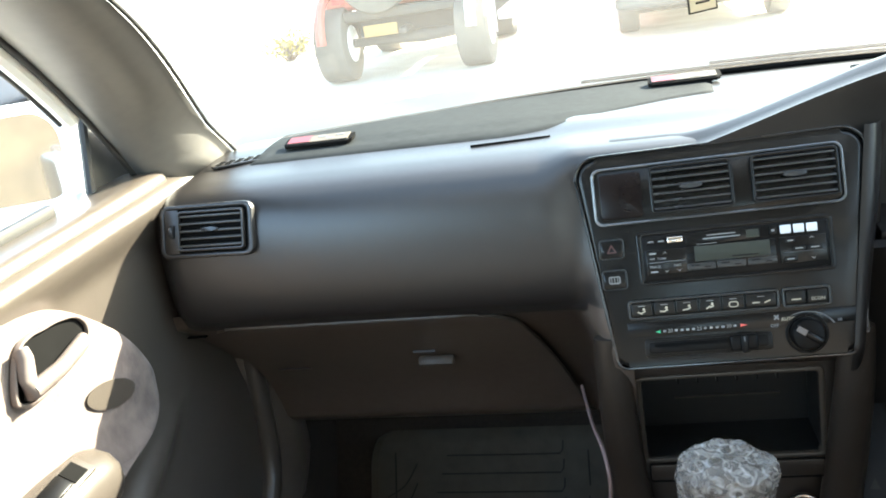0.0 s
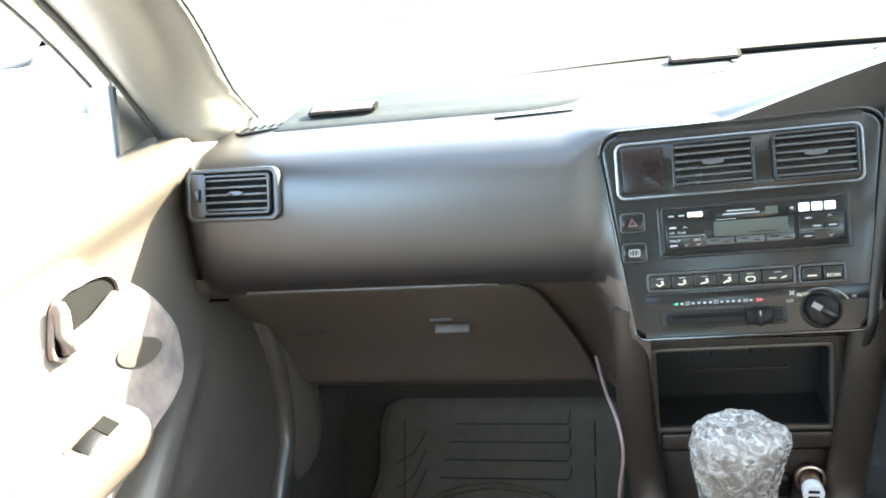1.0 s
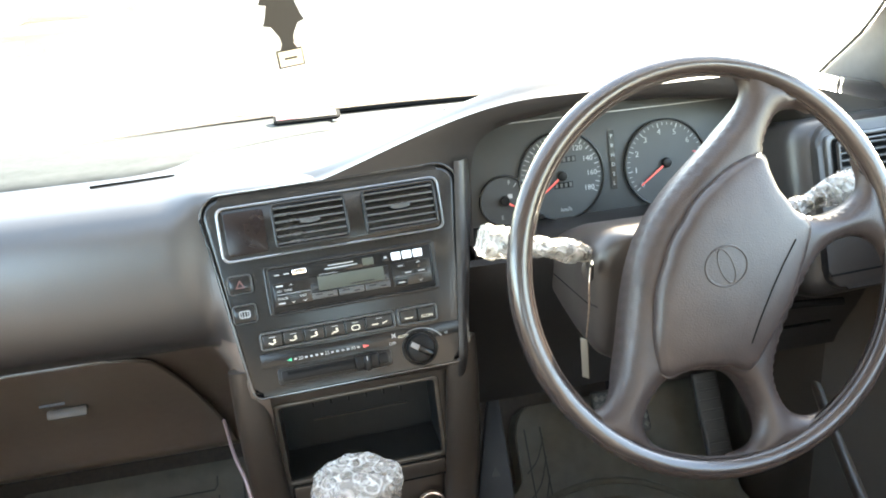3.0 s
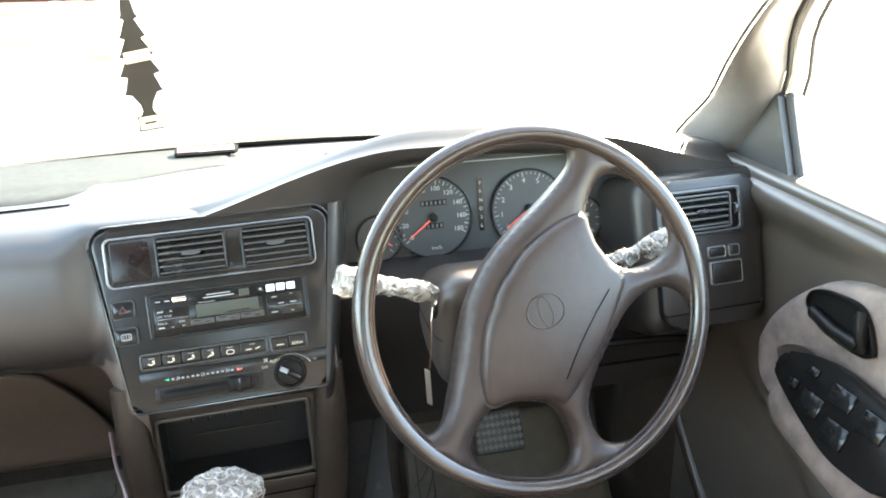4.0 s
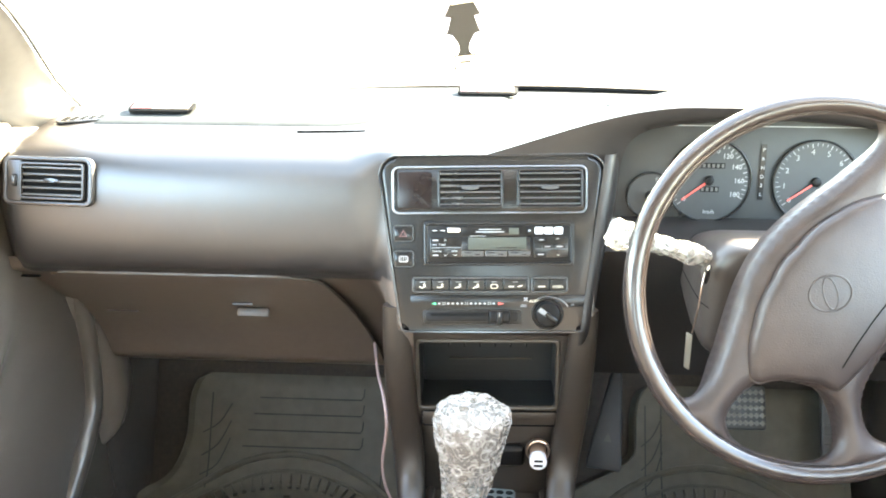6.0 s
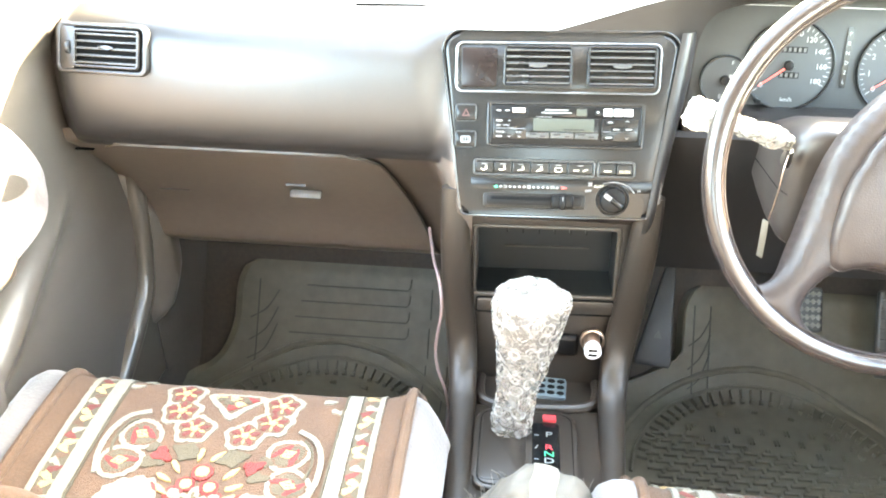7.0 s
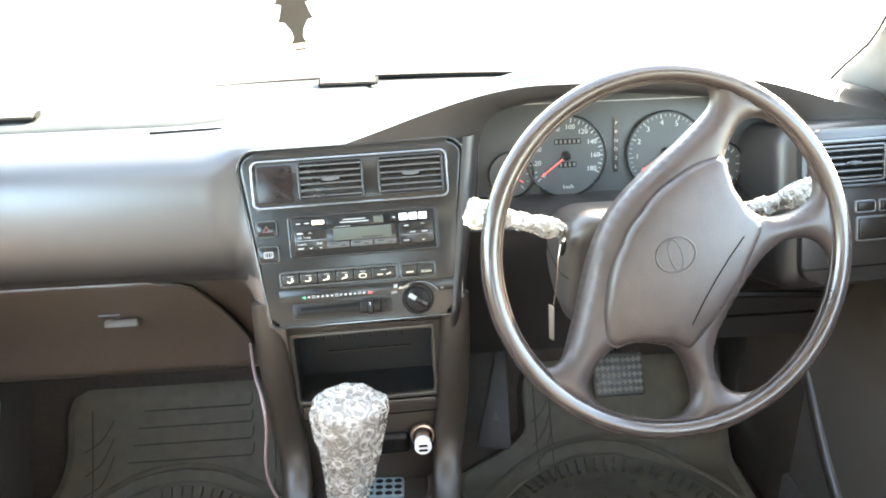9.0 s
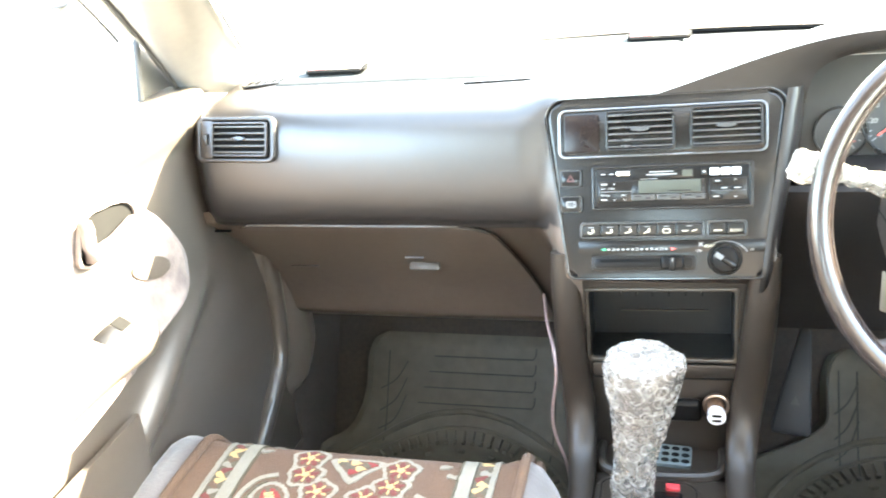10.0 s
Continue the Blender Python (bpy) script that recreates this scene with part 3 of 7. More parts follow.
def hood_face():
    inner = [Vector((p.x, HOOD_L + 0.012, p.y)) for p in spline([(a, b, 0) for a, b in OPEN], 60)]
    outer = []
    for i, p in enumerate(inner):
        s = i / 60
        if s < 0.33:
            t = s / 0.33
            x = mixv(-0.120, 0.16, t)
        elif s < 0.72:
            x = mixv(0.16, 0.50, (s - 0.33) / 0.39)
        else:
            x = mixv(0.50, 0.70, (s - 0.72) / 0.28)
        outer.append(Vector((x, HOOD_L, hood_top(x, HOOD_L) - 0.018)))
    deep = [Vector((mixv(p.x, 0.355, 0.04), 1.035, mixv(p.z, 0.95, 0.06))) for p in inner]
    mids = [o.lerp(p, 0.5) + Vector((0, -0.004, 0)) for o, p in zip(outer, inner)]
    return loft([outer, mids, inner, deep], closed_ring=False, caps=False)


part("hood_lip", hood_face(), M_HOOD, dash, smooth=50)

# driver's lower panels
part("knee_panel", sheet(lambda u, v: Vector((mixv(0.128, 0.745, u), mixv(0.945, 1.06, smooth01(v)) + 0.01 * math.sin(v * 6), mixv(0.872, 0.616, v))), 20, 14, 0.012), M_HOOD, dash)
part("lower_lip", tube([(0.50, 0.962, 0.738), (0.60, 0.958, 0.735), (0.655, 0.958, 0.73)], 0.006, 8), M_BLACK, dash)
part("panel_joint", box(0.30, 0.004, 0.0025, at(0.51, 0.985, 0.687)), M_VOID, dash)


def glove_pt(u, v):
    """The lid falls away from the lip towards the footwell."""
    z = mixv(0.816, 0.548, v)
    y = 0.944 + 0.185 * math.sin(v * math.pi / 2) ** 0.9
    top_in = 0.0
    if v < 0.26:
        top_in = 0.050 * (1 - math.sqrt(max(0.0, 1 - (1 - v / 0.26) ** 2)))
    x0, x1 = -0.648 + top_in * 0.85 + 0.032 * (1 - math.sqrt(max(0.0, 1 - max(0.0, (v - 0.87) / 0.13) ** 2))), -0.253 + 0.062 * v + 0.015 * v * v - 0.035 * max(0.0, 1 - v / 0.12) ** 2
    if v > 0.9:
        y += 0.9 * (v - 0.9) ** 1.5
    return Vector((mixv(x0, x1, u), y, z))


def lower_pt(u, v):
    """Panel round and below the lid; it swings out to the console leg."""
    x = mixv(-0.700, -0.112, u)
    z = mixv(0.832, mixv(0.556, 0.62, smooth01((-0.622 - x) / 0.03)), v)
    vv = (0.812 - z) / 0.257
    y = 0.953 + 0.190 * math.sin(max(0.0, min(1.0, vv)) * math.pi / 2) ** 0.9
    y = mixv(y, leg_y(z), flow(x, z))
    left = smooth01((-0.628 - x) / 0.06)
    return Vector((x, y - 0.0 * left, z))


part("lower_panel", sheet(lower_pt, 60, 30), M_BROWN, dash, smooth=60)
glove = part("glovebox_lid", sheet(glove_pt, 40, 30, 0.0035), M_BROWN, dash, smooth=60)
edge = [glove_pt(k / 12, 0.0) for k in range(12)] + [glove_pt(1, (k / 24) ** 2) for k in range(1, 25)]
# Strip along the lid's top and right edge, darker than the lid.
part("lid_edge", tube([p + Vector((0, -0.0018, 0)) for p in edge], 0.0024, 8), M_POCKETRIM, glove, "thin strip along the lid edge")
part("latch", box(0.050, 0.010, 0.014, at(-0.374, 1.051, 0.699, -38), 0.004), M_LATCH, glove, "pale grey worn latch")
part("latch_gap", box(0.030, 0.003, 0.0015, at(-0.384, 1.034, 0.7225, 52)), M_LOWER, glove)
part("lid_crease", box(0.05, 0.002, 0.002, at(-0.585, 1.062, 0.690, -40)), M_LOWER, glove)
part("under_panel", box(0.52, 0.16, 0.012, at(-0.41, 1.235, 0.552), 0.004), M_LOWER, dash)
part("panel_joint", box(0.030, 0.006, 0.0015, at(-0.668, 0.974, 0.792), 0.0004), M_VOID, dash)


def vent(name, w, h, m, parent, slats=5, wheel=0, upright=6, tab=True, tilt=6, thick=0.0024, skin=None, blade=None):
    """An air vent in its own frame: x across, y up, z towards the cabin."""
    v = part(name, frame_ring(rrect(w, h, 0.005), rrect(w - 0.006, h - 0.006, 0.003), 0.005, m, 0.0012), skin or M_FASCIA, parent)
    part("duct", box(w - 0.004, h - 0.004, 0.003, m @ at(0, 0, -0.030)), M_VOID, v)
    for k in range(upright):
        part("vane", box(0.0012, h - 0.008, 0.012, m @ at((k + 0.5) / upright * (w - 0.01) - (w - 0.01) / 2, 0, -0.0125)), M_BLACK, v)
    for k in range(slats):
        y = (k + 0.5) / slats * (h - 0.004) - (h - 0.004) / 2
        part("slat", box(w - 0.006, thick, 0.008, m @ at(0, y, 0.000, tilt), 0.0009), blade or M_SLAT, v)
    if tab:
        part("tab", cone(0.010, 0.010, 0.006, m @ at(0, 0.001, 0.003) @ Matrix.Diagonal((1.15, 0.30, 1, 1)), 18, 0.0015), M_SLAT, v)
    if wheel:
        part("thumbwheel", cone(0.0085, 0.0085, 0.006, m @ at(wheel * (w / 2 + 0.008), 0, -0.001, 0, 90), 20, 0.001), M_SLAT, v)
    return v


# outer vents
LV = at(-0.592, 0.9405, 0.948, 68, 0, -3)
part("vent_surround", frame_ring(rrect(0.124, 0.064, 0.011), rrect(0.110, 0.053, 0.006), 0.008, LV @ at(0, 0, -0.001), 0.0025), M_DASH, dash)
part("vent_back", box(0.110, 0.054, 0.002, LV @ at(0, 0, 0.0025)), M_VOID, dash)
part("vent_cheek", box(0.019, 0.053, 0.004, LV @ at(-0.0455, 0, 0.0045), 0.0012), M_DASH, dash)
vent("vent", 0.088, 0.048, LV @ at(0.008, 0, 0.0058), dash, 5, -1, 4, True, 8, 0.0024, M_DASH, M_SIDESLAT)
RV = at(0.632, 0.905, 0.950, 74, 0, 4)
side_panel = thing("driver_control_panel", "black side panel with vent and switches by the door", "control panel", (0.63, 0.9, 0.9))
part("plate", prism(rrect(0.158, 0.200, 0.026, 6), 0.016, RV @ at(0.002, -0.055, -0.014), 0.006), M_HOOD, side_panel)
part("housing", box(0.215, 0.222, 0.16, RV @ at(0.010, -0.056, -0.089), 0.028, 4), M_HOOD, side_panel, smooth=70)
part("vent_surround", frame_ring(rrect(0.122, 0.064, 0.008), rrect(0.106, 0.052, 0.005), 0.006, RV @ at(-0.008, 0.0, 0.002), 0.002), M_DASH, side_panel)
part("vent_back", box(0.106, 0.052, 0.001, RV @ at(-0.008, 0, 0.0025)), M_VOID, side_panel)
vent("vent", 0.088, 0.048, RV @ at(-0.014, 0, 0.010), side_panel, 5, 1, 4, True, 6, 0.0024, M_DASH, M_SIDESLAT)
for u, v, w, h in ((0.009, -0.057, 0.024, 0.012), (0.036, -0.057, 0.013, 0.012), (0.022, -0.086, 0.046, 0.028)):
    part("switch", box(w, h, 0.008, RV @ at(u, v, 0.004), 0.002), M_BUTTON, side_panel)
    part("switch_rim", frame_ring(rrect(w + 0.004, h + 0.004, 0.003), rrect(w + 0.001, h + 0.001, 0.002), 0.004, RV @ at(u, v, 0.002), 0.0008), M_STEEL, side_panel)
part("panel_seam", box(0.150, 0.002, 0.002, RV @ at(0.0, -0.135, 0.003)), M_VOID, side_panel)

# small demister grille at the far end of the pad
dem = thing("demister_grille", "small black slotted side demister grille", "vent", (-0.60, 1.07, 0.985))
part("rim", prism(rrect(0.075, 0.026, 0.012, 5), 0.002, at(-0.600, 1.078, 0.9935, 1, 0, 22), 0.0008), M_DASH, dem)
for k in range(5):
    part("slot", box(0.007, 0.018, 0.001, at(-0.600, 1.078, 0.9957, 1, 0, 22) @ at(-0.024 + 0.012 * k, 0, 0, 0, 0, -25)), M_VOID, dem)

# ---------------- centre fascia ----------------
fascia = thing("centre_fascia", "satin black centre panel of the dashboard", "control panel", (0, 0.9, 0.9))
part("plate", prism(trapezoid(), 0.010, L(0, 0, -0.012), 0.006, 4), M_FASCIA, fascia)
part("surround", frame_ring(trapezoid(0.0030), trapezoid(0.0004), 0.016, L(0, 0, -0.0172), 0.0018), M_BEZEL, fascia)
part("bright_edge", frame_ring(rrect(0.2465, 0.0615, 0.009, 5), rrect(0.2400, 0.0552, 0.007, 5), 0.0046, L(-0.015, 0.0585, -0.001), 0.0018), M_EDGE, fascia, "worn bright edge round the vents")
part("vent_panel", prism(rrect(0.240, 0.055, 0.008, 5), 0.003, L(-0.015, 0.0585, -0.0025), 0.0005), M_FASCIA, fascia)
part("clock_window", prism(rrect(0.043, 0.047, 0.004), 0.002, L(-0.109, 0.0585, 0.0005), 0.0006), M_CLOCK, fascia, "dark red digital clock window, switched off")
for u in (-0.0385, 0.061):
    vent("vent", 0.082, 0.050, L(u, 0.0600, 0.005), fascia, 6, 0, 6)
for v, icon in ((0.0035, 0), (-0.0290, 1)):
    part("switch_rim", frame_ring(rrect(0.0262, 0.0212, 0.004), rrect(0.0235, 0.0185, 0.003), 0.004, L(-0.124, v, -0.002), 0.0008), M_DIMEDGE, fascia)
    b = part("switch", box(0.0232, 0.0182, 0.006, L(-0.124, v, 0.0), 0.0018), M_GLOSSBLACK, fascia)
    if icon == 0:
        tri = [(0.006 * math.cos(radians(90 + 120 * k)), 0.006 * math.sin(radians(90 + 120 * k)) - 0.001) for k in range(3)]
        part("symbol", frame_ring(tri, [(x * 0.6, y * 0.6 - 0.0004) for x, y in tri], 0.0004, L(-0.124, v, 0.003)), M_DULLRED, b, "dull red hazard triangle")
    else:
        part("symbol", frame_ring(rrect(0.012, 0.008, 0.002), rrect(0.0095, 0.0055, 0.0015), 0.0004, L(-0.124, v, 0.003)), M_STEEL, b)
        for k in (-1, 0, 1):
            part("symbol_line", box(0.0008, 0.007, 0.0004, L(-0.124 + 0.003 * k, v - 0.001, 0.0033)), M_STEEL, b)

def stack_side(u, v):
    """Rounded upright between the black panel and the driver's side, down to the console."""
    z = mixv(0.992, 0.700, v)
    x0 = 0.1285 + 0.118 * (z - 0.985) if z > 0.775 else 0.1037 - 0.02 * (0.775 - z)
    y0 = leg_y(z) - 0.006 * smooth01((z - 0.72) / 0.06)
    a = u * math.pi / 2 * 1.15
    wide = mixv(0.034, 0.026, smooth01((0.95 - z) / 0.15))
    return Vector((x0 + wide * min(1.0, math.sin(min(a, math.pi / 2))), y0 - 0.005 * math.sin(min(math.pi, u * 5)) + 0.10 * (1 - math.cos(a)), z))


part("stack_upright", sheet(stack_side, 16, 40), M_HOOD, dash, smooth=70)

# radio
radio = thing("car_radio", "black cassette car radio with grey display", "radio", (0, 0.9, 0.89))
RU, RVV = -0.003, -0.010


def R_(u, v, w=0.0):
    return L(RU + u, RVV + v, w)


part("bezel", frame_ring(rrect(0.190, 0.056, 0.004), rrect(0.180, 0.0475, 0.003), 0.005, R_(0, 0, -0.003), 0.0012), M_FASCIA, radio)
face = part("faceplate", box(0.180, 0.0475, 0.008, R_(0, 0, -0.002), 0.0012), M_BLACK, radio)
part("cassette_door", box(0.072, 0.0125, 0.003, R_(-0.010, 0.0165, 0.003), 0.0006), M_GLOSSBLACK, face)
part("cassette_window", box(0.012, 0.008, 0.001, R_(0.019, 0.0160, 0.0046), 0.0003), M_LCD, face)
for k, w in ((0, 0.028), (1, 0.036)):
    part("door_print", box(w, 0.0011, 0.0003, R_(-0.011, 0.0185 - 0.0032 * k, 0.0047)), M_PRINT, face)
part("display_rim", prism([(-0.048, 0.011), (0.040, 0.011), (0.040, -0.013), (-0.040, -0.013), (-0.048, -0.006)], 0.0015, R_(0, -0.002, 0.002), 0.0004), M_FASCIA, face)
part("display", box(0.073, 0.0155, 0.001, R_(-0.002, 0.0005, 0.0035), 0.0003), M_LCD, face, "pale grey display, switched off")
part("display_print", box(0.026, 0.0011, 0.0003, R_(0.010, -0.0050, 0.0042)), M_BLACK, face)
part("display_print", box(0.020, 0.0010, 0.0003, R_(-0.026, 0.0103, 0.0040)), M_PRINT, face)
for k in range(3):
    kb = part("key", box(0.0275, 0.0068, 0.003, R_(-0.033 + 0.0295 * k, -0.0125, 0.0035), 0.0006), M_DIMEDGE, face)
    for j, w in ((-1, 0.008), (1, 0.006)):
        part("key_print", box(w, 0.0013, 0.0003, R_(-0.033 + 0.0295 * k + 0.006 * j, -0.0122 - 0.0012 * j, 0.0051)), M_BLACK, kb)
for k in range(3):
    part("white_key", box(0.0102, 0.0088, 0.004, R_(0.0505 + 0.0123 * k, 0.0165, 0.003), 0.001), M_WHITEBTN, face, "white push key")
part("eject_key", box(0.0075, 0.009, 0.003, R_(0.0385, 0.0168, 0.003), 0.0007), M_GLOSSBLACK, face)
part("eject_print", box(0.003, 0.002, 0.0003, R_(0.0385, 0.0168, 0.0047)), M_PRINT, face)
for u, v, w in ((-0.081, 0.0172, 0.008), (-0.0705, 0.0172, 0.008)):
    part("small_key", box(w, 0.0045, 0.0025, R_(u, v, 0.0028), 0.0006), M_GLOSSBLACK, face)
    part("key_print", box(w * 0.7, 0.0012, 0.0003, R_(u, v, 0.0042)), M_PRINT, face)
part("power_bar", box(0.016, 0.0062, 0.003, R_(-0.0565, 0.0175, 0.003), 0.0012), M_CHROME, face, "bright volume key")
part("left_pad", box(0.041, 0.026, 0.002, R_(-0.0668, -0.0045, 0.0028), 0.001), M_FASCIA, face)
part("pad_divider", box(0.036, 0.0010, 0.0005, R_(-0.066, -0.0045, 0.0040)), M_EDGE, face)
part("lettering", lettering("TRACK", 0.0036, R_(-0.0785, -0.0092, 0.0040)), M_PRINT, face)
part("lettering", lettering("DISC", 0.0034, R_(-0.0560, -0.0092, 0.0040)), M_PRINT, face)
part("lettering", lettering("APS", 0.0034, R_(-0.0810, -0.0010, 0.0040)), M_PRINT, face)
part("lettering", lettering("TUNE", 0.0034, R_(-0.0715, -0.0010, 0.0040)), M_PRINT, face)
for u, v, s in ((-0.0675, 0.0045, 1), (-0.0675, -0.0142, -1), (-0.055, -0.0142, -1), (0.0742, 0.0062, 1), (0.0742, -0.0140, -1)):
    part("arrow", prism([(-0.0026, -0.0012 * s), (0.0, 0.0014 * s), (0.0026, -0.0012 * s), (0.0, 0.0004 * s)][:: s], 0.0004, R_(u, v, 0.0038)), M_PRINT, face)
for u, v in ((-0.080, 0.0048), (-0.080, -0.0143)):
    part("key_print", box(0.007, 0.0016, 0.0003, R_(u, v, 0.0040)), M_PRINT, face)
part("right_pad", box(0.044, 0.027, 0.002, R_(0.0655, -0.0045, 0.0028), 0.001), M_FASCIA, face)
for u, v, w, h in ((0.0535, 0.005, 0.010, 0.005), (0.0525, -0.0135, 0.013, 0.005), (0.061, -0.0035, 0.013, 0.0045), (0.076, -0.0035, 0.014, 0.0045)):
    kb = part("small_key", box(w, h, 0.0025, R_(u, v, 0.0043), 0.0008), M_GLOSSBLACK, face)
    part("key_print", box(w * 0.55, 0.0011, 0.0003, R_(u, v, 0.0058)), M_PRINT, kb)
part("key_line", box(0.040, 0.0008, 0.0004, R_(0.066, -0.0065, 0.0043)), M_EDGE, face)

# climate control
clim = thing("climate_control", "black climate control panel with push buttons and knob", "control panel", (0, 0.87, 0.83))
BW = 0.144 / 6.35


def button_row(u0, widths, v, h):
    total = sum(widths)
    part("row_rim", frame_ring(rrect(total + 0.005, h + 0.005, 0.004), rrect(total, h, 0.002), 0.005, L(u0 + total / 2, v, -0.002), 0.001), M_DIMEDGE, clim)
    u = u0
    out = []
    for w in widths:
        out.append((part("push_button", box(w - 0.0012, h - 0.001, 0.008, L(u + w / 2, v, 0.0), 0.0016), M_BUTTON, clim), u + w / 2))
        u += w
    return out


for k, (b, u) in enumerate(button_row(-0.111, [BW] * 5 + [BW * 1.35], -0.0625, 0.0150)):
    part("light_bar", box(0.007, 0.0009, 0.0003, L(u, -0.0585, 0.0041)), M_STEEL, b)
    if k < 4:
        part("symbol", cone(0.0014, 0.0014, 0.0003, L(u + 0.002, -0.0620, 0.0041), 10), M_AMBERPRINT, b)
        part("symbol", box(0.0045, 0.0013, 0.0003, L(u + 0.0015, -0.0648, 0.0041) @ at(0, 0, 0, 0, 0, 25)), M_AMBERPRINT, b)
        part("symbol", box(0.0050, 0.0013, 0.0003, L(u - 0.0022, -0.0655, 0.0041) @ at(0, 0, 0, 0, 0, -30 + 22 * k)), M_AMBERPRINT, b)
    elif k == 4:
        part("symbol", frame_ring(rrect(0.0095, 0.0060, 0.0025), rrect(0.0075, 0.0042, 0.002), 0.0003, L(u, -0.0642, 0.0041)), M_AMBERPRINT, b)
    else:
        part("symbol", box(0.007, 0.0012, 0.0003, L(u - 0.005, -0.0645, 0.0041)), M_AMBERPRINT, b)
        part("symbol", box(0.006, 0.0012, 0.0003, L(u + 0.006, -0.0640, 0.0041) @ at(0, 0, 0, 0, 0, 20)), M_AMBERPRINT, b)
for k, (b, u) in enumerate(button_row(0.0405, [0.0205, 0.0205], -0.0625, 0.0150)):
    if k:
        part("lettering", lettering("ECON", 0.0046, L(u, -0.0650, 0.0041)), M_AMBERPRINT, b)
    else:
        part("symbol", box(0.009, 0.0013, 0.0003, L(u, -0.0645, 0.0041)), M_AMBERPRINT, b)
part("scale_strip", box(0.224, 0.0150, 0.0012, L(-0.004, -0.0835, -0.0015), 0.0004), M_FASCIA, clim)
for k in range(13):
    if k not in (1, 6, 11):
        part("scale_dot", box(0.0030, 0.0021, 0.0003, L(-0.0790 + 0.0058 * k, -0.0868, -0.0007), 0), M_PRINT, clim)
for k, s in ((1, "20"), (6, "25"), (11, "30")):
    part("lettering", lettering(s, 0.0054, L(-0.0790 + 0.0058 * k, -0.0868, -0.0007)), M_PRINT, clim)
part("cold_mark", prism([(-0.004, 0), (0.0015, 0.0017), (0.0015, -0.0017)][::-1], 0.0004, L(-0.0845, -0.0868, -0.0008)), M_GREEN, clim)
part("hot_mark", prism([(0.0045, 0), (-0.0025, 0.0018), (-0.0025, -0.0018)], 0.0004, L(-0.0015, -0.0868, -0.0008)), M_PINK, clim)
part("lettering", lettering("OFF", 0.0044, L(0.0285, -0.0900, -0.0007)), M_PRINT, clim)
part("lettering", lettering("AUTO", 0.0048, L(0.0420, -0.0840, -0.0007)), M_AMBERPRINT, clim)
part("lettering", lettering("HI", 0.0042, L(0.0900, -0.0885, -0.0007)), M_PRINT, clim)
part("fan_arc", tube([(FM @ Vector((0.0590 + 0.028 * math.cos(a), -0.1005 + 0.0225 * math.sin(a), -0.0006))) for a in (radians(25 + 95 * k / 12) for k in range(13))], lambda t: 0.0003 + 0.0005 * (1 - t), 6), M_STEEL, clim)
for k in range(4):
    part("fan_mark", box(0.0028, 0.0012, 0.0003, L(0.0310, -0.0815, -0.0007) @ at(0, 0, 0, 0, 0, 45 + 90 * k) @ at(0.0017, 0, 0)), M_PRINT, clim)
part("slider_track", prism(rrect(0.126, 0.0185, 0.004), 0.003, L(-0.0375, -0.1040, -0.003), 0.001), M_BUTTON, clim)
part("slider_face", prism(rrect(0.118, 0.0125, 0.003), 0.002, L(-0.0375, -0.1035, -0.0005), 0.0006), M_BLACK, clim)
part("slider_slot", box(0.076, 0.0032, 0.0008, L(-0.052, -0.1010, 0.0018)), M_VOID, clim)
sk = part("slider_knob", box(0.027, 0.0165, 0.008, L(-0.0025, -0.1035, 0.003), 0.003), M_BLACK, clim)
part("knob_grip", box(0.0075, 0.018, 0.012, L(-0.0025, -0.1045, 0.005), 0.0025), M_BLACK, sk)
part("knob_mark", box(0.0010, 0.005, 0.0004, L(-0.0025, -0.0995, 0.0112)), M_PRINT, sk)
part("knob_ring", frame_ring([(0.0205 * math.cos(2 * math.pi * k / 32), 0.0205 * math.sin(2 * math.pi * k / 32)) for k in range(32)], [(0.0175 * math.cos(2 * math.pi * k / 32), 0.0175 * math.sin(2 * math.pi * k / 32)) for k in range(32)], 0.003, L(0.0585, -0.1000, -0.003), 0.001), M_BLACK, clim)
kn = part("fan_knob", cone(0.0170, 0.0150, 0.012, L(0.0585, -0.1000, 0.004), 32, 0.002), M_BLACK, clim)
part("knob_blade", box(0.029, 0.0075, 0.012, L(0.0585, -0.1000, 0.010) @ at(0, 0, 0, 0, 0, -35), 0.003), M_FASCIA, kn)
part("knob_pointer", box(0.010, 0.0060, 0.001, L(0.0585, -0.1000, 0.0163) @ at(0, 0, 0, 0, 0, -35) @ at(-0.009, 0, 0)), M_EDGE, kn)

# ---------------- instrument cluster ----------------
clus = thing("instrument_cluster", "black instrument cluster with round white-marked dials", "instrument", (0.35, 1.02, 0.93))
CM = pose(0.352, 1.020, 0.938, 78, 0, 0)


def C_(u, v, w=0.0):
    return CM @ Matrix.Translation((u, v, w))


part("back_plate", box(0.47, 0.19, 0.006, C_(0.02, 0.005, -0.006), 0.002), M_DIAL, clus)
part("sill", box(0.42, 0.075, 0.012, at(0.355, 0.985, 0.878, 6), 0.004), M_HOOD, clus)


def dial(u, v, r, parent, label):
    d = part("dial", cone(r, r, 0.0015, C_(u, v, 0.0), 48), M_DIAL, parent, label)
    circ = lambda q: [(q * math.cos(2 * math.pi * k / 48), q * math.sin(2 * math.pi * k / 48)) for k in range(48)]
    part("dial_rim", frame_ring(circ(r + 0.0025), circ(r), 0.004, C_(u, v, 0.0), 0.001), M_FASCIA, d)
    return d


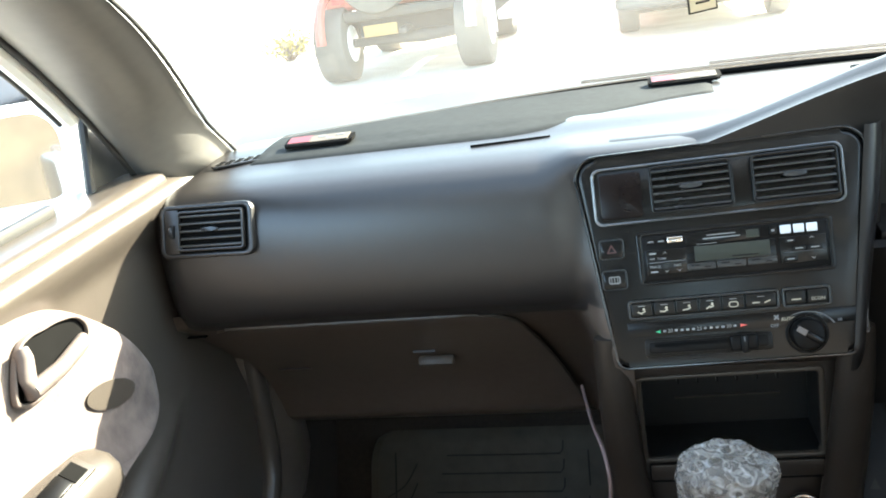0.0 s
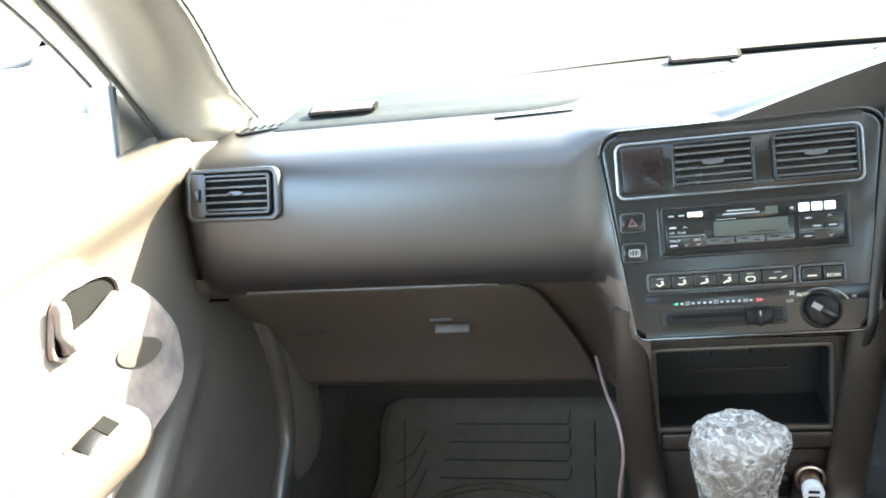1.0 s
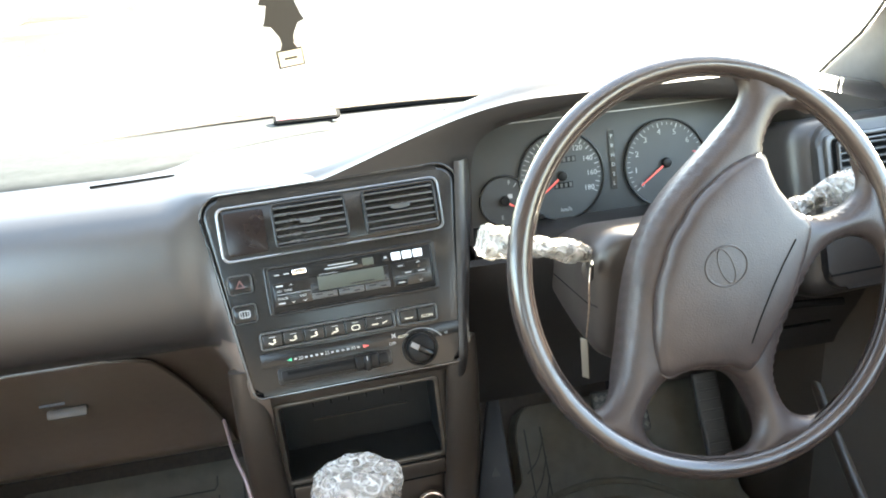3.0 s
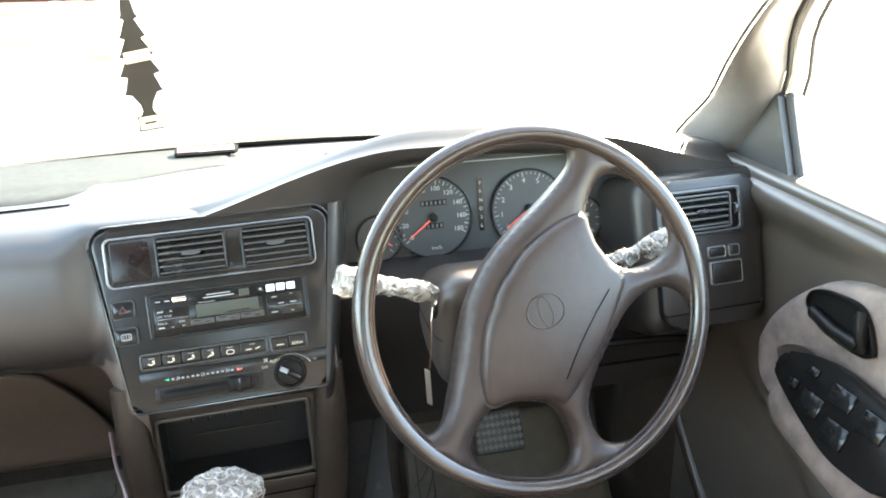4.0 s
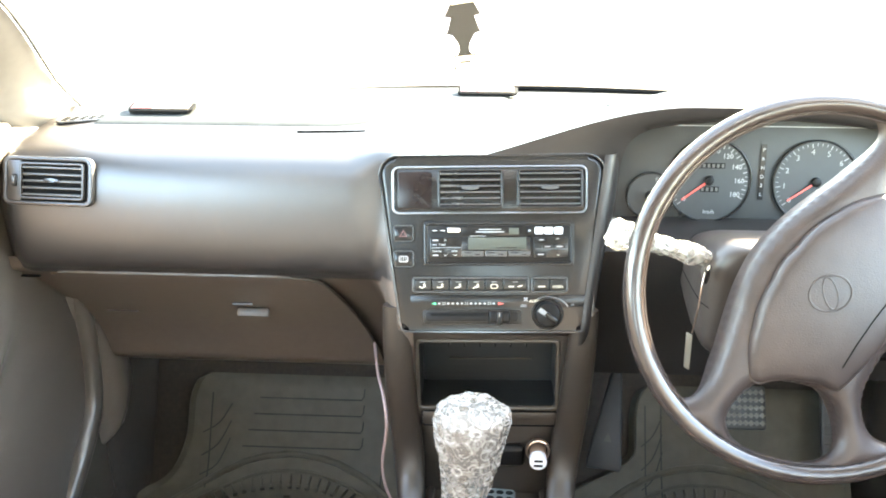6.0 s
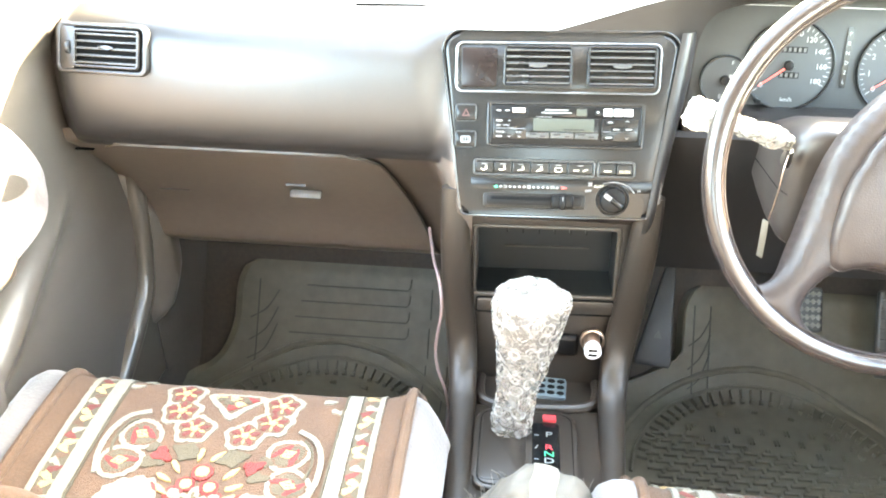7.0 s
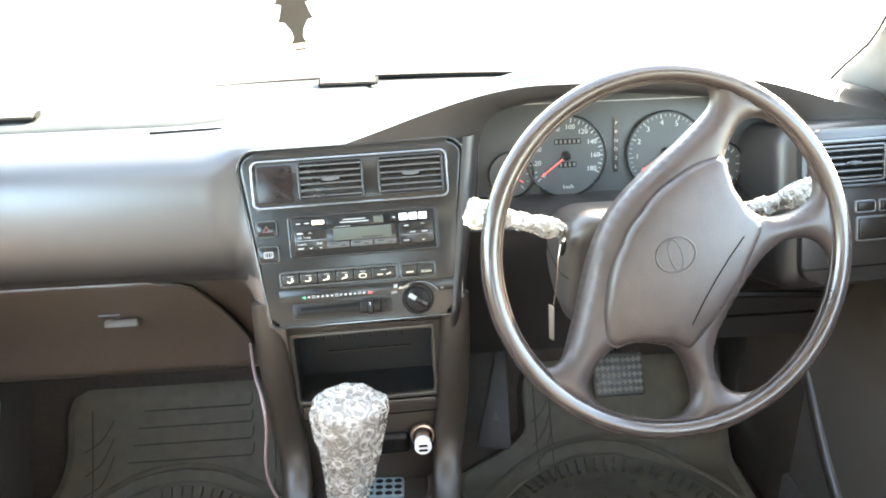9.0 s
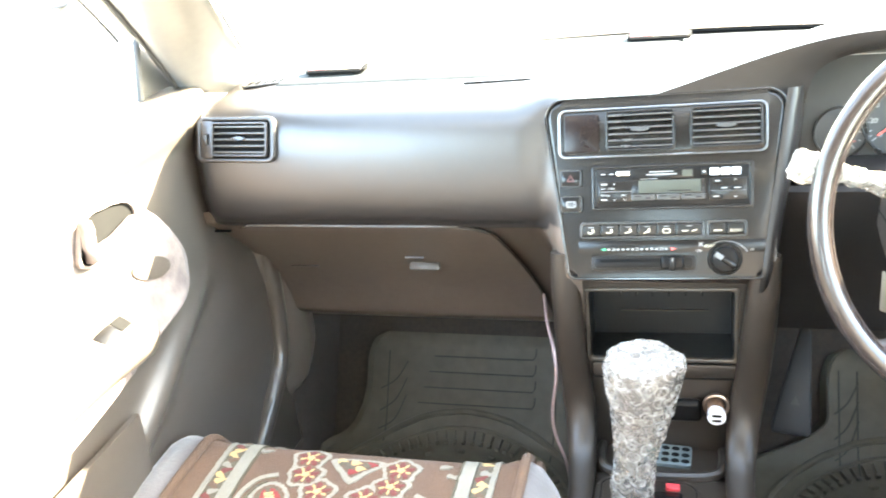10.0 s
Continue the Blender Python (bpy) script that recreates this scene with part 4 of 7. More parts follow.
def ticks(d, u, v, r, a0, a1, count, major):
    for k in range(count + 1):
        a = radians(mixv(a0, a1, k / count))
        big = k % major == 0
        ln = 0.006 if big else 0.0035
        part("tick", box(0.0011 if big else 0.0007, ln, 0.0003, C_(u + (r - ln / 2) * math.sin(a), v + (r - ln / 2) * math.cos(a), 0.0011) @ at(0, 0, 0, 0, 0, -math.degrees(a))), M_PRINT, d)


def needle(d, u, v, r, a):
    nd = part("needle", prism([(-0.0013, 0.0), (0.0013, 0.0), (0.0007, r), (-0.0007, r)], 0.0012, C_(u, v, 0.004) @ at(0, 0, 0, 0, 0, -a), 0.0), M_PINK, d, "red needle resting at zero")
    part("needle_hub", cone(0.0068, 0.0060, 0.006, C_(u, v, 0.0045), 24, 0.001), M_BLACK, nd)


su, sv = -0.073, 0.0
d = dial(su, sv, 0.0545, clus, "speedometer dial to 180")
ticks(d, su, sv, 0.052, -130, 118, 36, 2)
for k in range(10):
    a = radians(-130 + 248 * k / 9)
    part("lettering", lettering(str(20 * k), 0.0095, C_(su + 0.0405 * math.sin(a), sv + 0.040 * math.cos(a), 0.0011)), M_PRINT, d)
part("lettering", lettering("km/h", 0.0075, C_(su + 0.003, sv - 0.043, 0.0011)), M_PRINT, d)
for v, n in ((0.020, 6), (-0.012, 4)):
    part("counter", box(0.0062 * n, 0.0075, 0.0006, C_(su + 0.002, sv + v, 0.0010)), M_GLOSSBLACK, d)
    for k in range(n):
        part("counter_bar", box(0.0032, 0.0050, 0.0003, C_(su + 0.002 + 0.0062 * (k - (n - 1) / 2), sv + v, 0.0016)), M_LATCH, d)
needle(d, su, sv, 0.044, -127)
tu, tv = 0.068, 0.0
d = dial(tu, tv, 0.0545, clus, "rev counter dial")
ticks(d, tu, tv, 0.052, -128, 110, 32, 4)
for k in range(9):
    a = radians(-128 + 238 * k / 8)
    part("lettering", lettering(str(k), 0.0105, C_(tu + 0.041 * math.sin(a), tv + 0.0405 * math.cos(a), 0.0011)), M_PRINT if k < 7 else M_RED, d)
needle(d, tu, tv, 0.044, -125)
for u, a, lets in ((-0.150, 125, "F E"), (0.148, -150, "H C")):
    d = dial(u, -0.022, 0.030, clus, "small gauge dial")
    ticks(d, u, -0.022, 0.027, 40, 140, 4, 2)
    part("lettering", lettering(lets[0], 0.0075, C_(u + 0.008, 0.000, 0.0011)), M_PRINT, d)
    part("lettering", lettering(lets[2], 0.0075, C_(u - 0.004, -0.043, 0.0011)), M_PRINT, d)
    part("symbol", box(0.006, 0.0055, 0.0003, C_(u + 0.008, -0.017, 0.0011)), M_PRINT, d)
    needle(d, u, -0.022, 0.020, a)
part("gear_window", box(0.007, 0.075, 0.001, C_(-0.0025, 0.012, -0.001)), M_GLOSSBLACK, clus)
for k, s in enumerate("PRND2L"):
    part("lettering", lettering(s, 0.007, C_(-0.0025, 0.042 - 0.012 * k, 0.0)), M_STEEL, clus)
for u in (-0.170, 0.170):
    part("reset_stem", cone(0.003, 0.003, 0.014, C_(u * 0.63, -0.046, 0.007), 12), M_BLACK, clus)
part("top_shade_line", box(0.36, 0.0012, 0.001, C_(0.0, 0.073, -0.002)), M_STEEL, clus)

# ---------------- steering ----------------
from mathutils.geometry import delaunay_2d_cdt

TILT_W = 69.0
wheel = thing("steering_wheel", "worn dark brown leather four-spoke steering wheel, turned", "steering wheel", (0.322, 0.712, 0.929))
WM = pose(0.322, 0.712, 0.929, TILT_W, 0, 0) @ pose(0, 0, 0, 0, 0, 57) @ Matrix.Scale(1.021, 4)


def W_(u, v, w=0.0):
    return WM @ Matrix.Translation((u, v, w))


rim_pts = [WM @ Vector((0.1855 * math.sin(2 * math.pi * k / 96), 0.1855 * math.cos(2 * math.pi * k / 96), 0.0)) for k in range(96)]
axis = WM.to_3x3() @ Vector((0, 0, 1))
part("rim", tube(rim_pts, 0.0107, 22, closed=True, flat=1.12, up=axis), M_RIM, wheel, smooth=80)
seam_pts = [WM @ Vector((0.1750 * math.sin(2 * math.pi * k / 120), 0.1750 * math.cos(2 * math.pi * k / 120), 0.0030)) for k in range(120)]
part("stitching", tube(seam_pts, 0.0012, 5, closed=True, up=axis), M_LEATHER, wheel)


def polar(table, n=180):
    """Closed outline from half a table of (degrees from the top, radius), the other half mirrored."""
    pts = [(a, r) for a, r in table] + [(360 - a, r) for a, r in reversed(table) if 0 < a < 180]
    m = len(pts)
    gap = [((pts[(j + 1) % m][0] - pts[j][0]) % 360) or 360 for j in range(m)]
    rise = [(pts[(j + 1) % m][1] - pts[j][1]) / gap[j] for j in range(m)]
    tan = [2 * rise[j - 1] * rise[j] / (rise[j - 1] + rise[j]) if rise[j - 1] * rise[j] > 0 else 0.0 for j in range(m)]
    out = []
    for i in range(n):
        a = 360.0 * i / n
        k = max(j for j in range(m) if pts[j][0] <= a)
        f, g = (a - pts[k][0]) / gap[k], gap[k]
        r = (1 + 2 * f) * (1 - f) ** 2 * pts[k][1] + f * (1 - f) ** 2 * g * tan[k] + f * f * (3 - 2 * f) * pts[(k + 1) % m][1] + f * f * (f - 1) * g * tan[(k + 1) % m]
        out.append((r * math.sin(radians(a)), r * math.cos(radians(a))))
    return out


def mirrored_outline(half, n=420):
    """Closed smooth outline through the points of one half, the other half mirrored."""
    pts = [(x, y, 0) for x, y in half] + [(-x, y, 0) for x, y in reversed(half) if abs(x) > 1e-6]
    return [(p.x, p.y) for p in spline(pts, n, closed=True)]


def inset(outline, d):
    """Outline moved inwards by d along its normals."""
    n = len(outline)
    out = []
    for i, (x, y) in enumerate(outline):
        (xa, ya), (xb, yb) = outline[i - 1], outline[(i + 1) % n]
        tx, ty = xb - xa, yb - ya
        q = math.hypot(tx, ty) or 1.0
        out.append((x - d * -ty / q, y - d * tx / q))
    return out


def slab(outline, m, z0, z1, soft, crown=0.0):
    """An outline raised from z0 to z1 with a rounded upper edge and a slight crown."""
    dome_z = lambda x, y: crown * max(-1.0, 1 - (x * x + y * y) / 0.0144)
    rings = [[m @ Vector((x, y, z0)) for x, y in outline]]
    for k in range(6):
        a = math.pi / 2 * k / 5
        ins = inset(outline, soft * (1 - math.cos(a)))
        rings.append([m @ Vector((x, y, z1 - soft * (1 - math.sin(a)) + dome_z(x, y))) for x, y in ins])
    ins = inset(outline, soft)
    for s in (0.85, 0.7, 0.55, 0.4, 0.25, 0.1):
        rings.append([m @ Vector((x * s, y * s, z1 + dome_z(x * s, y * s))) for x, y in ins])
    return loft(rings)


def cushion(outline, m, z0, z1, soft, drop):
    """An outline filled as one padded sheet, highest along its middle, with walls down to z0."""
    n = len(outline)
    pts = np.array(outline)
    nxt = np.roll(pts, -1, axis=0)
    seg = nxt - pts
    sq = (seg ** 2).sum(1)

    def depth(x, y):
        p = np.array((x, y))
        t = np.clip(((p - pts) * seg).sum(1) / sq, 0, 1)
        return float(np.sqrt((((pts + seg * t[:, None]) - p) ** 2).sum(1).min()))

    coords = [Vector(p) for p in outline]
    for d in (0.0009, 0.0025, 0.0050, 0.0080):
        coords += [Vector(p) for p in inset(outline, d)[::2] if depth(*p) > 0.96 * d]
    lo, hi = pts.min(0), pts.max(0)
    for a in np.arange(lo[0], hi[0], 0.0042):
        for b in np.arange(lo[1], hi[1], 0.0042):
            if depth(a, b) > 0.0098:
                coords.append(Vector((a, b)))
    flat, _, faces, _, _, _ = delaunay_2d_cdt(coords, [], [list(range(n))], 1, 1e-6)
    bm = bmesh.new()
    vs = []
    for p in flat:
        d = min(1.0, depth(p.x, p.y) / soft)
        vs.append(bm.verts.new(m @ Vector((p.x, p.y, z1 - drop * (1 - math.sqrt(1 - (1 - d) ** 2))))))
    for f in faces:
        bm.faces.new([vs[k] for k in f])
    low = [bm.verts.new(m @ Vector((p[0], p[1], mixv(z0, -0.0085, smooth01((math.hypot(p[0], p[1]) - 0.125) / 0.045))))) for p in outline]
    for k in range(n):
        bm.faces.new((low[k], low[(k + 1) % n], vs[(k + 1) % n], vs[k]))
    return bm


WEB = [(0, 0.0725), (0.030, 0.0695), (0.055, 0.0635), (0.080, 0.0555), (0.105, 0.0470), (0.130, 0.0405), (0.147, 0.0385), (0.159, 0.0410), (0.1665, 0.0480), (0.1705, 0.0580), (0.1735, 0.0700), (0.183, 0.0600)]
WEB += [(0.1875, 0.020), (0.182, -0.035), (0.1735, -0.030), (0.1715, -0.0170), (0.1665, -0.0070), (0.158, 0.0005), (0.145, 0.0030), (0.126, 0.0010), (0.111, -0.0045), (0.101, -0.0142), (0.091, -0.0328), (0.084, -0.0514), (0.0835, -0.0661), (0.089, -0.0804), (0.101, -0.0945), (0.1155, -0.1030), (0.129, -0.1045), (0.142, -0.0985), (0.154, -0.0870), (0.160, -0.0950)]
WEB += [(0.141, -0.122), (0.119, -0.143), (0.090, -0.1620), (0.072, -0.1660), (0.080, -0.1570), (0.0875, -0.1470), (0.0905, -0.1360), (0.0895, -0.1250), (0.0830, -0.1135), (0.0700, -0.1010), (0.0530, -0.0935), (0.0300, -0.0900), (0, -0.089)]
PADS = ((0, 0.0515), (20, 0.0525), (33, 0.0575), (60, 0.0760), (68, 0.0860), (77.5, 0.100), (87, 0.1125), (90.5, 0.1115), (96, 0.102), (107, 0.0925), (120, 0.0915), (129, 0.0985), (133, 0.1005), (138, 0.0965), (146, 0.0885), (160, 0.0800), (180, 0.0765))
part("web", cushion(mirrored_outline(WEB, 420), WM, -0.028, 0.007, 0.0190, 0.0135), M_LEATHER, wheel, smooth=80)
part("pad_seam", slab(polar([(a, r + 0.0007) for a, r in PADS], 240), WM, -0.008, 0.0062, 0.0008, 0.0012), M_LEATHER, wheel)
pad = part("pad", slab(polar(PADS, 240), WM, -0.010, 0.0085, 0.0085, 0.015), M_LEATHER, wheel, "smooth worn horn pad", smooth=50)
part("pad_crease", tube([WM @ Vector((0.052 * k, -0.050 - 0.004 * k * k, 0.0212 - 0.0029 * k * k)) for k in (-1, -0.5, 0, 0.5, 1)], 0.0007, 6), M_VOID, pad)


def oval(a, b, n=40):
    return [(a * math.cos(2 * math.pi * k / n), b * math.sin(2 * math.pi * k / n)) for k in range(n)]


for a, b, w in ((0.0215, 0.0188, 0.0020), (0.0075, 0.0168, 0.0016)):
    part("emblem_ring", frame_ring(oval(a, b), oval(a - w, b - w), 0.0018, W_(0, 0, 0.0222) @ at(0, 0, 0, 0, 0, -42), 0.0006), M_LEATHER, pad)


col = thing("steering_column", "dark brown plastic steering column cover", "steering column", (0.33, 0.85, 0.85))
SHROUD = ((0.772, 0.088, 0.066, 0.876, 0.030), (0.778, 0.100, 0.071, 0.875, 0.034), (0.795, 0.105, 0.0735, 0.8735, 0.036), (0.84, 0.104, 0.070, 0.868, 0.036), (0.90, 0.098, 0.060, 0.856, 0.034), (0.97, 0.088, 0.046, 0.838, 0.030))
part("shroud", loft([[Vector((0.332 + x, y, zc + z)) for x, z in rrect(2 * w, 2 * h, r, 7)] for y, w, h, zc, r in SHROUD]), M_COLUMN, col, smooth=60)
part("shroud_seam", loft([[Vector((0.332 + x, y, zc - 0.004 + z)) for x, z in rrect(2 * w + 0.0008, 0.0018, 0.0008, 2)] for y, w, h, zc, r in SHROUD[1:]]), M_VOID, col)
part("boss", cone(0.045, 0.055, 0.09, WM @ at(0, 0, -0.085), 32, 0.006), M_BLACK, col)
part("ignition_lock", cone(0.012, 0.014, 0.016, at(0.238, 0.800, 0.905, 90, 0, -30), 24, 0.002), M_DASH, col)
key = thing("ignition_key", "key in the lock with a hanging paper tag", "key", (0.217, 0.76, 0.91))
part("bow", box(0.004, 0.016, 0.018, at(0.222, 0.768, 0.918, 0, 0, -25), 0.002), M_BLACK, key)
part("chain", tube(spline([(0.216, 0.756, 0.926), (0.213, 0.751, 0.910), (0.2125, 0.751, 0.885), (0.210, 0.752, 0.853)], 24), lambda t: 0.0009 + 0.0005 * math.sin(t * 75), 6), M_COPPER, key)
part("tag", box(0.0012, 0.0085, 0.046, at(0.2085, 0.752, 0.830, 0, -4, 35), 0.0004), M_TAG, key, "worn narrow cream tag")


def crumple(rings, amp, seed, freq=38.0):
    """Loft with lumpy, creased film round it."""
    bm = loft(rings)
    bmesh.ops.recalc_face_normals(bm, faces=bm.faces)
    bm.normal_update()
    off = Vector((seed * 3.1, seed * 1.7, seed))
    moves = []
    for v in bm.verts:
        q = v.co * freq + off
        f = noise.voronoi(v.co * 66.0 + off)[0]
        crease = math.exp(-((f[1] - f[0]) / 0.10) ** 2)
        fold = 1.0 - min(1.0, abs(noise.noise(q * 1.7)) / 0.10)
        n = noise.noise(q) * 0.85 + noise.noise(q * 2.1) * 0.20 + 0.42 * crease + 0.30 * fold
        moves.append(v.normal * (amp * n))
    for v, d in zip(bm.verts, moves):
        v.co += d
    return bm


def wrapped_bar(a, b, r, seg=48, rows=80):
    a, b = Vector(a), Vector(b)
    d = (b - a).normalized()
    s = d.cross(Vector((0, 0, 1))).normalized()
    n = s.cross(d)
    return [[a.lerp(b, k / rows) + r(k / rows) * (math.cos(q) * s + math.sin(q) * n) for q in (2 * math.pi * j / seg for j in range(seg))] for k in range(rows + 1)]


for word, a, b in (("wiper_stalk", (0.240, 0.800, 0.920), (0.120, 0.790, 0.957)), ("indicator_stalk", (0.425, 0.800, 0.930), (0.522, 0.790, 0.962))):
    st = thing(word, "column stalk wrapped in clear bubble film", "stalk", a, "column stalks")
    part("lever", tube([Vector(a), Vector(a).lerp(Vector(b), 0.9)], 0.007, 10), M_BLACK, st)
    part("film", crumple(wrapped_bar(Vector(a).lerp(Vector(b), 0.08), b, lambda t: 0.0085 + 0.0055 * t ** 1.5 + 0.002 * math.sin(9 * t)), 0.0040, 3 if b[0] < 0.3 else 8, 45), M_WRAP, st, "crumpled clear bubble film", smooth=50)

# ---------------- pedals ----------------
brake = thing("brake_pedal", "wide rubber-faced brake pedal", "pedal", (0.42, 1.15, 0.48))
BM_ = at(0.421, 1.160, 0.478, 55)
part("pad", box(0.092, 0.076, 0.014, BM_, 0.006, 3), M_PEDAL, brake)
for i in range(9):
    for j in range(5):
        part("stud", box(0.0075, 0.0075, 0.003, BM_ @ at(-0.038 + 0.0095 * i, -0.026 + 0.013 * j, 0.008, 0, 0, 45), 0.001), M_PEDALWORN, brake)
part("arm", tube(spline([(0.421, 1.19, 0.485), (0.422, 1.25, 0.60), (0.425, 1.26, 0.78)], 10), 0.008, 8), M_BLACK, brake)
acc = thing("accelerator_pedal", "narrow black accelerator pedal", "pedal", (0.61, 1.2, 0.42))
part("pad", box(0.048, 0.155, 0.014, at(0.612, 1.205, 0.405, 60), 0.006, 3), M_PEDAL, acc)
for k in range(8):
    part("rib", box(0.040, 0.005, 0.003, at(0.612, 1.205, 0.405, 60) @ at(0, -0.063 + 0.018 * k, 0.008), 0.001), M_PEDAL, acc)
rest = thing("foot_rest", "black plastic foot rest on the tunnel side", "foot rest", (0.20, 1.15, 0.4))
part("pad", prism([(0.028, -0.085), (0.031, -0.078), (0.020, 0.095), (0.012, 0.100), (0.004, 0.095), (-0.030, -0.074), (-0.028, -0.084)], 0.020, at(0.200, 1.165, 0.440, 58, 0, -8), 0.005), M_SEAL, rest)
part("mark", prism([(0, 0.009), (-0.007, -0.006), (0.007, -0.006)], 0.001, at(0.200, 1.165, 0.440, 58, 0, -8) @ at(0.004, -0.030, 0.0202)), M_PEDAL, rest)

# ---------------- console ----------------
KX = -0.012
con = thing("centre_console", "dark brown plastic centre console", "console", (KX, 0.7, 0.22))


def upright(side):
    """Rounded leg from the side of the fascia down to the console rail."""
    px = lambda x: KX + side * x
    path = spline([(px(0.124), 0.900, 0.800), (px(0.122), 0.898, 0.735), (px(0.118), 0.906, 0.64), (px(0.110), 0.900, 0.56), (px(0.104), 0.860, 0.512), (px(0.100), 0.78, 0.494), (px(0.094), 0.66, 0.486), (px(0.090), 0.45, 0.480)], 50)
    return tube(path, lambda t: 0.010 + 0.003 * math.sin(math.pi * min(1, t * 1.4)), 14, flat=1.7, up=(1, 0, 0))


part("side_rail", upright(-1), M_LOWER, con, smooth=80)
part("side_rail", upright(1), M_LOWER, con, smooth=80)
for s in (-1, 1):
    def flank(u, v, s=s):
        z = mixv(0.775, 0.23, v)
        y0 = mixv(0.905, 0.35, smooth01((0.515 - z) / 0.05))
        top = smooth01((0.62 - z) / 0.35)
        x = KX + s * (mixv(0.121, 0.098, smooth01((0.78 - z) / 0.25)) + 0.040 * top * u ** 0.6 + 0.012 * top)
        return Vector((x, mixv(y0, 1.30, u), z))
    part("side_panel", sheet(flank, 14, 48, 0.006), M_LOWER, con, smooth=60)

# pocket
PM = pose(KX - 0.001, 0.915, 0.685, 86, 0, 0) @ pose(0, 0, 0, 0, 0, 1.5)
P_ = lambda u, v, w=0.0: PM @ Matrix.Translation((u, v, w))
pocket = part("pocket_frame", frame_ring(rrect(0.222, 0.160, 0.008), rrect(0.186, 0.100, 0.004), 0.012, P_(0, 0.002, -0.008), 0.003), M_LOWER, con)
part("pocket_rim", frame_ring(rrect(0.197, 0.109, 0.006), rrect(0.185, 0.098, 0.004), 0.006, P_(0, 0.003, 0.000), 0.0022), M_POCKETRIM, con, "paler worn edge of the pocket")
# Pocket inside in one near-black tone, well below the trim round it.
for m, w, h in ((P_(0, 0.005, -0.075), 0.21, 0.11),):
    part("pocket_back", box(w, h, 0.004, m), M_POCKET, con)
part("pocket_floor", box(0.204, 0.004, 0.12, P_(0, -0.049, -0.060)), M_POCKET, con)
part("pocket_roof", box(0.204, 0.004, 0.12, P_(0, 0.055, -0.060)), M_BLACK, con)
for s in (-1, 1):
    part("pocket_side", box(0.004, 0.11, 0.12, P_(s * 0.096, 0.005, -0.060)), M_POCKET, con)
part("pocket_shelf", box(0.120, 0.0016, 0.004, P_(0.004, -0.010, -0.071)), M_POCKETRIM, con)
for k in range(6):
    part("pocket_tooth", box(0.0022, 0.010, 0.012, P_(-0.052 + 0.021 * k, 0.046, -0.012)), M_BLACK, con)
part("under_lip", sheet(lambda u, v: Vector((mixv(-0.128, 0.104, u), mixv(0.884, 0.912, v), mixv(0.780, 0.757, v))), 4, 4, 0.004), M_LOWER, con)
part("corner_screw", cone(0.0045, 0.004, 0.003, at(-0.118, 0.897, 0.752, 85), 16, 0.001), M_CHROME, con)
drawer = part("drawer", box(0.186, 0.020, 0.010, P_(0.002, -0.0645, 0.0015), 0.002), M_LOWER, con)
part("drawer_gap", frame_ring(rrect(0.190, 0.025, 0.004), rrect(0.186, 0.021, 0.003), 0.003, P_(0.002, -0.0645, 0.0025)), M_VOID, drawer)
part("lower_face", box(0.212, 0.155, 0.008, P_(0, -0.145, -0.014), 0.003), M_LOWER, con)
part("ash_lid", box(0.062, 0.034, 0.016, P_(0.022, -0.131, -0.006), 0.008, 3), M_BLACK, con)
part("lighter_ring", frame_ring(oval(0.0175, 0.0175, 28), oval(0.0135, 0.0135, 28), 0.006, at(0.061, 0.903, 0.572, 80), 0.002), M_COPPER, con)
usb = thing("usb_charger", "white two-port car charger in the lighter socket", "charger", (0.061, 0.9, 0.56))
UM = at(0.0605, 0.905, 0.570, 92)
part("collar", cone(0.0120, 0.0112, 0.022, UM @ at(0, 0, 0.004), 28, 0.001), M_COPPER, usb, "coppery metal collar")
part("head", cone(0.0116, 0.0121, 0.014, UM @ at(0, 0, 0.022), 28, 0.0015), M_WHITEBTN, usb)
for k in (-1, 1):
    part("port", box(0.012, 0.0036, 0.001, UM @ at(0, 0.0040 * k, 0.0292)), M_BLACK, usb)

# tray and shifter
part("tray_floor", box(0.19, 0.13, 0.010, at(KX, 0.895, 0.482), 0.003), M_LOWER, con)
part("tray_lip", tube(spline([(KX - 0.078, 0.945, 0.480), (KX - 0.080, 0.868, 0.495), (KX - 0.062, 0.842, 0.496), (KX, 0.838, 0.496), (KX + 0.066, 0.846, 0.496), (KX + 0.084, 0.874, 0.495), (KX + 0.084, 0.945, 0.480)], 30), 0.007, 8), M_LOWER, con)
part("top_plate", box(0.192, 0.58, 0.02, at(KX, 0.555, 0.484), 0.008, 3), M_LOWER, con)
GM = at(-0.026, 0.752, 0.494)
gate = thing("gear_selector", "automatic gear selector with a film-wrapped lever", "gear selector", (-0.026, 0.75, 0.49))
part("plate", prism(rrect(0.134, 0.150, 0.022, 6), 0.008, GM, 0.004), M_LOWER, gate)
part("inner_plate", prism(rrect(0.120, 0.134, 0.016, 6), 0.0025, GM @ at(0, 0, 0.0068), 0.001), M_LOWER, gate)
part("plate_groove", frame_ring(rrect(0.1225, 0.1365, 0.017, 6), rrect(0.120, 0.134, 0.016, 6), 0.0015, GM @ at(0, 0, 0.0072)), M_VOID, gate)
part("gate_recess", prism(rrect(0.058, 0.122, 0.008), 0.0025, GM @ at(-0.029, 0.0, 0.0078), 0.0008), M_LOWER, gate)
part("gate_slot", box(0.024, 0.020, 0.001, GM @ at(-0.020, 0.028, 0.0105)), M_VOID, gate)
part("letter_strip", prism(rrect(0.036, 0.112, 0.004), 0.002, GM @ at(0.026, -0.008, 0.0078), 0.0005), M_GLOSSBLACK, gate)
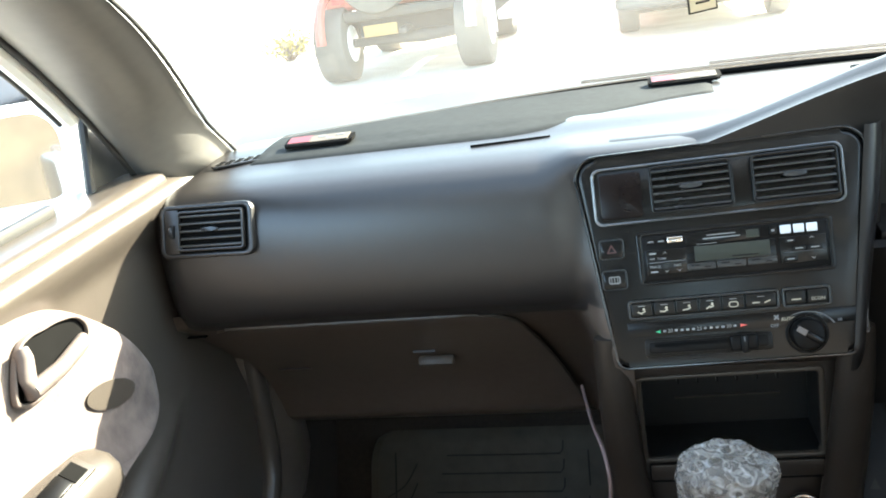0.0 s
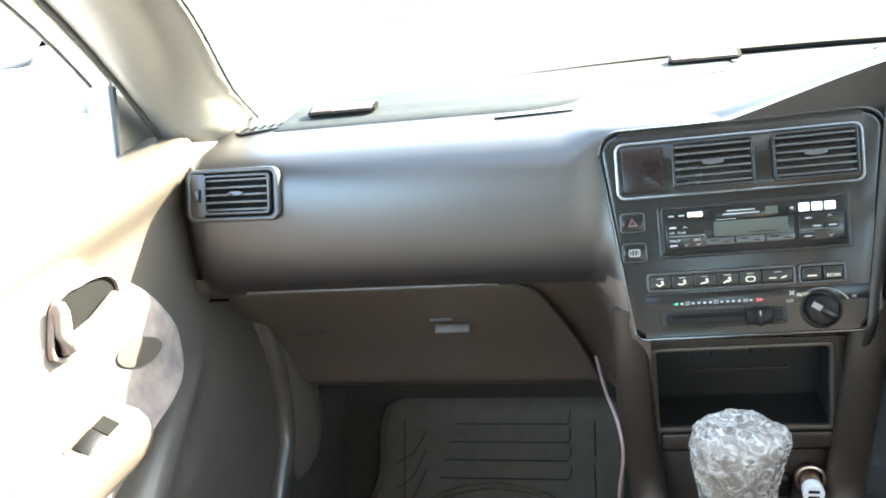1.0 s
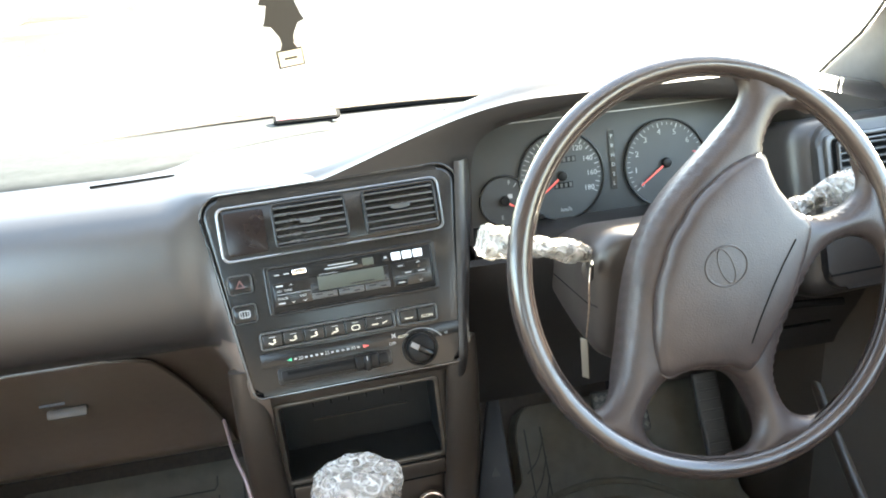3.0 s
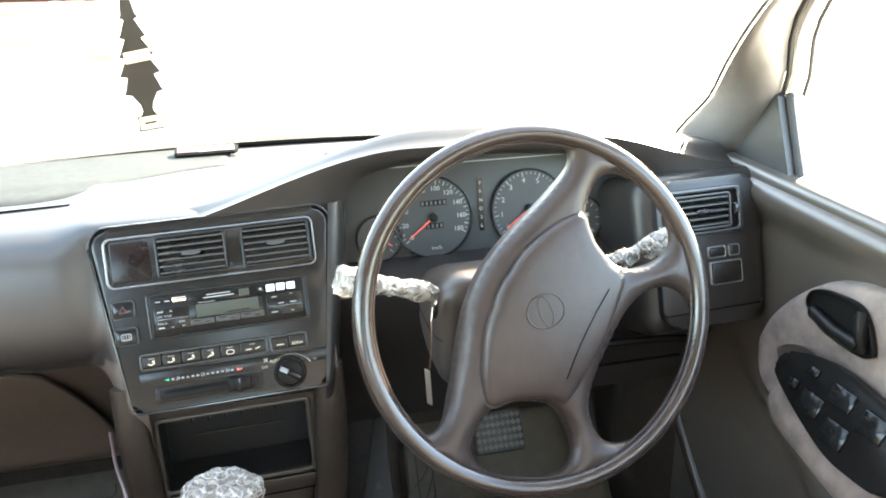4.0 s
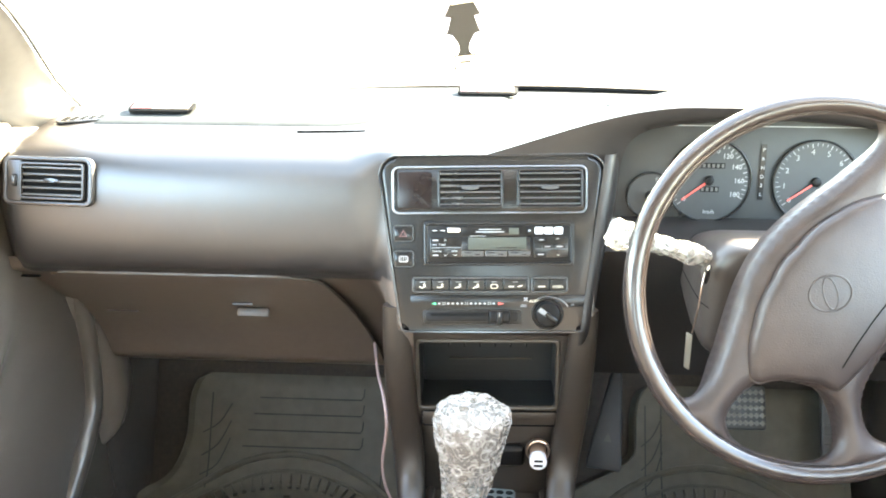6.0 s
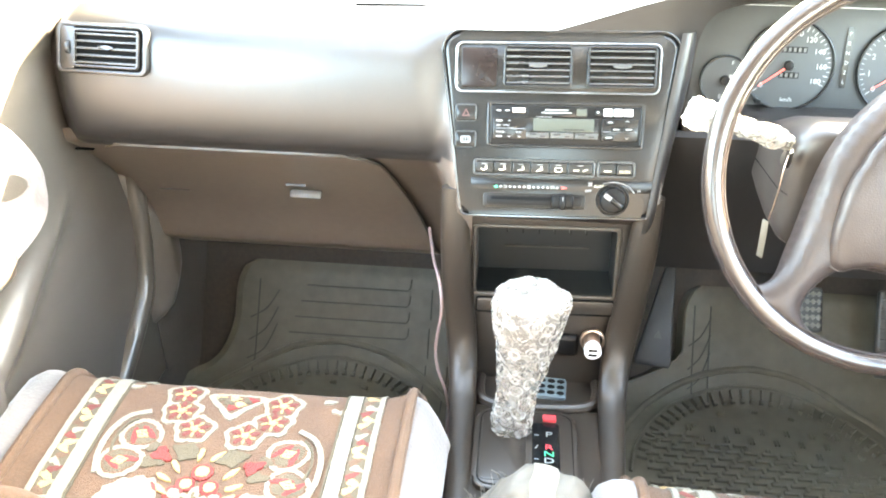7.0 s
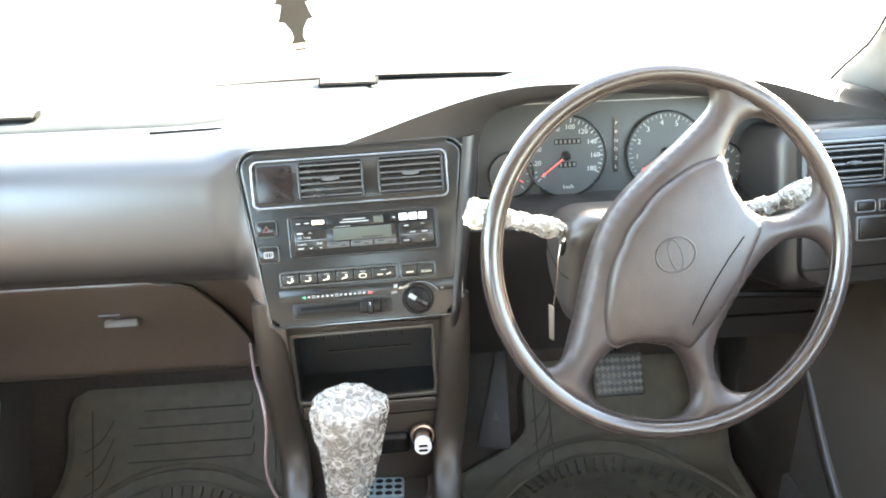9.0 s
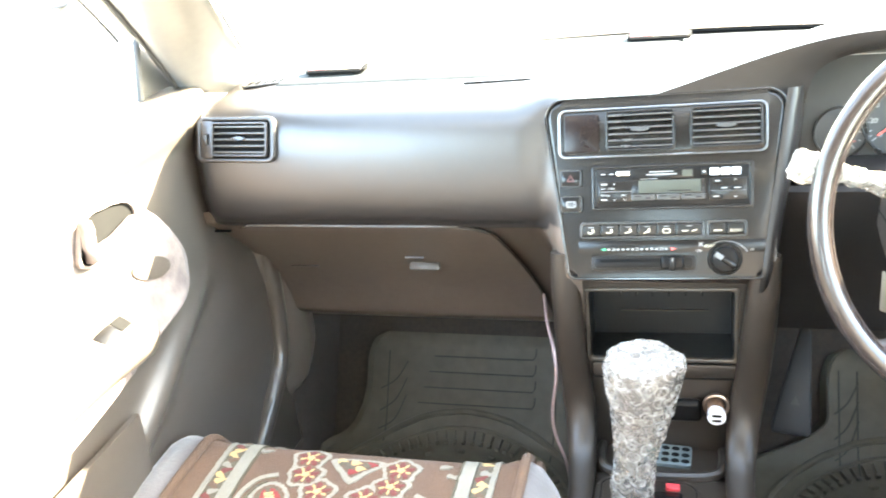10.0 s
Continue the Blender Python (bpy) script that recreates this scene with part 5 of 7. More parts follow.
part("button", box(0.018, 0.011, 0.006, GM @ at(0.031, 0.056, 0.011), 0.0015), M_RED, gate, "red shift-lock button")
for k, (s, m) in enumerate((("P", M_PRINT), ("R", M_RED), ("N", M_GREEN), ("D", M_PRINT), ("2", M_PRINT), ("L", M_PRINT))):
    part("lettering", lettering(s, 0.0155, GM @ at(0.030, 0.026 - (0, 0.024, 0.036, 0.048, 0.062, 0.074)[k], 0.0099) @ Matrix.Diagonal((1.25, 0.85, 1, 1))), m, gate)
for k, (w, a) in enumerate(((0.006, 0), (0.008, 60), (0.006, 0))):
    part("gate_mark", box(w, 0.0012, 0.0003, GM @ at(0.014, 0.024 - 0.022 * k, 0.0100, 0, 0, a)), M_PRINT, gate)
part("button_print", box(0.020, 0.0022, 0.0004, GM @ at(0.031, 0.046, 0.0083)), M_PRINT, gate)
part("knob", loft([[Vector((mixv(-0.043, -0.030, smooth01((z - 0.5) / 0.24)) + 0.8 * a * math.cos(q), 0.785 + 0.8 * b * math.sin(q), z - 0.004)) for q in (2 * math.pi * j / 20 for j in range(20))] for z, a, b in ((0.63, 0.02, 0.018), (0.66, 0.038, 0.026), (0.69, 0.044, 0.03), (0.705, 0.044, 0.03), (0.714, 0.02, 0.015))]), M_BROWN, gate)
part("lever_rod", tube([(-0.044, 0.782, 0.500), (-0.040, 0.786, 0.66)], 0.008, 10), M_CHROME, gate)


def knob_rings():
    prof = ((0.503, 0.025, 0.020), (0.53, 0.0255, 0.022), (0.56, 0.0262, 0.022), (0.60, 0.030, 0.024), (0.635, 0.0355, 0.028), (0.660, 0.0405, 0.031), (0.683, 0.0455, 0.034), (0.701, 0.0485, 0.036), (0.713, 0.0475, 0.035), (0.721, 0.038, 0.028), (0.723, 0.014, 0.011))
    pts = spline([(z, a, b) for z, a, b in prof], 150)
    return [[Vector((mixv(-0.045, -0.029, smooth01((p.x - 0.5) / 0.24)) + p.y * math.cos(q), 0.785 + p.z * math.sin(q), p.x)) for q in (2 * math.pi * j / 120 for j in range(120))] for p in pts]


part("film", crumple(knob_rings(), 0.0046, 5, 22), M_WRAP, gate, "crumpled clear bubble film over the knob", smooth=50)
rem = thing("remote_control", "small flat pale blue remote control", "remote control", (0.008, 0.886, 0.49))
RM = at(-0.008, 0.890, 0.4885, 4, 0, -3)
part("body", prism(rrect(0.078, 0.040, 0.005), 0.006, RM, 0.0015), M_BLUE, rem)
part("teal_field", prism(rrect(0.030, 0.036, 0.004), 0.0006, RM @ at(-0.022, 0, 0.0058)), M_TEAL, rem, "teal printed end")
for i in range(4):
    for j in range(3):
        part("key", cone(0.0046, 0.0042, 0.0012, RM @ at(-0.010 + 0.0135 * i, -0.012 + 0.012 * j, 0.0065) @ Matrix.Diagonal((1.25, 0.8, 1, 1)), 12), M_BLACK, rem)
cup = thing("brake_lever_bezel", "small open plastic bezel on the console", "bezel", (-0.085, 0.61, 0.49))
part("rim", frame_ring(rrect(0.045, 0.062, 0.004), rrect(0.034, 0.050, 0.003), 0.008, at(-0.086, 0.602, 0.494), 0.001), M_STEEL, cup)
part("well", box(0.036, 0.052, 0.002, at(-0.086, 0.602, 0.4950)), M_VOID, cup)
part("lever", box(0.006, 0.034, 0.010, at(-0.084, 0.602, 0.500), 0.002), M_STEEL, cup)


# cloth over the brake lever
def cloth_fn(u, v):
    """Canvas folded over the low lever: a flat crown, straight creases and two pulled-out corners."""
    a, b = 2 * u - 1, 2 * v - 1
    ear = max(0.0, abs(a) - 0.55) / 0.45
    d = max(abs(a) * 0.92, abs(b) * 0.98, (abs(a) + abs(b)) * 0.62)
    x = -0.010 + 0.074 * a * (1 + 0.10 * (1 - b * b)) + 0.003 * math.sin(6 * b + 2 * a)
    y = 0.602 + 0.070 * b * (1 - 0.45 * ear) + 0.012 * ear * (1 if a > 0 else -0.4)
    fold = 0.006 * abs(math.sin(3.2 * (a + 0.6 * b))) + 0.005 * abs(math.sin(4.1 * (b - 0.5 * a) + 0.7))
    z = 0.600 - 0.074 * smooth01((d - 0.32) / 0.68) ** 0.85 - 0.6 * fold + 0.007 * noise.noise(Vector((x * 38, y * 38, 1.0)))
    return Vector((x, y, max(0.503, z)))


cl = thing("cloth_cover", "frayed beige canvas wrapped over the brake lever", "cloth", (-0.012, 0.6, 0.49))
part("canvas", sheet(cloth_fn, 48, 48, 0.002), M_CANVAS, cl, smooth=24)
fr = bmesh.new()
rng = random.Random(4)
for k in range(60):
    e = rng.uniform(0.05, 0.95)
    uv = ((e, 0.99), (0.01, e), (0.99, e))[k % 3]
    base = cloth_fn(*uv)
    a = math.atan2(uv[1] - 0.5, uv[0] - 0.5)
    tip = base + Vector((0.5 * math.cos(a) + rng.uniform(-0.4, 0.4), 0.5 * math.sin(a) + rng.uniform(-0.4, 0.4), rng.uniform(0.1, 0.6))) * 0.020
    fr = join(fr, tube([base, base.lerp(tip, 0.5) + Vector((0, 0, 0.003)), tip], 0.0007, 4))
part("fringe", fr, M_CANVAS, cl, "loose frayed threads")["kind"] = "stuff"
part("band", sheet(lambda u, v: cloth_fn(0.42 + 0.17 * u, 0.02 + 0.8 * v) + Vector((0, 0, 0.003)), 8, 30, 0.001), M_CREAM, cl, "bleached printed strip")

# cable
single("cable", tube(spline([(-0.178, 0.985, 0.690), (-0.166, 0.925, 0.677), (-0.153, 0.882, 0.664), (-0.148, 0.862, 0.632), (-0.155, 0.86, 0.575), (-0.152, 0.86, 0.535), (-0.139, 0.86, 0.488), (-0.136, 0.86, 0.430), (-0.150, 0.85, 0.300), (-0.158, 0.80, 0.240)], 80), 0.0021, 8), M_CABLE, "thin dusty cable hanging beside the console", "cable")

# ---------------- seats and rugs ----------------
SX, SY = -0.395, 0.0  # passenger seat


DY = 0.057


def cushion_top(x, y):
    """Height of the cushion over its plan, rolled off at the front and the sides."""
    y -= DY
    a = abs(x - SX) / 0.272
    front = smooth01((0.735 - y) / 0.10)
    z = 0.588 - 0.028 * smooth01((0.60 - y) / 0.35)
    z += 0.016 * math.exp(-((a - 0.86) / 0.12) ** 2)
    z -= 0.060 * max(0.0, (a - 0.84) / 0.16) ** 2 if x > SX else 0.045 * max(0.0, (a - 0.93) / 0.07) ** 2
    z -= 0.090 * (1 - front) ** 2
    return z


def seat_rings():
    rings = []
    for k in range(31):
        y = mixv(0.12, 0.735, k / 30) + DY
        ring = []
        n = 40
        for j in range(n + 1):
            x = SX + 0.272 * (2 * j / n - 1)
            ring.append(Vector((x, y, cushion_top(x, y))))
        lo = 0.40 + 0.05 * smooth01((y - DY - 0.66) / 0.08)
        ring += [Vector((SX + 0.262, y, lo)), Vector((SX - 0.262, y, lo))]
        rings.append(ring)
    return rings


seat = thing("front_seat", "pale grey velour front passenger seat", "seat", (SX, 0.3, 0.23), "front seats")
part("cushion", loft(seat_rings()), M_VELOUR, seat, smooth=60)
part("base", box(0.44, 0.50, 0.14, at(SX, 0.42, 0.34), 0.02), M_BLACK, seat)
for s in (-1, 1):
    part("runner", box(0.03, 0.62, 0.04, at(SX + s * 0.20, 0.42, 0.25), 0.006), M_STEEL, seat)
part("backrest", box(0.50, 0.14, 0.60, at(SX, -0.05, 0.84, 24), 0.055, 4), M_VELOUR, seat, smooth=70)
part("headrest", box(0.26, 0.10, 0.17, at(SX, -0.255, 1.225, 20), 0.04, 4), M_VELOUR, seat, smooth=70)

RX = -0.384  # middle of the rug
RW = 0.217


def rug_pt(x, y, lift=0.0):
    """Lies over the cushion and hangs down its front."""
    if y <= 0.715:
        return Vector((x, y + DY, cushion_top(x, y + DY) + 0.005 + lift))
    z = cushion_top(x, 0.715 + DY)
    t = y - 0.715
    a = min(1.5, t / 0.045)
    return Vector((x, DY + 0.715 + (0.045 + lift) * math.sin(a) * 1.0 + 0.003, z - 0.045 * (1 - math.cos(a)) - max(0, t - 0.0675) + 0.005 + lift * math.cos(a)))


rug = thing("seat_rug", "brown patterned pile rug laid over the seat cushion", "rug", (RX, 0.5, 0.58), "seat rugs")
part("rug_body", sheet(lambda u, v: rug_pt(RX + RW * (2 * u - 1) + 0.002 * noise.noise(Vector((0.3, v * 30, 0))), mixv(0.33, 0.86, v)), 60, 90, 0.007), M_RUG, rug, smooth=60)
for s in (-1, 1):
    part("edge_binding", tube([rug_pt(RX + s * (RW - 0.001), mixv(0.33, 0.86, k / 60), 0.001) for k in range(61)], 0.0065, 8), M_RUG, rug)


def patch(name, outline, mat, cx, cy, parent, lift=0.0035, wob=0.0016, seed=0):
    """A flat tuft of coloured pile with a ragged edge, laid on the rug."""
    cy -= DY + 0.08 * (cx - RX)
    dense = [(p.x, p.y) for p in spline([(x, y, 0) for x, y in outline], max(26, int(sum(math.dist(outline[i - 1], outline[i]) for i in range(len(outline))) / 0.0013)), closed=True)]
    bm = bmesh.new()
    ring = []
    for i, (x, y) in enumerate(dense):
        q = noise.noise(Vector((x * 400 + seed, y * 400, i * 0.7)))
        q += 0.9 * (random.Random(int(seed * 1000) + i // 2).random() - 0.5)
        k = 1 + min(0.0013, wob) * 1.2 * q / max(0.003, math.hypot(x, y))
        ring.append((cx + x * k, cy + y * k))
    lift *= 0.6
    mid = bm.verts.new(rug_pt(cx, cy, lift))
    inner = [bm.verts.new(rug_pt(mixv(cx, x, 0.55), mixv(cy, y, 0.55), lift)) for x, y in ring]
    top = [bm.verts.new(rug_pt(x, y, lift * 0.9)) for x, y in ring]
    low = [bm.verts.new(rug_pt(x, y, 0.0)) for x, y in ring]
    n = len(ring)
    for i in range(n):
        j = (i + 1) % n
        bm.faces.new((mid, inner[i], inner[j]))
        bm.faces.new((inner[i], top[i], top[j], inner[j]))
        bm.faces.new((top[i], low[i], low[j], top[j]))
    return part(name, bm, mat, parent)


def blob(a, b, n=10, lobes=0, amp=0.0, turn=0.0):
    out = []
    for k in range(n):
        t = 2 * math.pi * k / n
        r = 1 + amp * math.cos(lobes * t)
        x, y = a * r * math.cos(t), b * r * math.sin(t)
        c, s = math.cos(radians(turn)), math.sin(radians(turn))
        out.append((c * x - s * y, s * x + c * y))
    return out


def outlined_flower(cx, cy, r=0.0245):
    """Cream-edged bloom with small maroon petals round a gold heart."""
    patch("flower_edge", blob(r, r * 0.92, 22, 5, 0.10, 20), M_CREAM, cx, cy, rug, 0.0030, 0.0022, seed=cx * 99)
    patch("flower_field", blob(r * 0.76, r * 0.70, 20, 5, 0.10, 20), M_RUG, cx, cy, rug, 0.0036, 0.0016, seed=cx * 70)
    for k in range(5):
        a = 2 * math.pi * k / 5 + 0.35
        patch("petal", blob(r * 0.22, r * 0.16, 8, 2, 0.15, math.degrees(a)), M_MAROON, cx + r * 0.48 * math.cos(a), cy + r * 0.44 * math.sin(a), rug, 0.0046, 0.0012, seed=k + cx)
        patch("petal_gap", blob(r * 0.16, r * 0.07, 6, 0, 0, math.degrees(a) + 36), M_GOLD, cx + r * 0.42 * math.cos(a + 0.63), cy + r * 0.40 * math.sin(a + 0.63), rug, 0.0046, 0.001, seed=k)
    patch("flower_heart", blob(r * 0.22, r * 0.20, 10, 5, 0.2), M_GOLD, cx, cy, rug, 0.0052, 0.001)


def pale_flower(cx, cy, r=0.022, heart=None):
    """Five round cream petals, each with a dark fleck, round a dark heart."""
    for k in range(5):
        a = 2 * math.pi * k / 5 + 0.3
        px, py = cx + r * 0.64 * math.cos(a), cy + r * 0.58 * math.sin(a)
        patch("petal", blob(r * 0.43, r * 0.36, 10, 2, 0.1, math.degrees(a)), M_CREAM, px, py, rug, 0.0042, 0.0018, seed=k + cy)
        patch("petal_fleck", blob(r * 0.20, r * 0.09, 7, 0, 0, math.degrees(a)), M_OLIVE, px - r * 0.10 * math.cos(a), py - r * 0.10 * math.sin(a), rug, 0.0054, 0.0012, seed=k)
    patch("flower_heart", blob(r * 0.20, r * 0.18, 8), heart or M_GOLD, cx, cy, rug, 0.0056, 0.001)


def pile_line(name, pts, width, mat, lift=0.0042):
    """A narrow ragged line of pile along pts."""
    line = spline([(x, y, 0) for x, y in pts], 30)

    def across(u, v):
        i = min(29, int(v * 30))
        a, b = line[i], line[min(30, i + 1)]
        t = (line[min(30, i + 1)] - line[max(0, i - 1)]).normalized()
        p = a.lerp(b, v * 30 - i)
        w = width * (u - 0.5) * (1 + 0.35 * noise.noise(Vector((v * 45, u * 3, pts[0][0] * 80))))
        x, y = p.x - t.y * w, p.y + t.x * w
        return rug_pt(x, y - DY - 0.08 * (x - RX), lift * 0.6)
    return part(name, sheet(across, 3, 60, 0.002), mat, rug)


for s in (-1, 1):
    X = lambda d: RX + s * d
    # border: cream bands with a chain of small tufts between
    for d, w, m in ((0.147, 0.0105, M_CREAM), (0.180, 0.0042, M_CREAM), (0.1365, 0.0014, M_OLIVE)):
        part("border_band", sheet(lambda u, v, d=d, w=w: rug_pt(X(d) + w * (u - 0.5) * 2 * 0.8 + 0.0012 * noise.noise(Vector((v * 120, 0.5, d * 50))), mixv(0.335, 0.855, v), 0.0035), 4, 110, 0.003), m, rug)
    part("border_field", sheet(lambda u, v: rug_pt(X(0.1665) + 0.010 * (2 * u - 1), mixv(0.335, 0.855, v), 0.002), 4, 90, 0.002), M_OLIVE, rug)
    for k in range(52):
        y = 0.342 + 0.0098 * k + DY
        m = (M_GOLD, M_MAROON, M_CREAM, M_RUG, M_GOLD)[k % 5]
        patch("border_tuft", blob(0.0088, 0.0044, 9, 3, 0.25, s * (35 if k % 2 else -25)), m, X(0.1665) + 0.002 * (-1) ** k, y, rug, 0.0042, 0.002, seed=k)
    # chain of outlined blooms
    for d, y in ((0.062, 0.698), (0.057, 0.667), (0.031, 0.641)):
        outlined_flower(X(d), y)
    # side lobes: cream rims round red and gold leaves
    for d, y, t in ((0.088, 0.622, 25), (0.098, 0.580, -15)):
        patch("lobe_rim", blob(0.0265, 0.0235, 18, 3, 0.06, s * t), M_CREAM, X(d), y, rug, 0.0026, 0.0022, seed=d * 70)
        patch("lobe_ground", blob(0.0205, 0.0180, 16, 3, 0.06, s * t), M_RUG, X(d), y, rug, 0.0032, 0.002)
        patch("lobe_ring", blob(0.0175, 0.0150, 16, 3, 0.08, s * t), M_OLIVE, X(d), y, rug, 0.0037, 0.002)
        for side in (-1, 1):
            patch("lobe_leaf", blob(0.0120, 0.0042, 10, 2, 0.12, s * (t + 35 + 18 * side)), M_REDPILE, X(d + 0.0075 * side), y - 0.004 * side, rug, 0.0045, 0.002, seed=side)
        patch("lobe_heart", blob(0.0080, 0.0055, 12, 4, 0.22, s * t), M_GOLD, X(d), y, rug, 0.0052, 0.0016)
        for k in range(4):
            patch("heart_fleck", blob(0.0016, 0.0006, 6, 0, 0, s * t), M_OLIVE, X(d - 0.003 + 0.002 * k), y + 0.002 * (-1) ** k, rug, 0.0060, 0.0006)
    pile_line("outer_rim", [(X(0.119), 0.560), (X(0.127), 0.590), (X(0.126), 0.622), (X(0.114), 0.648), (X(0.092), 0.660)], 0.0065, M_CREAM)
    pile_line("outer_shadow", [(X(0.113), 0.590), (X(0.117), 0.610), (X(0.113), 0.632), (X(0.102), 0.646)], 0.0030, M_OLIVE)
    # red and olive tufts, gold sprigs
    patch("red_tuft", blob(0.0115, 0.0085, 12, 3, 0.28, s * 30), M_REDPILE, X(0.054), 0.597, rug, 0.0044, 0.0025, seed=s)
    patch("red_tuft", blob(0.0060, 0.0030, 9, 2, 0.2, s * 50), M_REDPILE, X(0.046), 0.553, rug, 0.0044, 0.002)
    patch("olive_tuft", blob(0.017, 0.0115, 12, 4, 0.22, s * 20), M_OLIVE, X(0.027), 0.606, rug, 0.0030, 0.003, seed=3)
    patch("olive_tuft", blob(0.013, 0.0070, 12, 3, 0.25), M_OLIVE, X(0.062), 0.585, rug, 0.0030, 0.003, seed=7)
    patch("olive_tuft", blob(0.010, 0.0070, 12, 3, 0.25), M_OLIVE, X(0.066), 0.607, rug, 0.0030, 0.003, seed=9)
    for d, y, a in ((0.010, 0.605, 65), (0.032, 0.584, 50), (0.040, 0.567, 25), (0.037, 0.551, 35)):
        patch("gold_sprig", blob(0.0098, 0.0030, 9, 3, 0.10, s * a if d > 0.02 else s * 70 - 20), M_GOLD, X(d), y, rug, 0.0046, 0.0016, seed=d * 300)
    for d, y in ((0.0135, 0.562), (0.023, 0.548)):
        patch("berry", blob(0.0105, 0.0095, 10), M_REDPILE, X(d), y, rug, 0.0042, 0.0016, seed=d)
        patch("berry_heart", blob(0.0068, 0.0062, 9), M_CREAM if d > 0.02 else M_GOLD, X(d) + 0.001, y, rug, 0.0055, 0.001)
    # broad jagged cream leaves and the pale flowers between them
    patch("white_leaf", blob(0.034, 0.0215, 30, 11, 0.07, s * -22), M_CREAM, X(0.072), 0.539, rug, 0.0042, 0.003, seed=s * 5)
    for d, y in ((0.031, 0.517), (0.066, 0.496), (0.020, 0.482)):
        pale_flower(X(d), y)
    for d, y in ((0.101, 0.507), (0.034, 0.491), (0.088, 0.474), (0.050, 0.468)):
        patch("orange_tuft", blob(0.0095, 0.0065, 12, 4, 0.28, 20 * s), M_GOLD, X(d), y, rug, 0.0042, 0.002, seed=d * 90)
        patch("tuft_fleck", blob(0.0030, 0.0014, 7), M_OLIVE, X(d), y, rug, 0.0054, 0.001)
    for d, y, a in ((0.137, 0.702, 40), (0.116, 0.716, 10), (0.128, 0.700, -20)):
        patch("corner_sprig", blob(0.0080, 0.0034, 9, 3, 0.25, s * a), M_CREAM, X(d), y, rug, 0.0042, 0.002, seed=d)
    for k in range(4):
        outlined_flower(X(0.020 + 0.042 * k), 0.440 + 0.012 * (k % 2), 0.020)
# pointed spray between the two chains
patch("spray_edge", [(-0.035, 0.012), (0.0, 0.017), (0.038, 0.013), (0.018, -0.010), (0.002, -0.029), (-0.016, -0.012)], M_CREAM, RX + 0.002, 0.692, rug, 0.0028, 0.002)
patch("spray_field", [(-0.026, 0.009), (0.0, 0.012), (0.029, 0.010), (0.012, -0.008), (0.001, -0.019), (-0.011, -0.008)], M_RUG, RX + 0.002, 0.693, rug, 0.0036, 0.002)
for d, y, m in ((-0.016, 0.697, M_OLIVE), (0.018, 0.698, M_OLIVE), (0.0, 0.700, M_GOLD), (-0.006, 0.692, M_OLIVE), (0.009, 0.691, M_GOLD), (0.001, 0.683, M_REDPILE), (-0.018, 0.700, M_GOLD), (0.022, 0.700, M_REDPILE)):
    patch("spray_tuft", blob(0.0066, 0.0044, 9, 3, 0.25), m, RX + d, y, rug, 0.0048, 0.0016, seed=d)
patch("berry", blob(0.0120, 0.0108, 10), M_REDPILE, RX, 0.581, rug, 0.0042, 0.0016)
patch("berry_heart", blob(0.0078, 0.0072, 9), M_GOLD, RX, 0.581, rug, 0.0055, 0.001)
pale_flower(RX, 0.541, 0.0190, M_OLIVE)
patch("flower_centre", blob(0.0095, 0.0075, 10, 5, 0.2), M_OLIVE, RX, 0.540, rug, 0.0060, 0.001)

copy_thing(seat, Matrix.Translation((SX + 0.705, 0.3 - 0.112, 0.23)))["label"] = "pale grey velour driver's seat, pushed back"
copy_thing(rug, Matrix.Translation((RX + 0.695, 0.5 - 0.112, 0.58)))
part("rolled_edge", tube(spline([(-0.640, 0.480, 0.588), (-0.592, 0.497, 0.602), (-0.560, 0.503, 0.604), (-0.515, 0.490, 0.602), (-0.465, 0.463, 0.592), (-0.41, 0.42, 0.572)], 30), lambda t: 0.015 + 0.004 * math.sin(5 * t), 14), M_RUG, rug, "rolled brown edge of the rug")


# ---------------- floor mats ----------------
def mat_z(y):
    return floor_z(y) + 0.006


def mat_pt(x, y, lift=0.0):
    s = (mat_z(y + 0.002) - mat_z(y - 0.002)) / 0.004
    n = Vector((0, -s, 1)).normalized()
    return Vector((x, y, mat_z(y))) + n * lift


def along(y, d):
    """The y reached by going d along the mat's surface from y, over its bend."""
    while d > 0:
        d -= math.hypot(0.002, mat_z(y + 0.002) - mat_z(y))
        y += 0.002
    return y + d


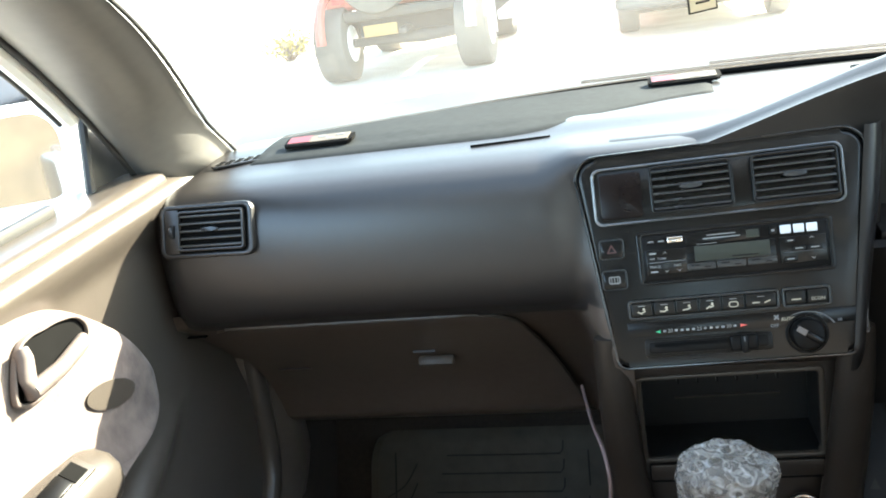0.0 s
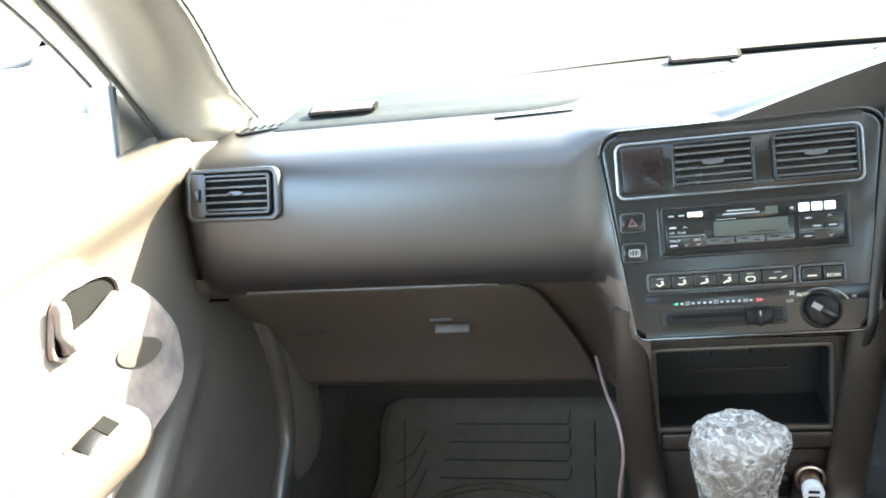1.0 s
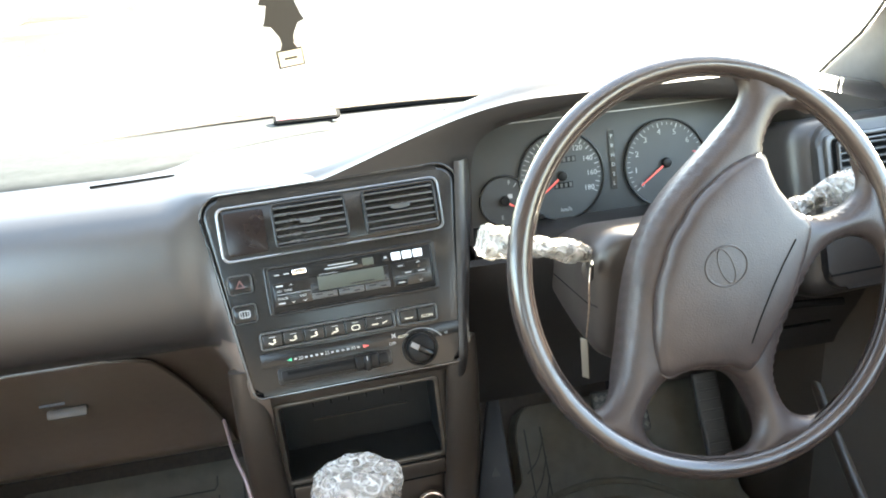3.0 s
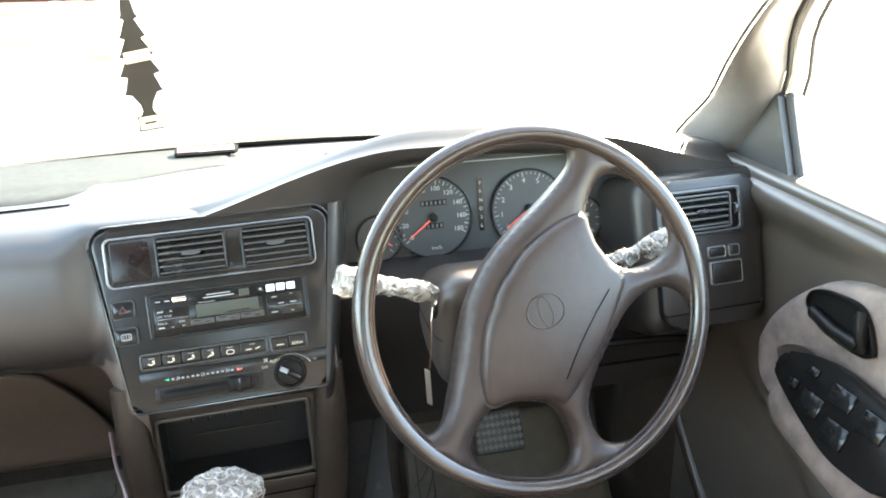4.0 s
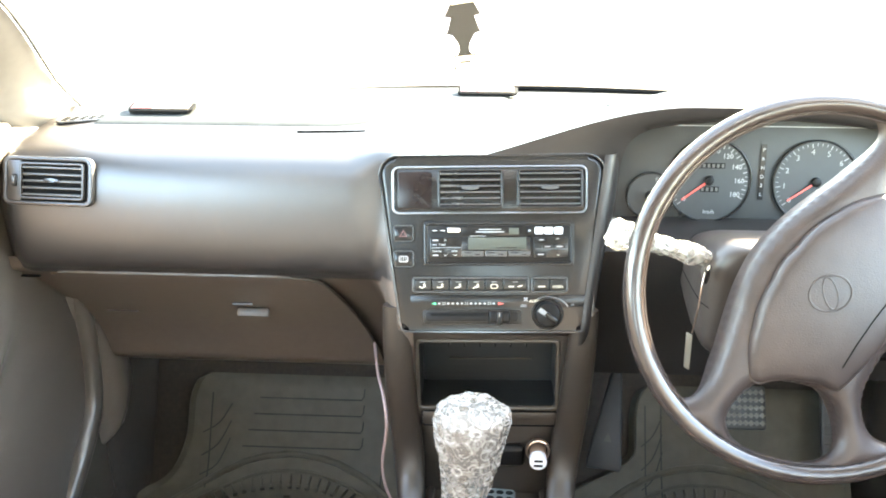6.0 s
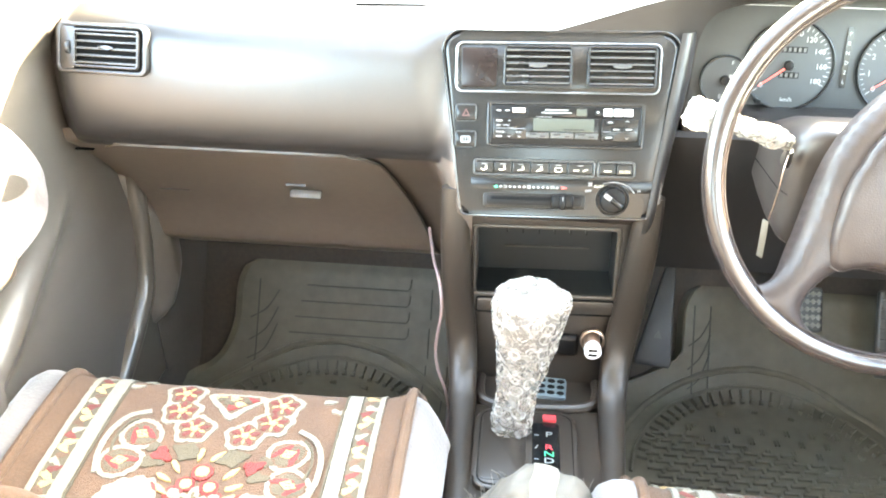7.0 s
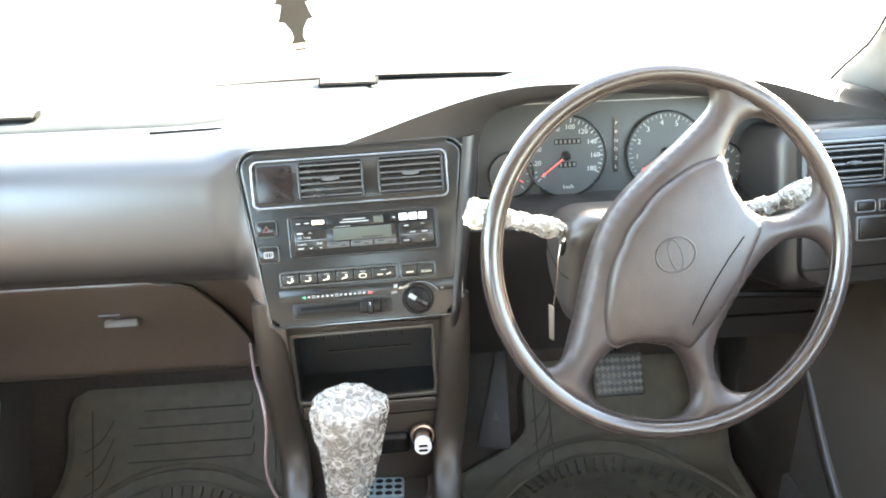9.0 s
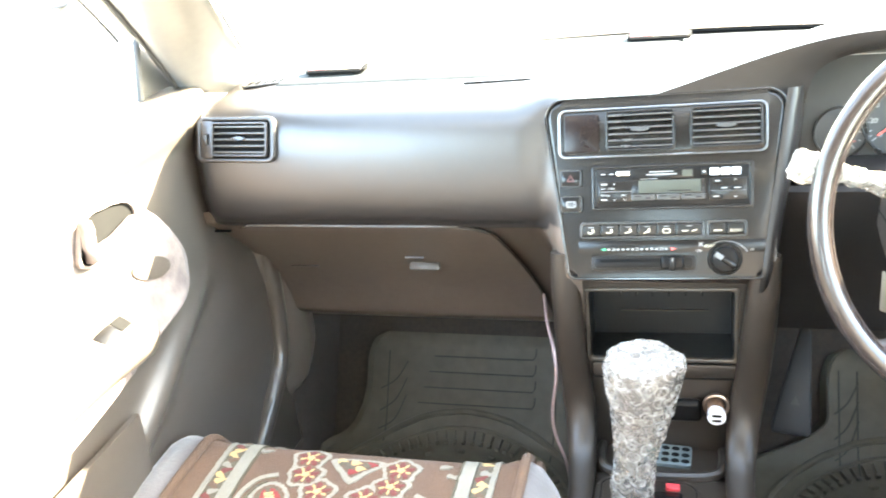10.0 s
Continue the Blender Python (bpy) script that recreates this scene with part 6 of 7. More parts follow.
def floor_mat(cx, sgn, label):
    m = thing("floor_mat", label, "floor mat", (cx, 0.95, 0.23), "floor mats")
    def body(u, v):
        y = mixv(0.42, 1.326, v)
        narrow = smooth01((y - 1.14) / 0.13)
        a, b = (mixv(0.293, 0.214, narrow), mixv(0.262, 0.250, narrow)) if sgn < 0 else (mixv(0.275, 0.140, smooth01((y - 1.20) / 0.06)), 0.275)
        r = smooth01((1.305 - y) / 0.02) * 0.02
        corner = 0.036 * (1 - math.sqrt(max(0.0, 1 - max(0.0, (y - 1.291) / 0.035) ** 2)))
        a, b = a - corner, b - corner
        xo = cx + mixv(-a, b, u)
        rim = 0.012 if (u < 0.03 or u > 0.97) else 0.0
        return mat_pt(xo, y, (0.006 + rim) if 0.0 < u < 1.0 and v < 1.0 else -0.003)
    part("sheet", sheet(body, 60, 130), M_RUBBER, m, smooth=40)
    cy, R = 0.971, 0.272
    ring = [(cx + R * math.cos(a), along(cy, 1.09 * R * math.sin(a))) for a in (radians(8 + 164 * k / 50) for k in range(51))]
    part("ring", tube([mat_pt(x, y, 0.0045) for x, y in ring], 0.007, 8), M_RUBBER, m)
    ring2 = [(cx + (R - 0.03) * math.cos(a), along(cy, 1.09 * (R - 0.03) * math.sin(a))) for a in (radians(6 + 168 * k / 50) for k in range(51))]
    part("ring", tube([mat_pt(x, y, 0.0052) for x, y in ring2], 0.004, 8), M_RUBBER, m)
    bm = bmesh.new()
    def lug(x, y, w, d, a, h=0.008):
        nonlocal bm
        t = mat_pt(x, y, 0.006 + h / 2)
        b = box(w, d, h, at(t.x, t.y, t.z, math.degrees(math.atan((mat_z(y + 0.01) - mat_z(y - 0.01)) / 0.02)), 0, a), 0.001, 1)
        bm = join(bm, b)
    for k in range(33):
        a = 14 + 152 * k / 32
        c, s = math.cos(radians(a)), math.sin(radians(a))
        lug(cx + (R - 0.046) * c, along(cy, 1.09 * (R - 0.046) * s), 0.004, 0.018, a - 90)
        lug(cx + (R - 0.062) * c, along(cy, 1.09 * (R - 0.062) * s), 0.008, 0.007, a - 90)
    for k in range(7):
        a = 30 + 120 * k / 6
        lug(cx + (R - 0.088) * math.cos(radians(a)), along(cy, 1.09 * (R - 0.088) * math.sin(radians(a))), 0.012, 0.007, a - 90)
    for r_ in range(3):
        for k in range(7):
            lug(cx - 0.13 + 0.043 * k + 0.02 * (r_ % 2), cy + 0.095 + 0.026 * r_, 0.003, 0.014, 0, 0.006)
            lug(cx - 0.124 + 0.043 * k + 0.02 * (r_ % 2), cy + 0.095 + 0.026 * r_, 0.003, 0.014, 0, 0.006)
    part("studs", bm, M_RUBBER, m)["kind"] = "stuff"
    bm = bmesh.new()
    for i in range(15):
        for j in range(26):
            x, y = cx - 0.215 + 0.031 * i + (0.0155 if j % 2 else 0), cy + 0.125 - 0.0175 * j
            if math.hypot(x - cx, (y - cy) * 0.55) < 0.215 and y > 0.47 and y < cy + 0.10 - 0.22 * (x - cx):
                lug(x, y, 0.025, 0.0065, 0, 0.006)
                lug(x + 0.0125, y - 0.008, 0.0055, 0.012, 0, 0.006)
    part("tread", bm, M_RUBBER, m)["kind"] = "stuff"
    # dark lines on the toe part: the shade held in its grooves, as colour
    for k in range(4 if sgn < 0 else 0):
        y = 1.250 + 0.017 * k
        part("groove", tube([mat_pt(cx - 0.10 + 0.01 * k, y, 0.0066), mat_pt(cx + 0.13, y, 0.0066), mat_pt(cx + 0.135, y + 0.004, 0.0066), mat_pt(cx + 0.136, y + 0.012, 0.0066)], 0.0013, 6), M_GROOVE, m)
    if sgn < 0:
        for x in (0.170, 0.212):
            for j in range(5):
                part("groove", tube([mat_pt(cx + x + 0.002 * j, 1.108 + 0.041 * j + 0.008 * k, 0.0066) for k in range(5)], 0.0013, 6), M_GROOVE, m)
    for x in ((-0.155,) if sgn < 0 else (-0.100, -0.070)):
        part("groove", tube([mat_pt(cx + x - (0.01 if x < 0 else 0), mixv(1.19, 1.305, k / 8), 0.0066) for k in range(9)], 0.0013, 6), M_GROOVE, m)
    for k in range(3):
        part("groove", tube(spline([mat_pt(cx - (0.180 if sgn < 0 else 0.118), 1.215 + 0.024 * k, 0.0066), mat_pt(cx - (0.148 if sgn < 0 else 0.096), 1.230 + 0.022 * k, 0.0066), mat_pt(cx - (0.125 if sgn < 0 else 0.078), 1.258 + 0.018 * k, 0.0066)], 8), 0.0012, 6), M_GROOVE, m)
    return m


floor_mat(-0.385, -1, "black moulded rubber mat in the passenger footwell")
floor_mat(0.405, 1, "black moulded rubber mat under the pedals, dusty")


# ---------------- kick panels ----------------
for s in (-1, 1):
    xk = -0.668 if s < 0 else 0.712
    def kick(u, v, s=s, xk=xk):
        z = mixv(0.225, 0.80, v)
        y = mixv(1.045, 1.42, u)
        bulge = 0.030 * math.exp(-((y - 1.178) / 0.045) ** 2) * smooth01((z - 0.30) / 0.12) + 0.020 * math.exp(-((y - 1.30) / 0.08) ** 2) * smooth01((0.56 - z) / 0.2)
        return Vector((xk - s * (bulge + 0.012 * math.sin(3 * u) - 0.020 * (1 - smooth01((y - 1.05) / 0.06))), y, z))
    def small_kick(u, v):
        """Padded cover at the foot of the pillar, its lower rear corner cut away."""
        z = mixv(0.395, 0.74, v)
        y = mixv(1.070, mixv(1.105, 1.225, smooth01((z - 0.40) / 0.09)), u)
        return Vector((-0.684 + 0.040 * max(0.0, math.sin(math.pi * u)) ** 0.6 * smooth01((z - 0.393) / 0.05), y, z))
    # Light put into colour: left panel paled, right one darkened as the unlit side.
    single("kick_panel_left" if s < 0 else "kick_panel_right", sheet(small_kick if s < 0 else kick, 24, 24, 0.01), M_KICK if s < 0 else M_LOWER, "plastic kick panel toned to the light in its footwell", "panel", "structure", smooth=60)
    rise = [(xk + s * 0.014, 1.085, 0.530)] if s > 0 else [(-0.672, 1.098, 0.78), (-0.668, 1.090, 0.635), (-0.667, 1.066, 0.515), (-0.666, 1.000, 0.455)]
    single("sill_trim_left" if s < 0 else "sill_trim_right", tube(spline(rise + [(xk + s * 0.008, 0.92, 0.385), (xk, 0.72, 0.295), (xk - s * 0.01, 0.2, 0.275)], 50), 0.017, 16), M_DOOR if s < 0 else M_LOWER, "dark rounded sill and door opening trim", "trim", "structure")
single("footwell_side", sheet(lambda u, v: Vector((-0.674 - 0.006 * math.sin(3 * v), mixv(1.088, 1.46, u), mixv(0.19, 0.80, v))), 10, 10, 0.01), M_CARPET, "dark carpeted side of the passenger footwell", "wall", "structure")


# ---------------- front doors ----------------
def front_door(s):
    xd = -0.690 if s < 0 else 0.735
    dz = 0.0 if s < 0 else -0.012
    di = 0.0 if s < 0 else -0.042
    inn = -s  # towards the cabin
    d = thing("front_door", "front door with grey-brown velour insert" + (", sunlit" if s < 0 else " and window switches"), "door", (xd, 0.4, 0.3), "front doors")

    def skin(u, v):
        y, z = mixv(-0.27, 1.088, u), mixv(0.30, 1.0, v)
        bul = 0.010 + 0.022 * smooth01((z - 0.93) / 0.05) * (1 - smooth01((z - 0.985) / 0.02)) + 0.018 * smooth01((0.72 - z) / 0.10) * (0.5 + 0.5 * smooth01((0.98 - y) / 0.25)) + 0.014 * math.exp(-((z - 0.647 - 0.42 * (y - 0.70)) / 0.02) ** 2) * smooth01((0.95 - y) / 0.1)
        return Vector((xd + inn * bul, y, z + dz + 0.006 * (y < 0)))
    part("skin", sheet(skin, 80, 90, 0.012), M_DOOR, d, smooth=60)
    part("outer_panel", box(0.02, 1.33, 0.72, at(xd - inn * 0.06, 0.395, 0.645 + dz)), M_PAINT, d)
    part("sill_top", box(0.085, 1.30, 0.030, at(xd - inn * 0.022, 0.37, 0.996 + dz), 0.0145, 6), M_DOOR, d, smooth=80)
    part("window_seal", box(0.012, 1.16, 0.016, at(xd - inn * 0.028, 0.27, (1.016 if s < 0 else 1.004) + dz), 0.004), M_SEAL, d)
    # insert: rounded cloth field
    half = [(-0.25, 0.972), (0.40, 0.972), (0.60, 0.970), (0.66, 0.966), (0.705, 0.958), (0.757, 0.937), (0.824, 0.880), (0.858, 0.825), (0.860, 0.795), (0.842, 0.772), (0.805, 0.758), (0.73, 0.748), (0.55, 0.72), (0.20, 0.70), (-0.25, 0.70)]
    outline = [(p.x, p.y) for p in spline([(y, z, 0) for y, z in half], 60)]
    bm = bmesh.new()
    rings = []
    cy, cz = 0.45, 0.83
    for shrink, off in ((1.0, 0.008), (0.997, 0.022), (0.985, 0.030), (0.95, 0.034), (0.80, 0.034)):
        rings.append([Vector((xd + inn * (off + 0.018 * smooth01((0.80 - mixv(cz, z, shrink)) / 0.06)), mixv(cy, y, shrink), mixv(cz, z, shrink) + di)) for y, z in outline])
    bm = loft(rings, caps=False)
    bm.faces.new([v for v in bm.verts][-len(outline):])
    part("insert", bm, M_DOORCLOTH, d, smooth=50)
    xs = xd + inn * 0.036
    # inner handle: dark cup with a lever
    F = (lambda y, z, w=0.0: Matrix.Translation((xs + inn * w, y, z + di)) @ (pose(0, 0, 0, 90, 0, 90) if inn > 0 else pose(0, 0, 0, 90, 0, -90)))
    k = 1 if inn > 0 else -1
    outl = [(k * (y - 0.702), z - 0.915) for y, z in ((0.761, 0.911), (0.750, 0.934), (0.705, 0.945), (0.664, 0.943), (0.640, 0.905), (0.645, 0.892), (0.668, 0.887), (0.729, 0.890))]
    outl = [(p.x, p.y) for p in spline([(a, b, 0) for a, b in outl], 40, closed=True)]
    if k > 0:
        outl = outl[::-1]
    hm = M_LEVER if s < 0 else M_BLACK
    hd = part("handle_bezel", frame_ring(outl, [(a * 0.93, b * 0.91) for a, b in outl], 0.006, F(0.702, 0.915), 0.0012), hm, d)
    part("handle_cup", prism([(a * 0.94, b * 0.92) for a, b in outl], 0.001, F(0.702, 0.915, 0.0005)), M_VOID, hd)
    V = lambda p, w=0.010: Vector((xs + inn * w, p[0], p[1] + di))
    part("handle_lever", join(tube([V((0.655, 0.902)), V((0.700, 0.902)), V((0.738, 0.909)), V((0.747, 0.911), 0.006)], lambda t: 0.0082 - 0.003 * max(0, t - 0.8) / 0.2, 12), tube([V((0.656, 0.897)), V((0.656, 0.915)), V((0.661, 0.934)), V((0.663, 0.940), 0.006)], lambda t: 0.0080, 12)), hm, hd, smooth=80)
    # Flat darker oval on the cloth, painted as the shade of the grip hollow.
    part("grip_shade", prism(oval(0.042, 0.015, 32), 0.0008, F(0.768, 0.832, 0.0) @ pose(0, 0, 0, 0, 0, (-20 if k > 0 else 20)), 0), M_DOOR, d)
    # armrest with switches
    arm_line = [(xs + inn * 0.004, 0.775, 0.775 + di), (xs + inn * 0.012, 0.70, 0.762 + di), (xs + inn * 0.016, 0.55, 0.745 + di), (xs + inn * 0.016, 0.10, 0.735 + di)] if s > 0 else [(xs + 0.004, 0.700, 0.772), (xs + 0.010, 0.670, 0.782), (xs + 0.014, 0.55, 0.792), (xs + 0.014, 0.10, 0.795)]
    arm = part("armrest", tube(spline(arm_line, 24), lambda t: (0.022 if s > 0 else 0.010) + (0.012 if s > 0 else 0.024) * min(1, t * 5) ** 0.6, 14), M_DOORCLOTH if s > 0 else M_DOOR, d, smooth=80)
    if s < 0:
        sw = part("switch_plate", box(0.026, 0.070, 0.006, at(xs + inn * 0.027, 0.632, 0.8165, 0, 32, 0), 0.002), M_DOOR, d)
        part("switch", box(0.018, 0.030, 0.009, at(xs + inn * 0.0275, 0.620, 0.8180, 5, 32, 0), 0.002), M_BLACK, sw)
        part("switch_hollow", box(0.018, 0.020, 0.001, at(xs + inn * 0.0290, 0.648, 0.8196, 0, 32, 0)), M_VOID, sw)
    else:
        tilt = Matrix(((0, 0.447, -0.894), (-1, 0, 0), (0, 0.894, 0.447))).to_4x4()
        on = lambda y, z, w=0.0: Matrix.Translation((0.664 + (z - 0.785) * 0.5, y, z)) @ tilt @ Matrix.Translation((0, 0, w))
        inv = on(0.66, 0.785).inverted()
        ol = [inv @ Vector((0.664 + (z - 0.785) * 0.5, y, z)) for y, z in ((0.762, 0.784), (0.757, 0.803), (0.742, 0.812), (0.690, 0.825), (0.620, 0.822), (0.540, 0.812), (0.520, 0.780), (0.540, 0.748), (0.590, 0.741), (0.640, 0.744), (0.722, 0.766))]
        ol = [(p.x, p.y) for p in spline([(p.x, p.y, 0) for p in ol], 60, closed=True)]
        sw = part("switch_plate", prism(ol[::-1], 0.034, on(0.66, 0.785, -0.032), 0.004), M_BLACK, d, "black plate of window switches")
        for y, z, w, h in ((0.718, 0.783, 0.015, 0.013), (0.700, 0.806, 0.018, 0.012), (0.680, 0.776, 0.034, 0.026), (0.645, 0.801, 0.036, 0.024), (0.630, 0.766, 0.036, 0.028), (0.592, 0.796, 0.036, 0.028)):
            part("switch", box(w, h, 0.009, on(y, z, 0.003) @ pose(0, 0, 0, 0, 7, 0), 0.003), M_GLOSSBLACK, sw)
    # map pocket and its raised front edge
    part("pocket", sheet(lambda u, v: Vector((xd + inn * (0.034 + 0.030 * math.sin(math.pi * min(1, v * 1.2)) * smooth01((1 - u) / 0.12)), mixv(0.0, 0.66 - 0.12 * (1 - v) ** 2, u), mixv(0.33, 0.68, v) + dz)), 24, 16, 0.008), M_DOOR, d, smooth=60)
    # sail panel inside the mirror
    tri = [(0.928, 0.978), (0.962, 1.096), (0.985, 1.100), (1.092, 0.972)] if s < 0 else [(0.872, 1.000), (0.920, 1.108), (0.940, 1.120), (1.010, 1.005)]
    bm = loft([[Vector((xd + inn * o, y, z + dz)) for y, z in tri] for o in ((-0.042, -0.034) if s < 0 else (-0.008, 0.004))])
    part("sail_panel", bm, M_SAIL, d, smooth=20)
    part("sail_seal", tube([Vector((xd - inn * (0.034 if s < 0 else 0.012), y, z + dz)) for y, z in (((0.922, 0.975), (0.941, 1.04), (0.958, 1.10)) if s < 0 else ((0.868, 1.0), (0.893, 1.055), (0.917, 1.112)))], 0.006, 8), M_SEAL, d)
    return d


front_door(-1)
front_door(1)

# ---------------- mirrors and hanging card ----------------
mir = thing("door_mirror", "white-painted outside door mirror", "mirror", (-0.85, 0.99, 1.04))
MMx = pose(-0.890, 0.985, 1.046, 86, 0, 14)
shellp = rrect(0.210, 0.135, 0.045, 8)
part("housing", loft([[MMx @ Vector((x * k, y * k, w)) for x, y in shellp] for k, w in ((0.97, -0.015), (1.03, -0.02), (1.0, -0.05), (0.80, -0.085), (0.45, -0.10))]), M_PAINT, mir, smooth=70)
part("rim", frame_ring(rrect(0.214, 0.139, 0.046, 8), rrect(0.188, 0.114, 0.036, 8), 0.010, MMx @ at(0, 0, -0.002), 0.004), M_PAINT, mir)
part("glass", prism(rrect(0.186, 0.112, 0.035, 8), 0.003, MMx @ at(0, 0, -0.001) @ pose(0, 0, 0, 0, 6, 0)), M_MIRROR, mir, "mirror glass")
part("arm", box(0.10, 0.04, 0.05, at(-0.780, 1.050, 1.005), 0.015, 3), M_PAINT, mir)

rv = thing("rear_view_mirror", "dark-framed rear-view mirror under the roof", "mirror", (-0.03, 0.60, 1.28))
part("housing", box(0.235, 0.030, 0.062, at(-0.045, 0.600, 1.299, 6, 0, -8), 0.014, 4), M_BROWN, rv)
part("glass", box(0.220, 0.003, 0.050, at(-0.045, 0.585, 1.299, 6, 0, -8), 0.001), M_MIRROR, rv, "mirror glass")
part("stem", tube([(-0.03, 0.615, 1.31), (-0.02, 0.66, 1.345)], 0.008, 8), M_BLACK, rv)

fresh = thing("air_freshener", "black tree-shaped card air freshener on a string", "air freshener", (-0.05, 0.70, 1.28))
half = [(0.0035, 0.0)]
for k in range(5):
    y0 = 0.005 + 0.0155 * k
    wk = (0.006, 0.0095, 0.0125, 0.0150, 0.0145)[k]
    half += [(wk, y0 + 0.013), (wk + 0.0018, y0 + 0.0155), (wk * 0.72, y0 + 0.017)]
half += [(0.0055, 0.092), (0.0045, 0.098), (0.0090, 0.106)]
tree = [(x, -y) for x, y in half] + [(-x, -y) for x, y in reversed(half)]
FMx = pose(-0.050, 0.700, 1.268, 90, 0, 14) @ pose(0, 0, 0, 0, 0, 4)
part("tree", prism(tree[::-1], 0.0012, FMx), M_TREE, fresh)
part("label", box(0.0215, 0.0095, 0.0006, FMx @ at(0.0005, -0.052, 0.0014, 0, 0, 3)), M_CARDLABEL, fresh, "cream printed band")
part("frame", box(0.0205, 0.0135, 0.0012, FMx @ at(0, -0.1085, 0.0006)), M_TREE, fresh)
part("label", box(0.0180, 0.0110, 0.0006, FMx @ at(0, -0.1085, 0.0015)), M_CARDLABEL, fresh, "cream printed label")
part("print", box(0.0100, 0.0016, 0.0002, FMx @ at(0, -0.1085, 0.0019)), M_TREE, fresh)
part("string", tube([(-0.050, 0.700, 1.266), (-0.046, 0.66, 1.285), (-0.040, 0.62, 1.292)], 0.0006, 5), M_CARDLABEL, fresh)

# two small card holders on the dash top
for cx, cy, rz in ((-0.497, 1.110, 1), (-0.022, 1.238, 1)):
    c = thing("card_strip", "small grey wedge with a red and white printed top", "card", (cx, cy, 0.99), "cards on the dashboard")
    m = at(cx, cy, 1.0000, 0, 0, rz)
    part("base", loft([[m @ Vector((x * w, y, z)) for x, z in ((-0.046, -0.001), (0.046, -0.001), (0.048, h), (-0.046, h))] for y, h, w in ((-0.014, 0.0028, 0.90), (-0.008, 0.0042, 1.0), (0.012, 0.0070, 1.0))]), M_VOID, c)
    tm = m @ at(0, 0.001, 0.0060, 8, 0, 0)
    part("top", box(0.084, 0.022, 0.0012, tm), M_TAG, c)
    part("red_field", box(0.030, 0.021, 0.0006, tm @ at(-0.026, 0, 0.0008)), M_CARDRED, c)
    for k in range(3):
        part("print_bar", box(0.010, 0.004, 0.0004, tm @ at(0.004 + 0.013 * k, 0.004 * (-1) ** k, 0.0010)), M_STEEL, c)

# cowl and wiper outside the glass
single("cowl", sheet(lambda u, v: Vector((WX + 1.5 * (u - 0.5), 1.34 + 0.16 * v - 0.13 * (2 * u - 1) ** 2, 0.985 - 0.012 * (2 * u - 1) ** 2 + 0.006 * v)), 20, 4, 0.01), M_BLACK, "black cowl panel below the windscreen", "panel", "structure")
single("bonnet", sheet(lambda u, v: Vector((WX + 1.42 * (u - 0.5), 1.50 + 0.95 * v - 0.12 * (2 * u - 1) ** 2, 0.985 - 0.10 * v - 0.05 * (2 * u - 1) ** 2 - 0.10 * v * v)), 20, 12, 0.01), M_PAINT, "white car bonnet beyond the windscreen", "bonnet", "structure")
wip = thing("wiper", "black windscreen wiper at rest", "wiper", (0.2, 1.34, 1.0))
part("arm", tube([(0.02 + 0.11 * k, 1.330 - 0.004 * k * k, 1.003) for k in range(6)], 0.0035, 6), M_SEAL, wip)
part("blade", tube([(-0.16 + 0.10 * k, 1.318 - 0.003 * k * k + 0.006 * k, 1.000) for k in range(6)], 0.0030, 6), M_SEAL, wip)


# ---------------- outside ----------------
def tyre_wheel(parent, x, y, z, r, w, yaw, rimmat=M_PAINT):
    m = at(x, y, z, 0, 90, 0) if yaw == 0 else at(x, y, z, 90, 0, 0)
    t = part("wheel", cone(r, r, w, m, 36, 0.03), M_TYRE, parent)
    part("rim", cone(r * 0.58, r * 0.5, w + 0.02, m, 28, 0.01), rimmat, t)
    return t


JX, JY = -2.15, 8.30
jeep = thing("off_road_car", "small red off-road car with a rear spare wheel, seen from behind", "car", (JX, JY, 0))
part("tub", box(1.56, 2.5, 0.62, at(JX, JY + 1.22, 0.98), 0.06, 3), M_JEEP, jeep)
part("cabin", box(1.46, 1.7, 0.70, at(JX, JY + 0.95, 1.60), 0.10, 3), M_JEEP, jeep)
part("rear_window", box(1.05, 0.03, 0.42, at(JX, JY + 0.09, 1.66), 0.01), M_DARKGLASS, jeep)
part("bumper", box(1.30, 0.12, 0.10, at(JX, JY - 0.10, 0.62), 0.03), M_UNDERBODY, jeep)
part("axle", tube([(JX - 0.66, JY, 0.36), (JX - 0.1, JY, 0.35), (JX + 0.16, JY, 0.35), (JX + 0.66, JY, 0.36)], lambda t: 0.045 + 0.09 * math.exp(-((t - 0.55) / 0.10) ** 2), 12), M_UNDERBODY, jeep)
part("underbody", box(1.02, 2.2, 0.34, at(JX, JY + 1.2, 0.55), 0.05), M_UNDERBODY, jeep)
part("tow_bar", box(0.08, 0.30, 0.06, at(JX + 0.05, JY - 0.15, 0.45), 0.02), M_UNDERBODY, jeep)
for x in (-0.70, 0.70):
    for y in (0.0, 2.05):
        w = tyre_wheel(jeep, JX + x, JY + y, 0.36, 0.36, 0.30, 0)
    part("wheel_arch", tube([(JX + x * 1.04, JY + 0.44 * math.cos(a), 0.42 + 0.42 * math.sin(a)) for a in (math.pi * k / 14 for k in range(15))], 0.05, 8), M_PAINT if x > 0 else M_JEEP, jeep)
    part("tail_lamp", box(0.13, 0.03, 0.18, at(JX + x * 0.88, JY - 0.05, 0.84), 0.01), M_RED, jeep)
    part("mud_flap", box(0.26, 0.02, 0.34, at(JX + x * 1.02, JY + 0.46, 0.40)), M_PAINT if x > 0 else M_UNDERBODY, jeep)
spare = tyre_wheel(jeep, JX - 0.18, JY - 0.16, 0.98, 0.35, 0.22, 1)
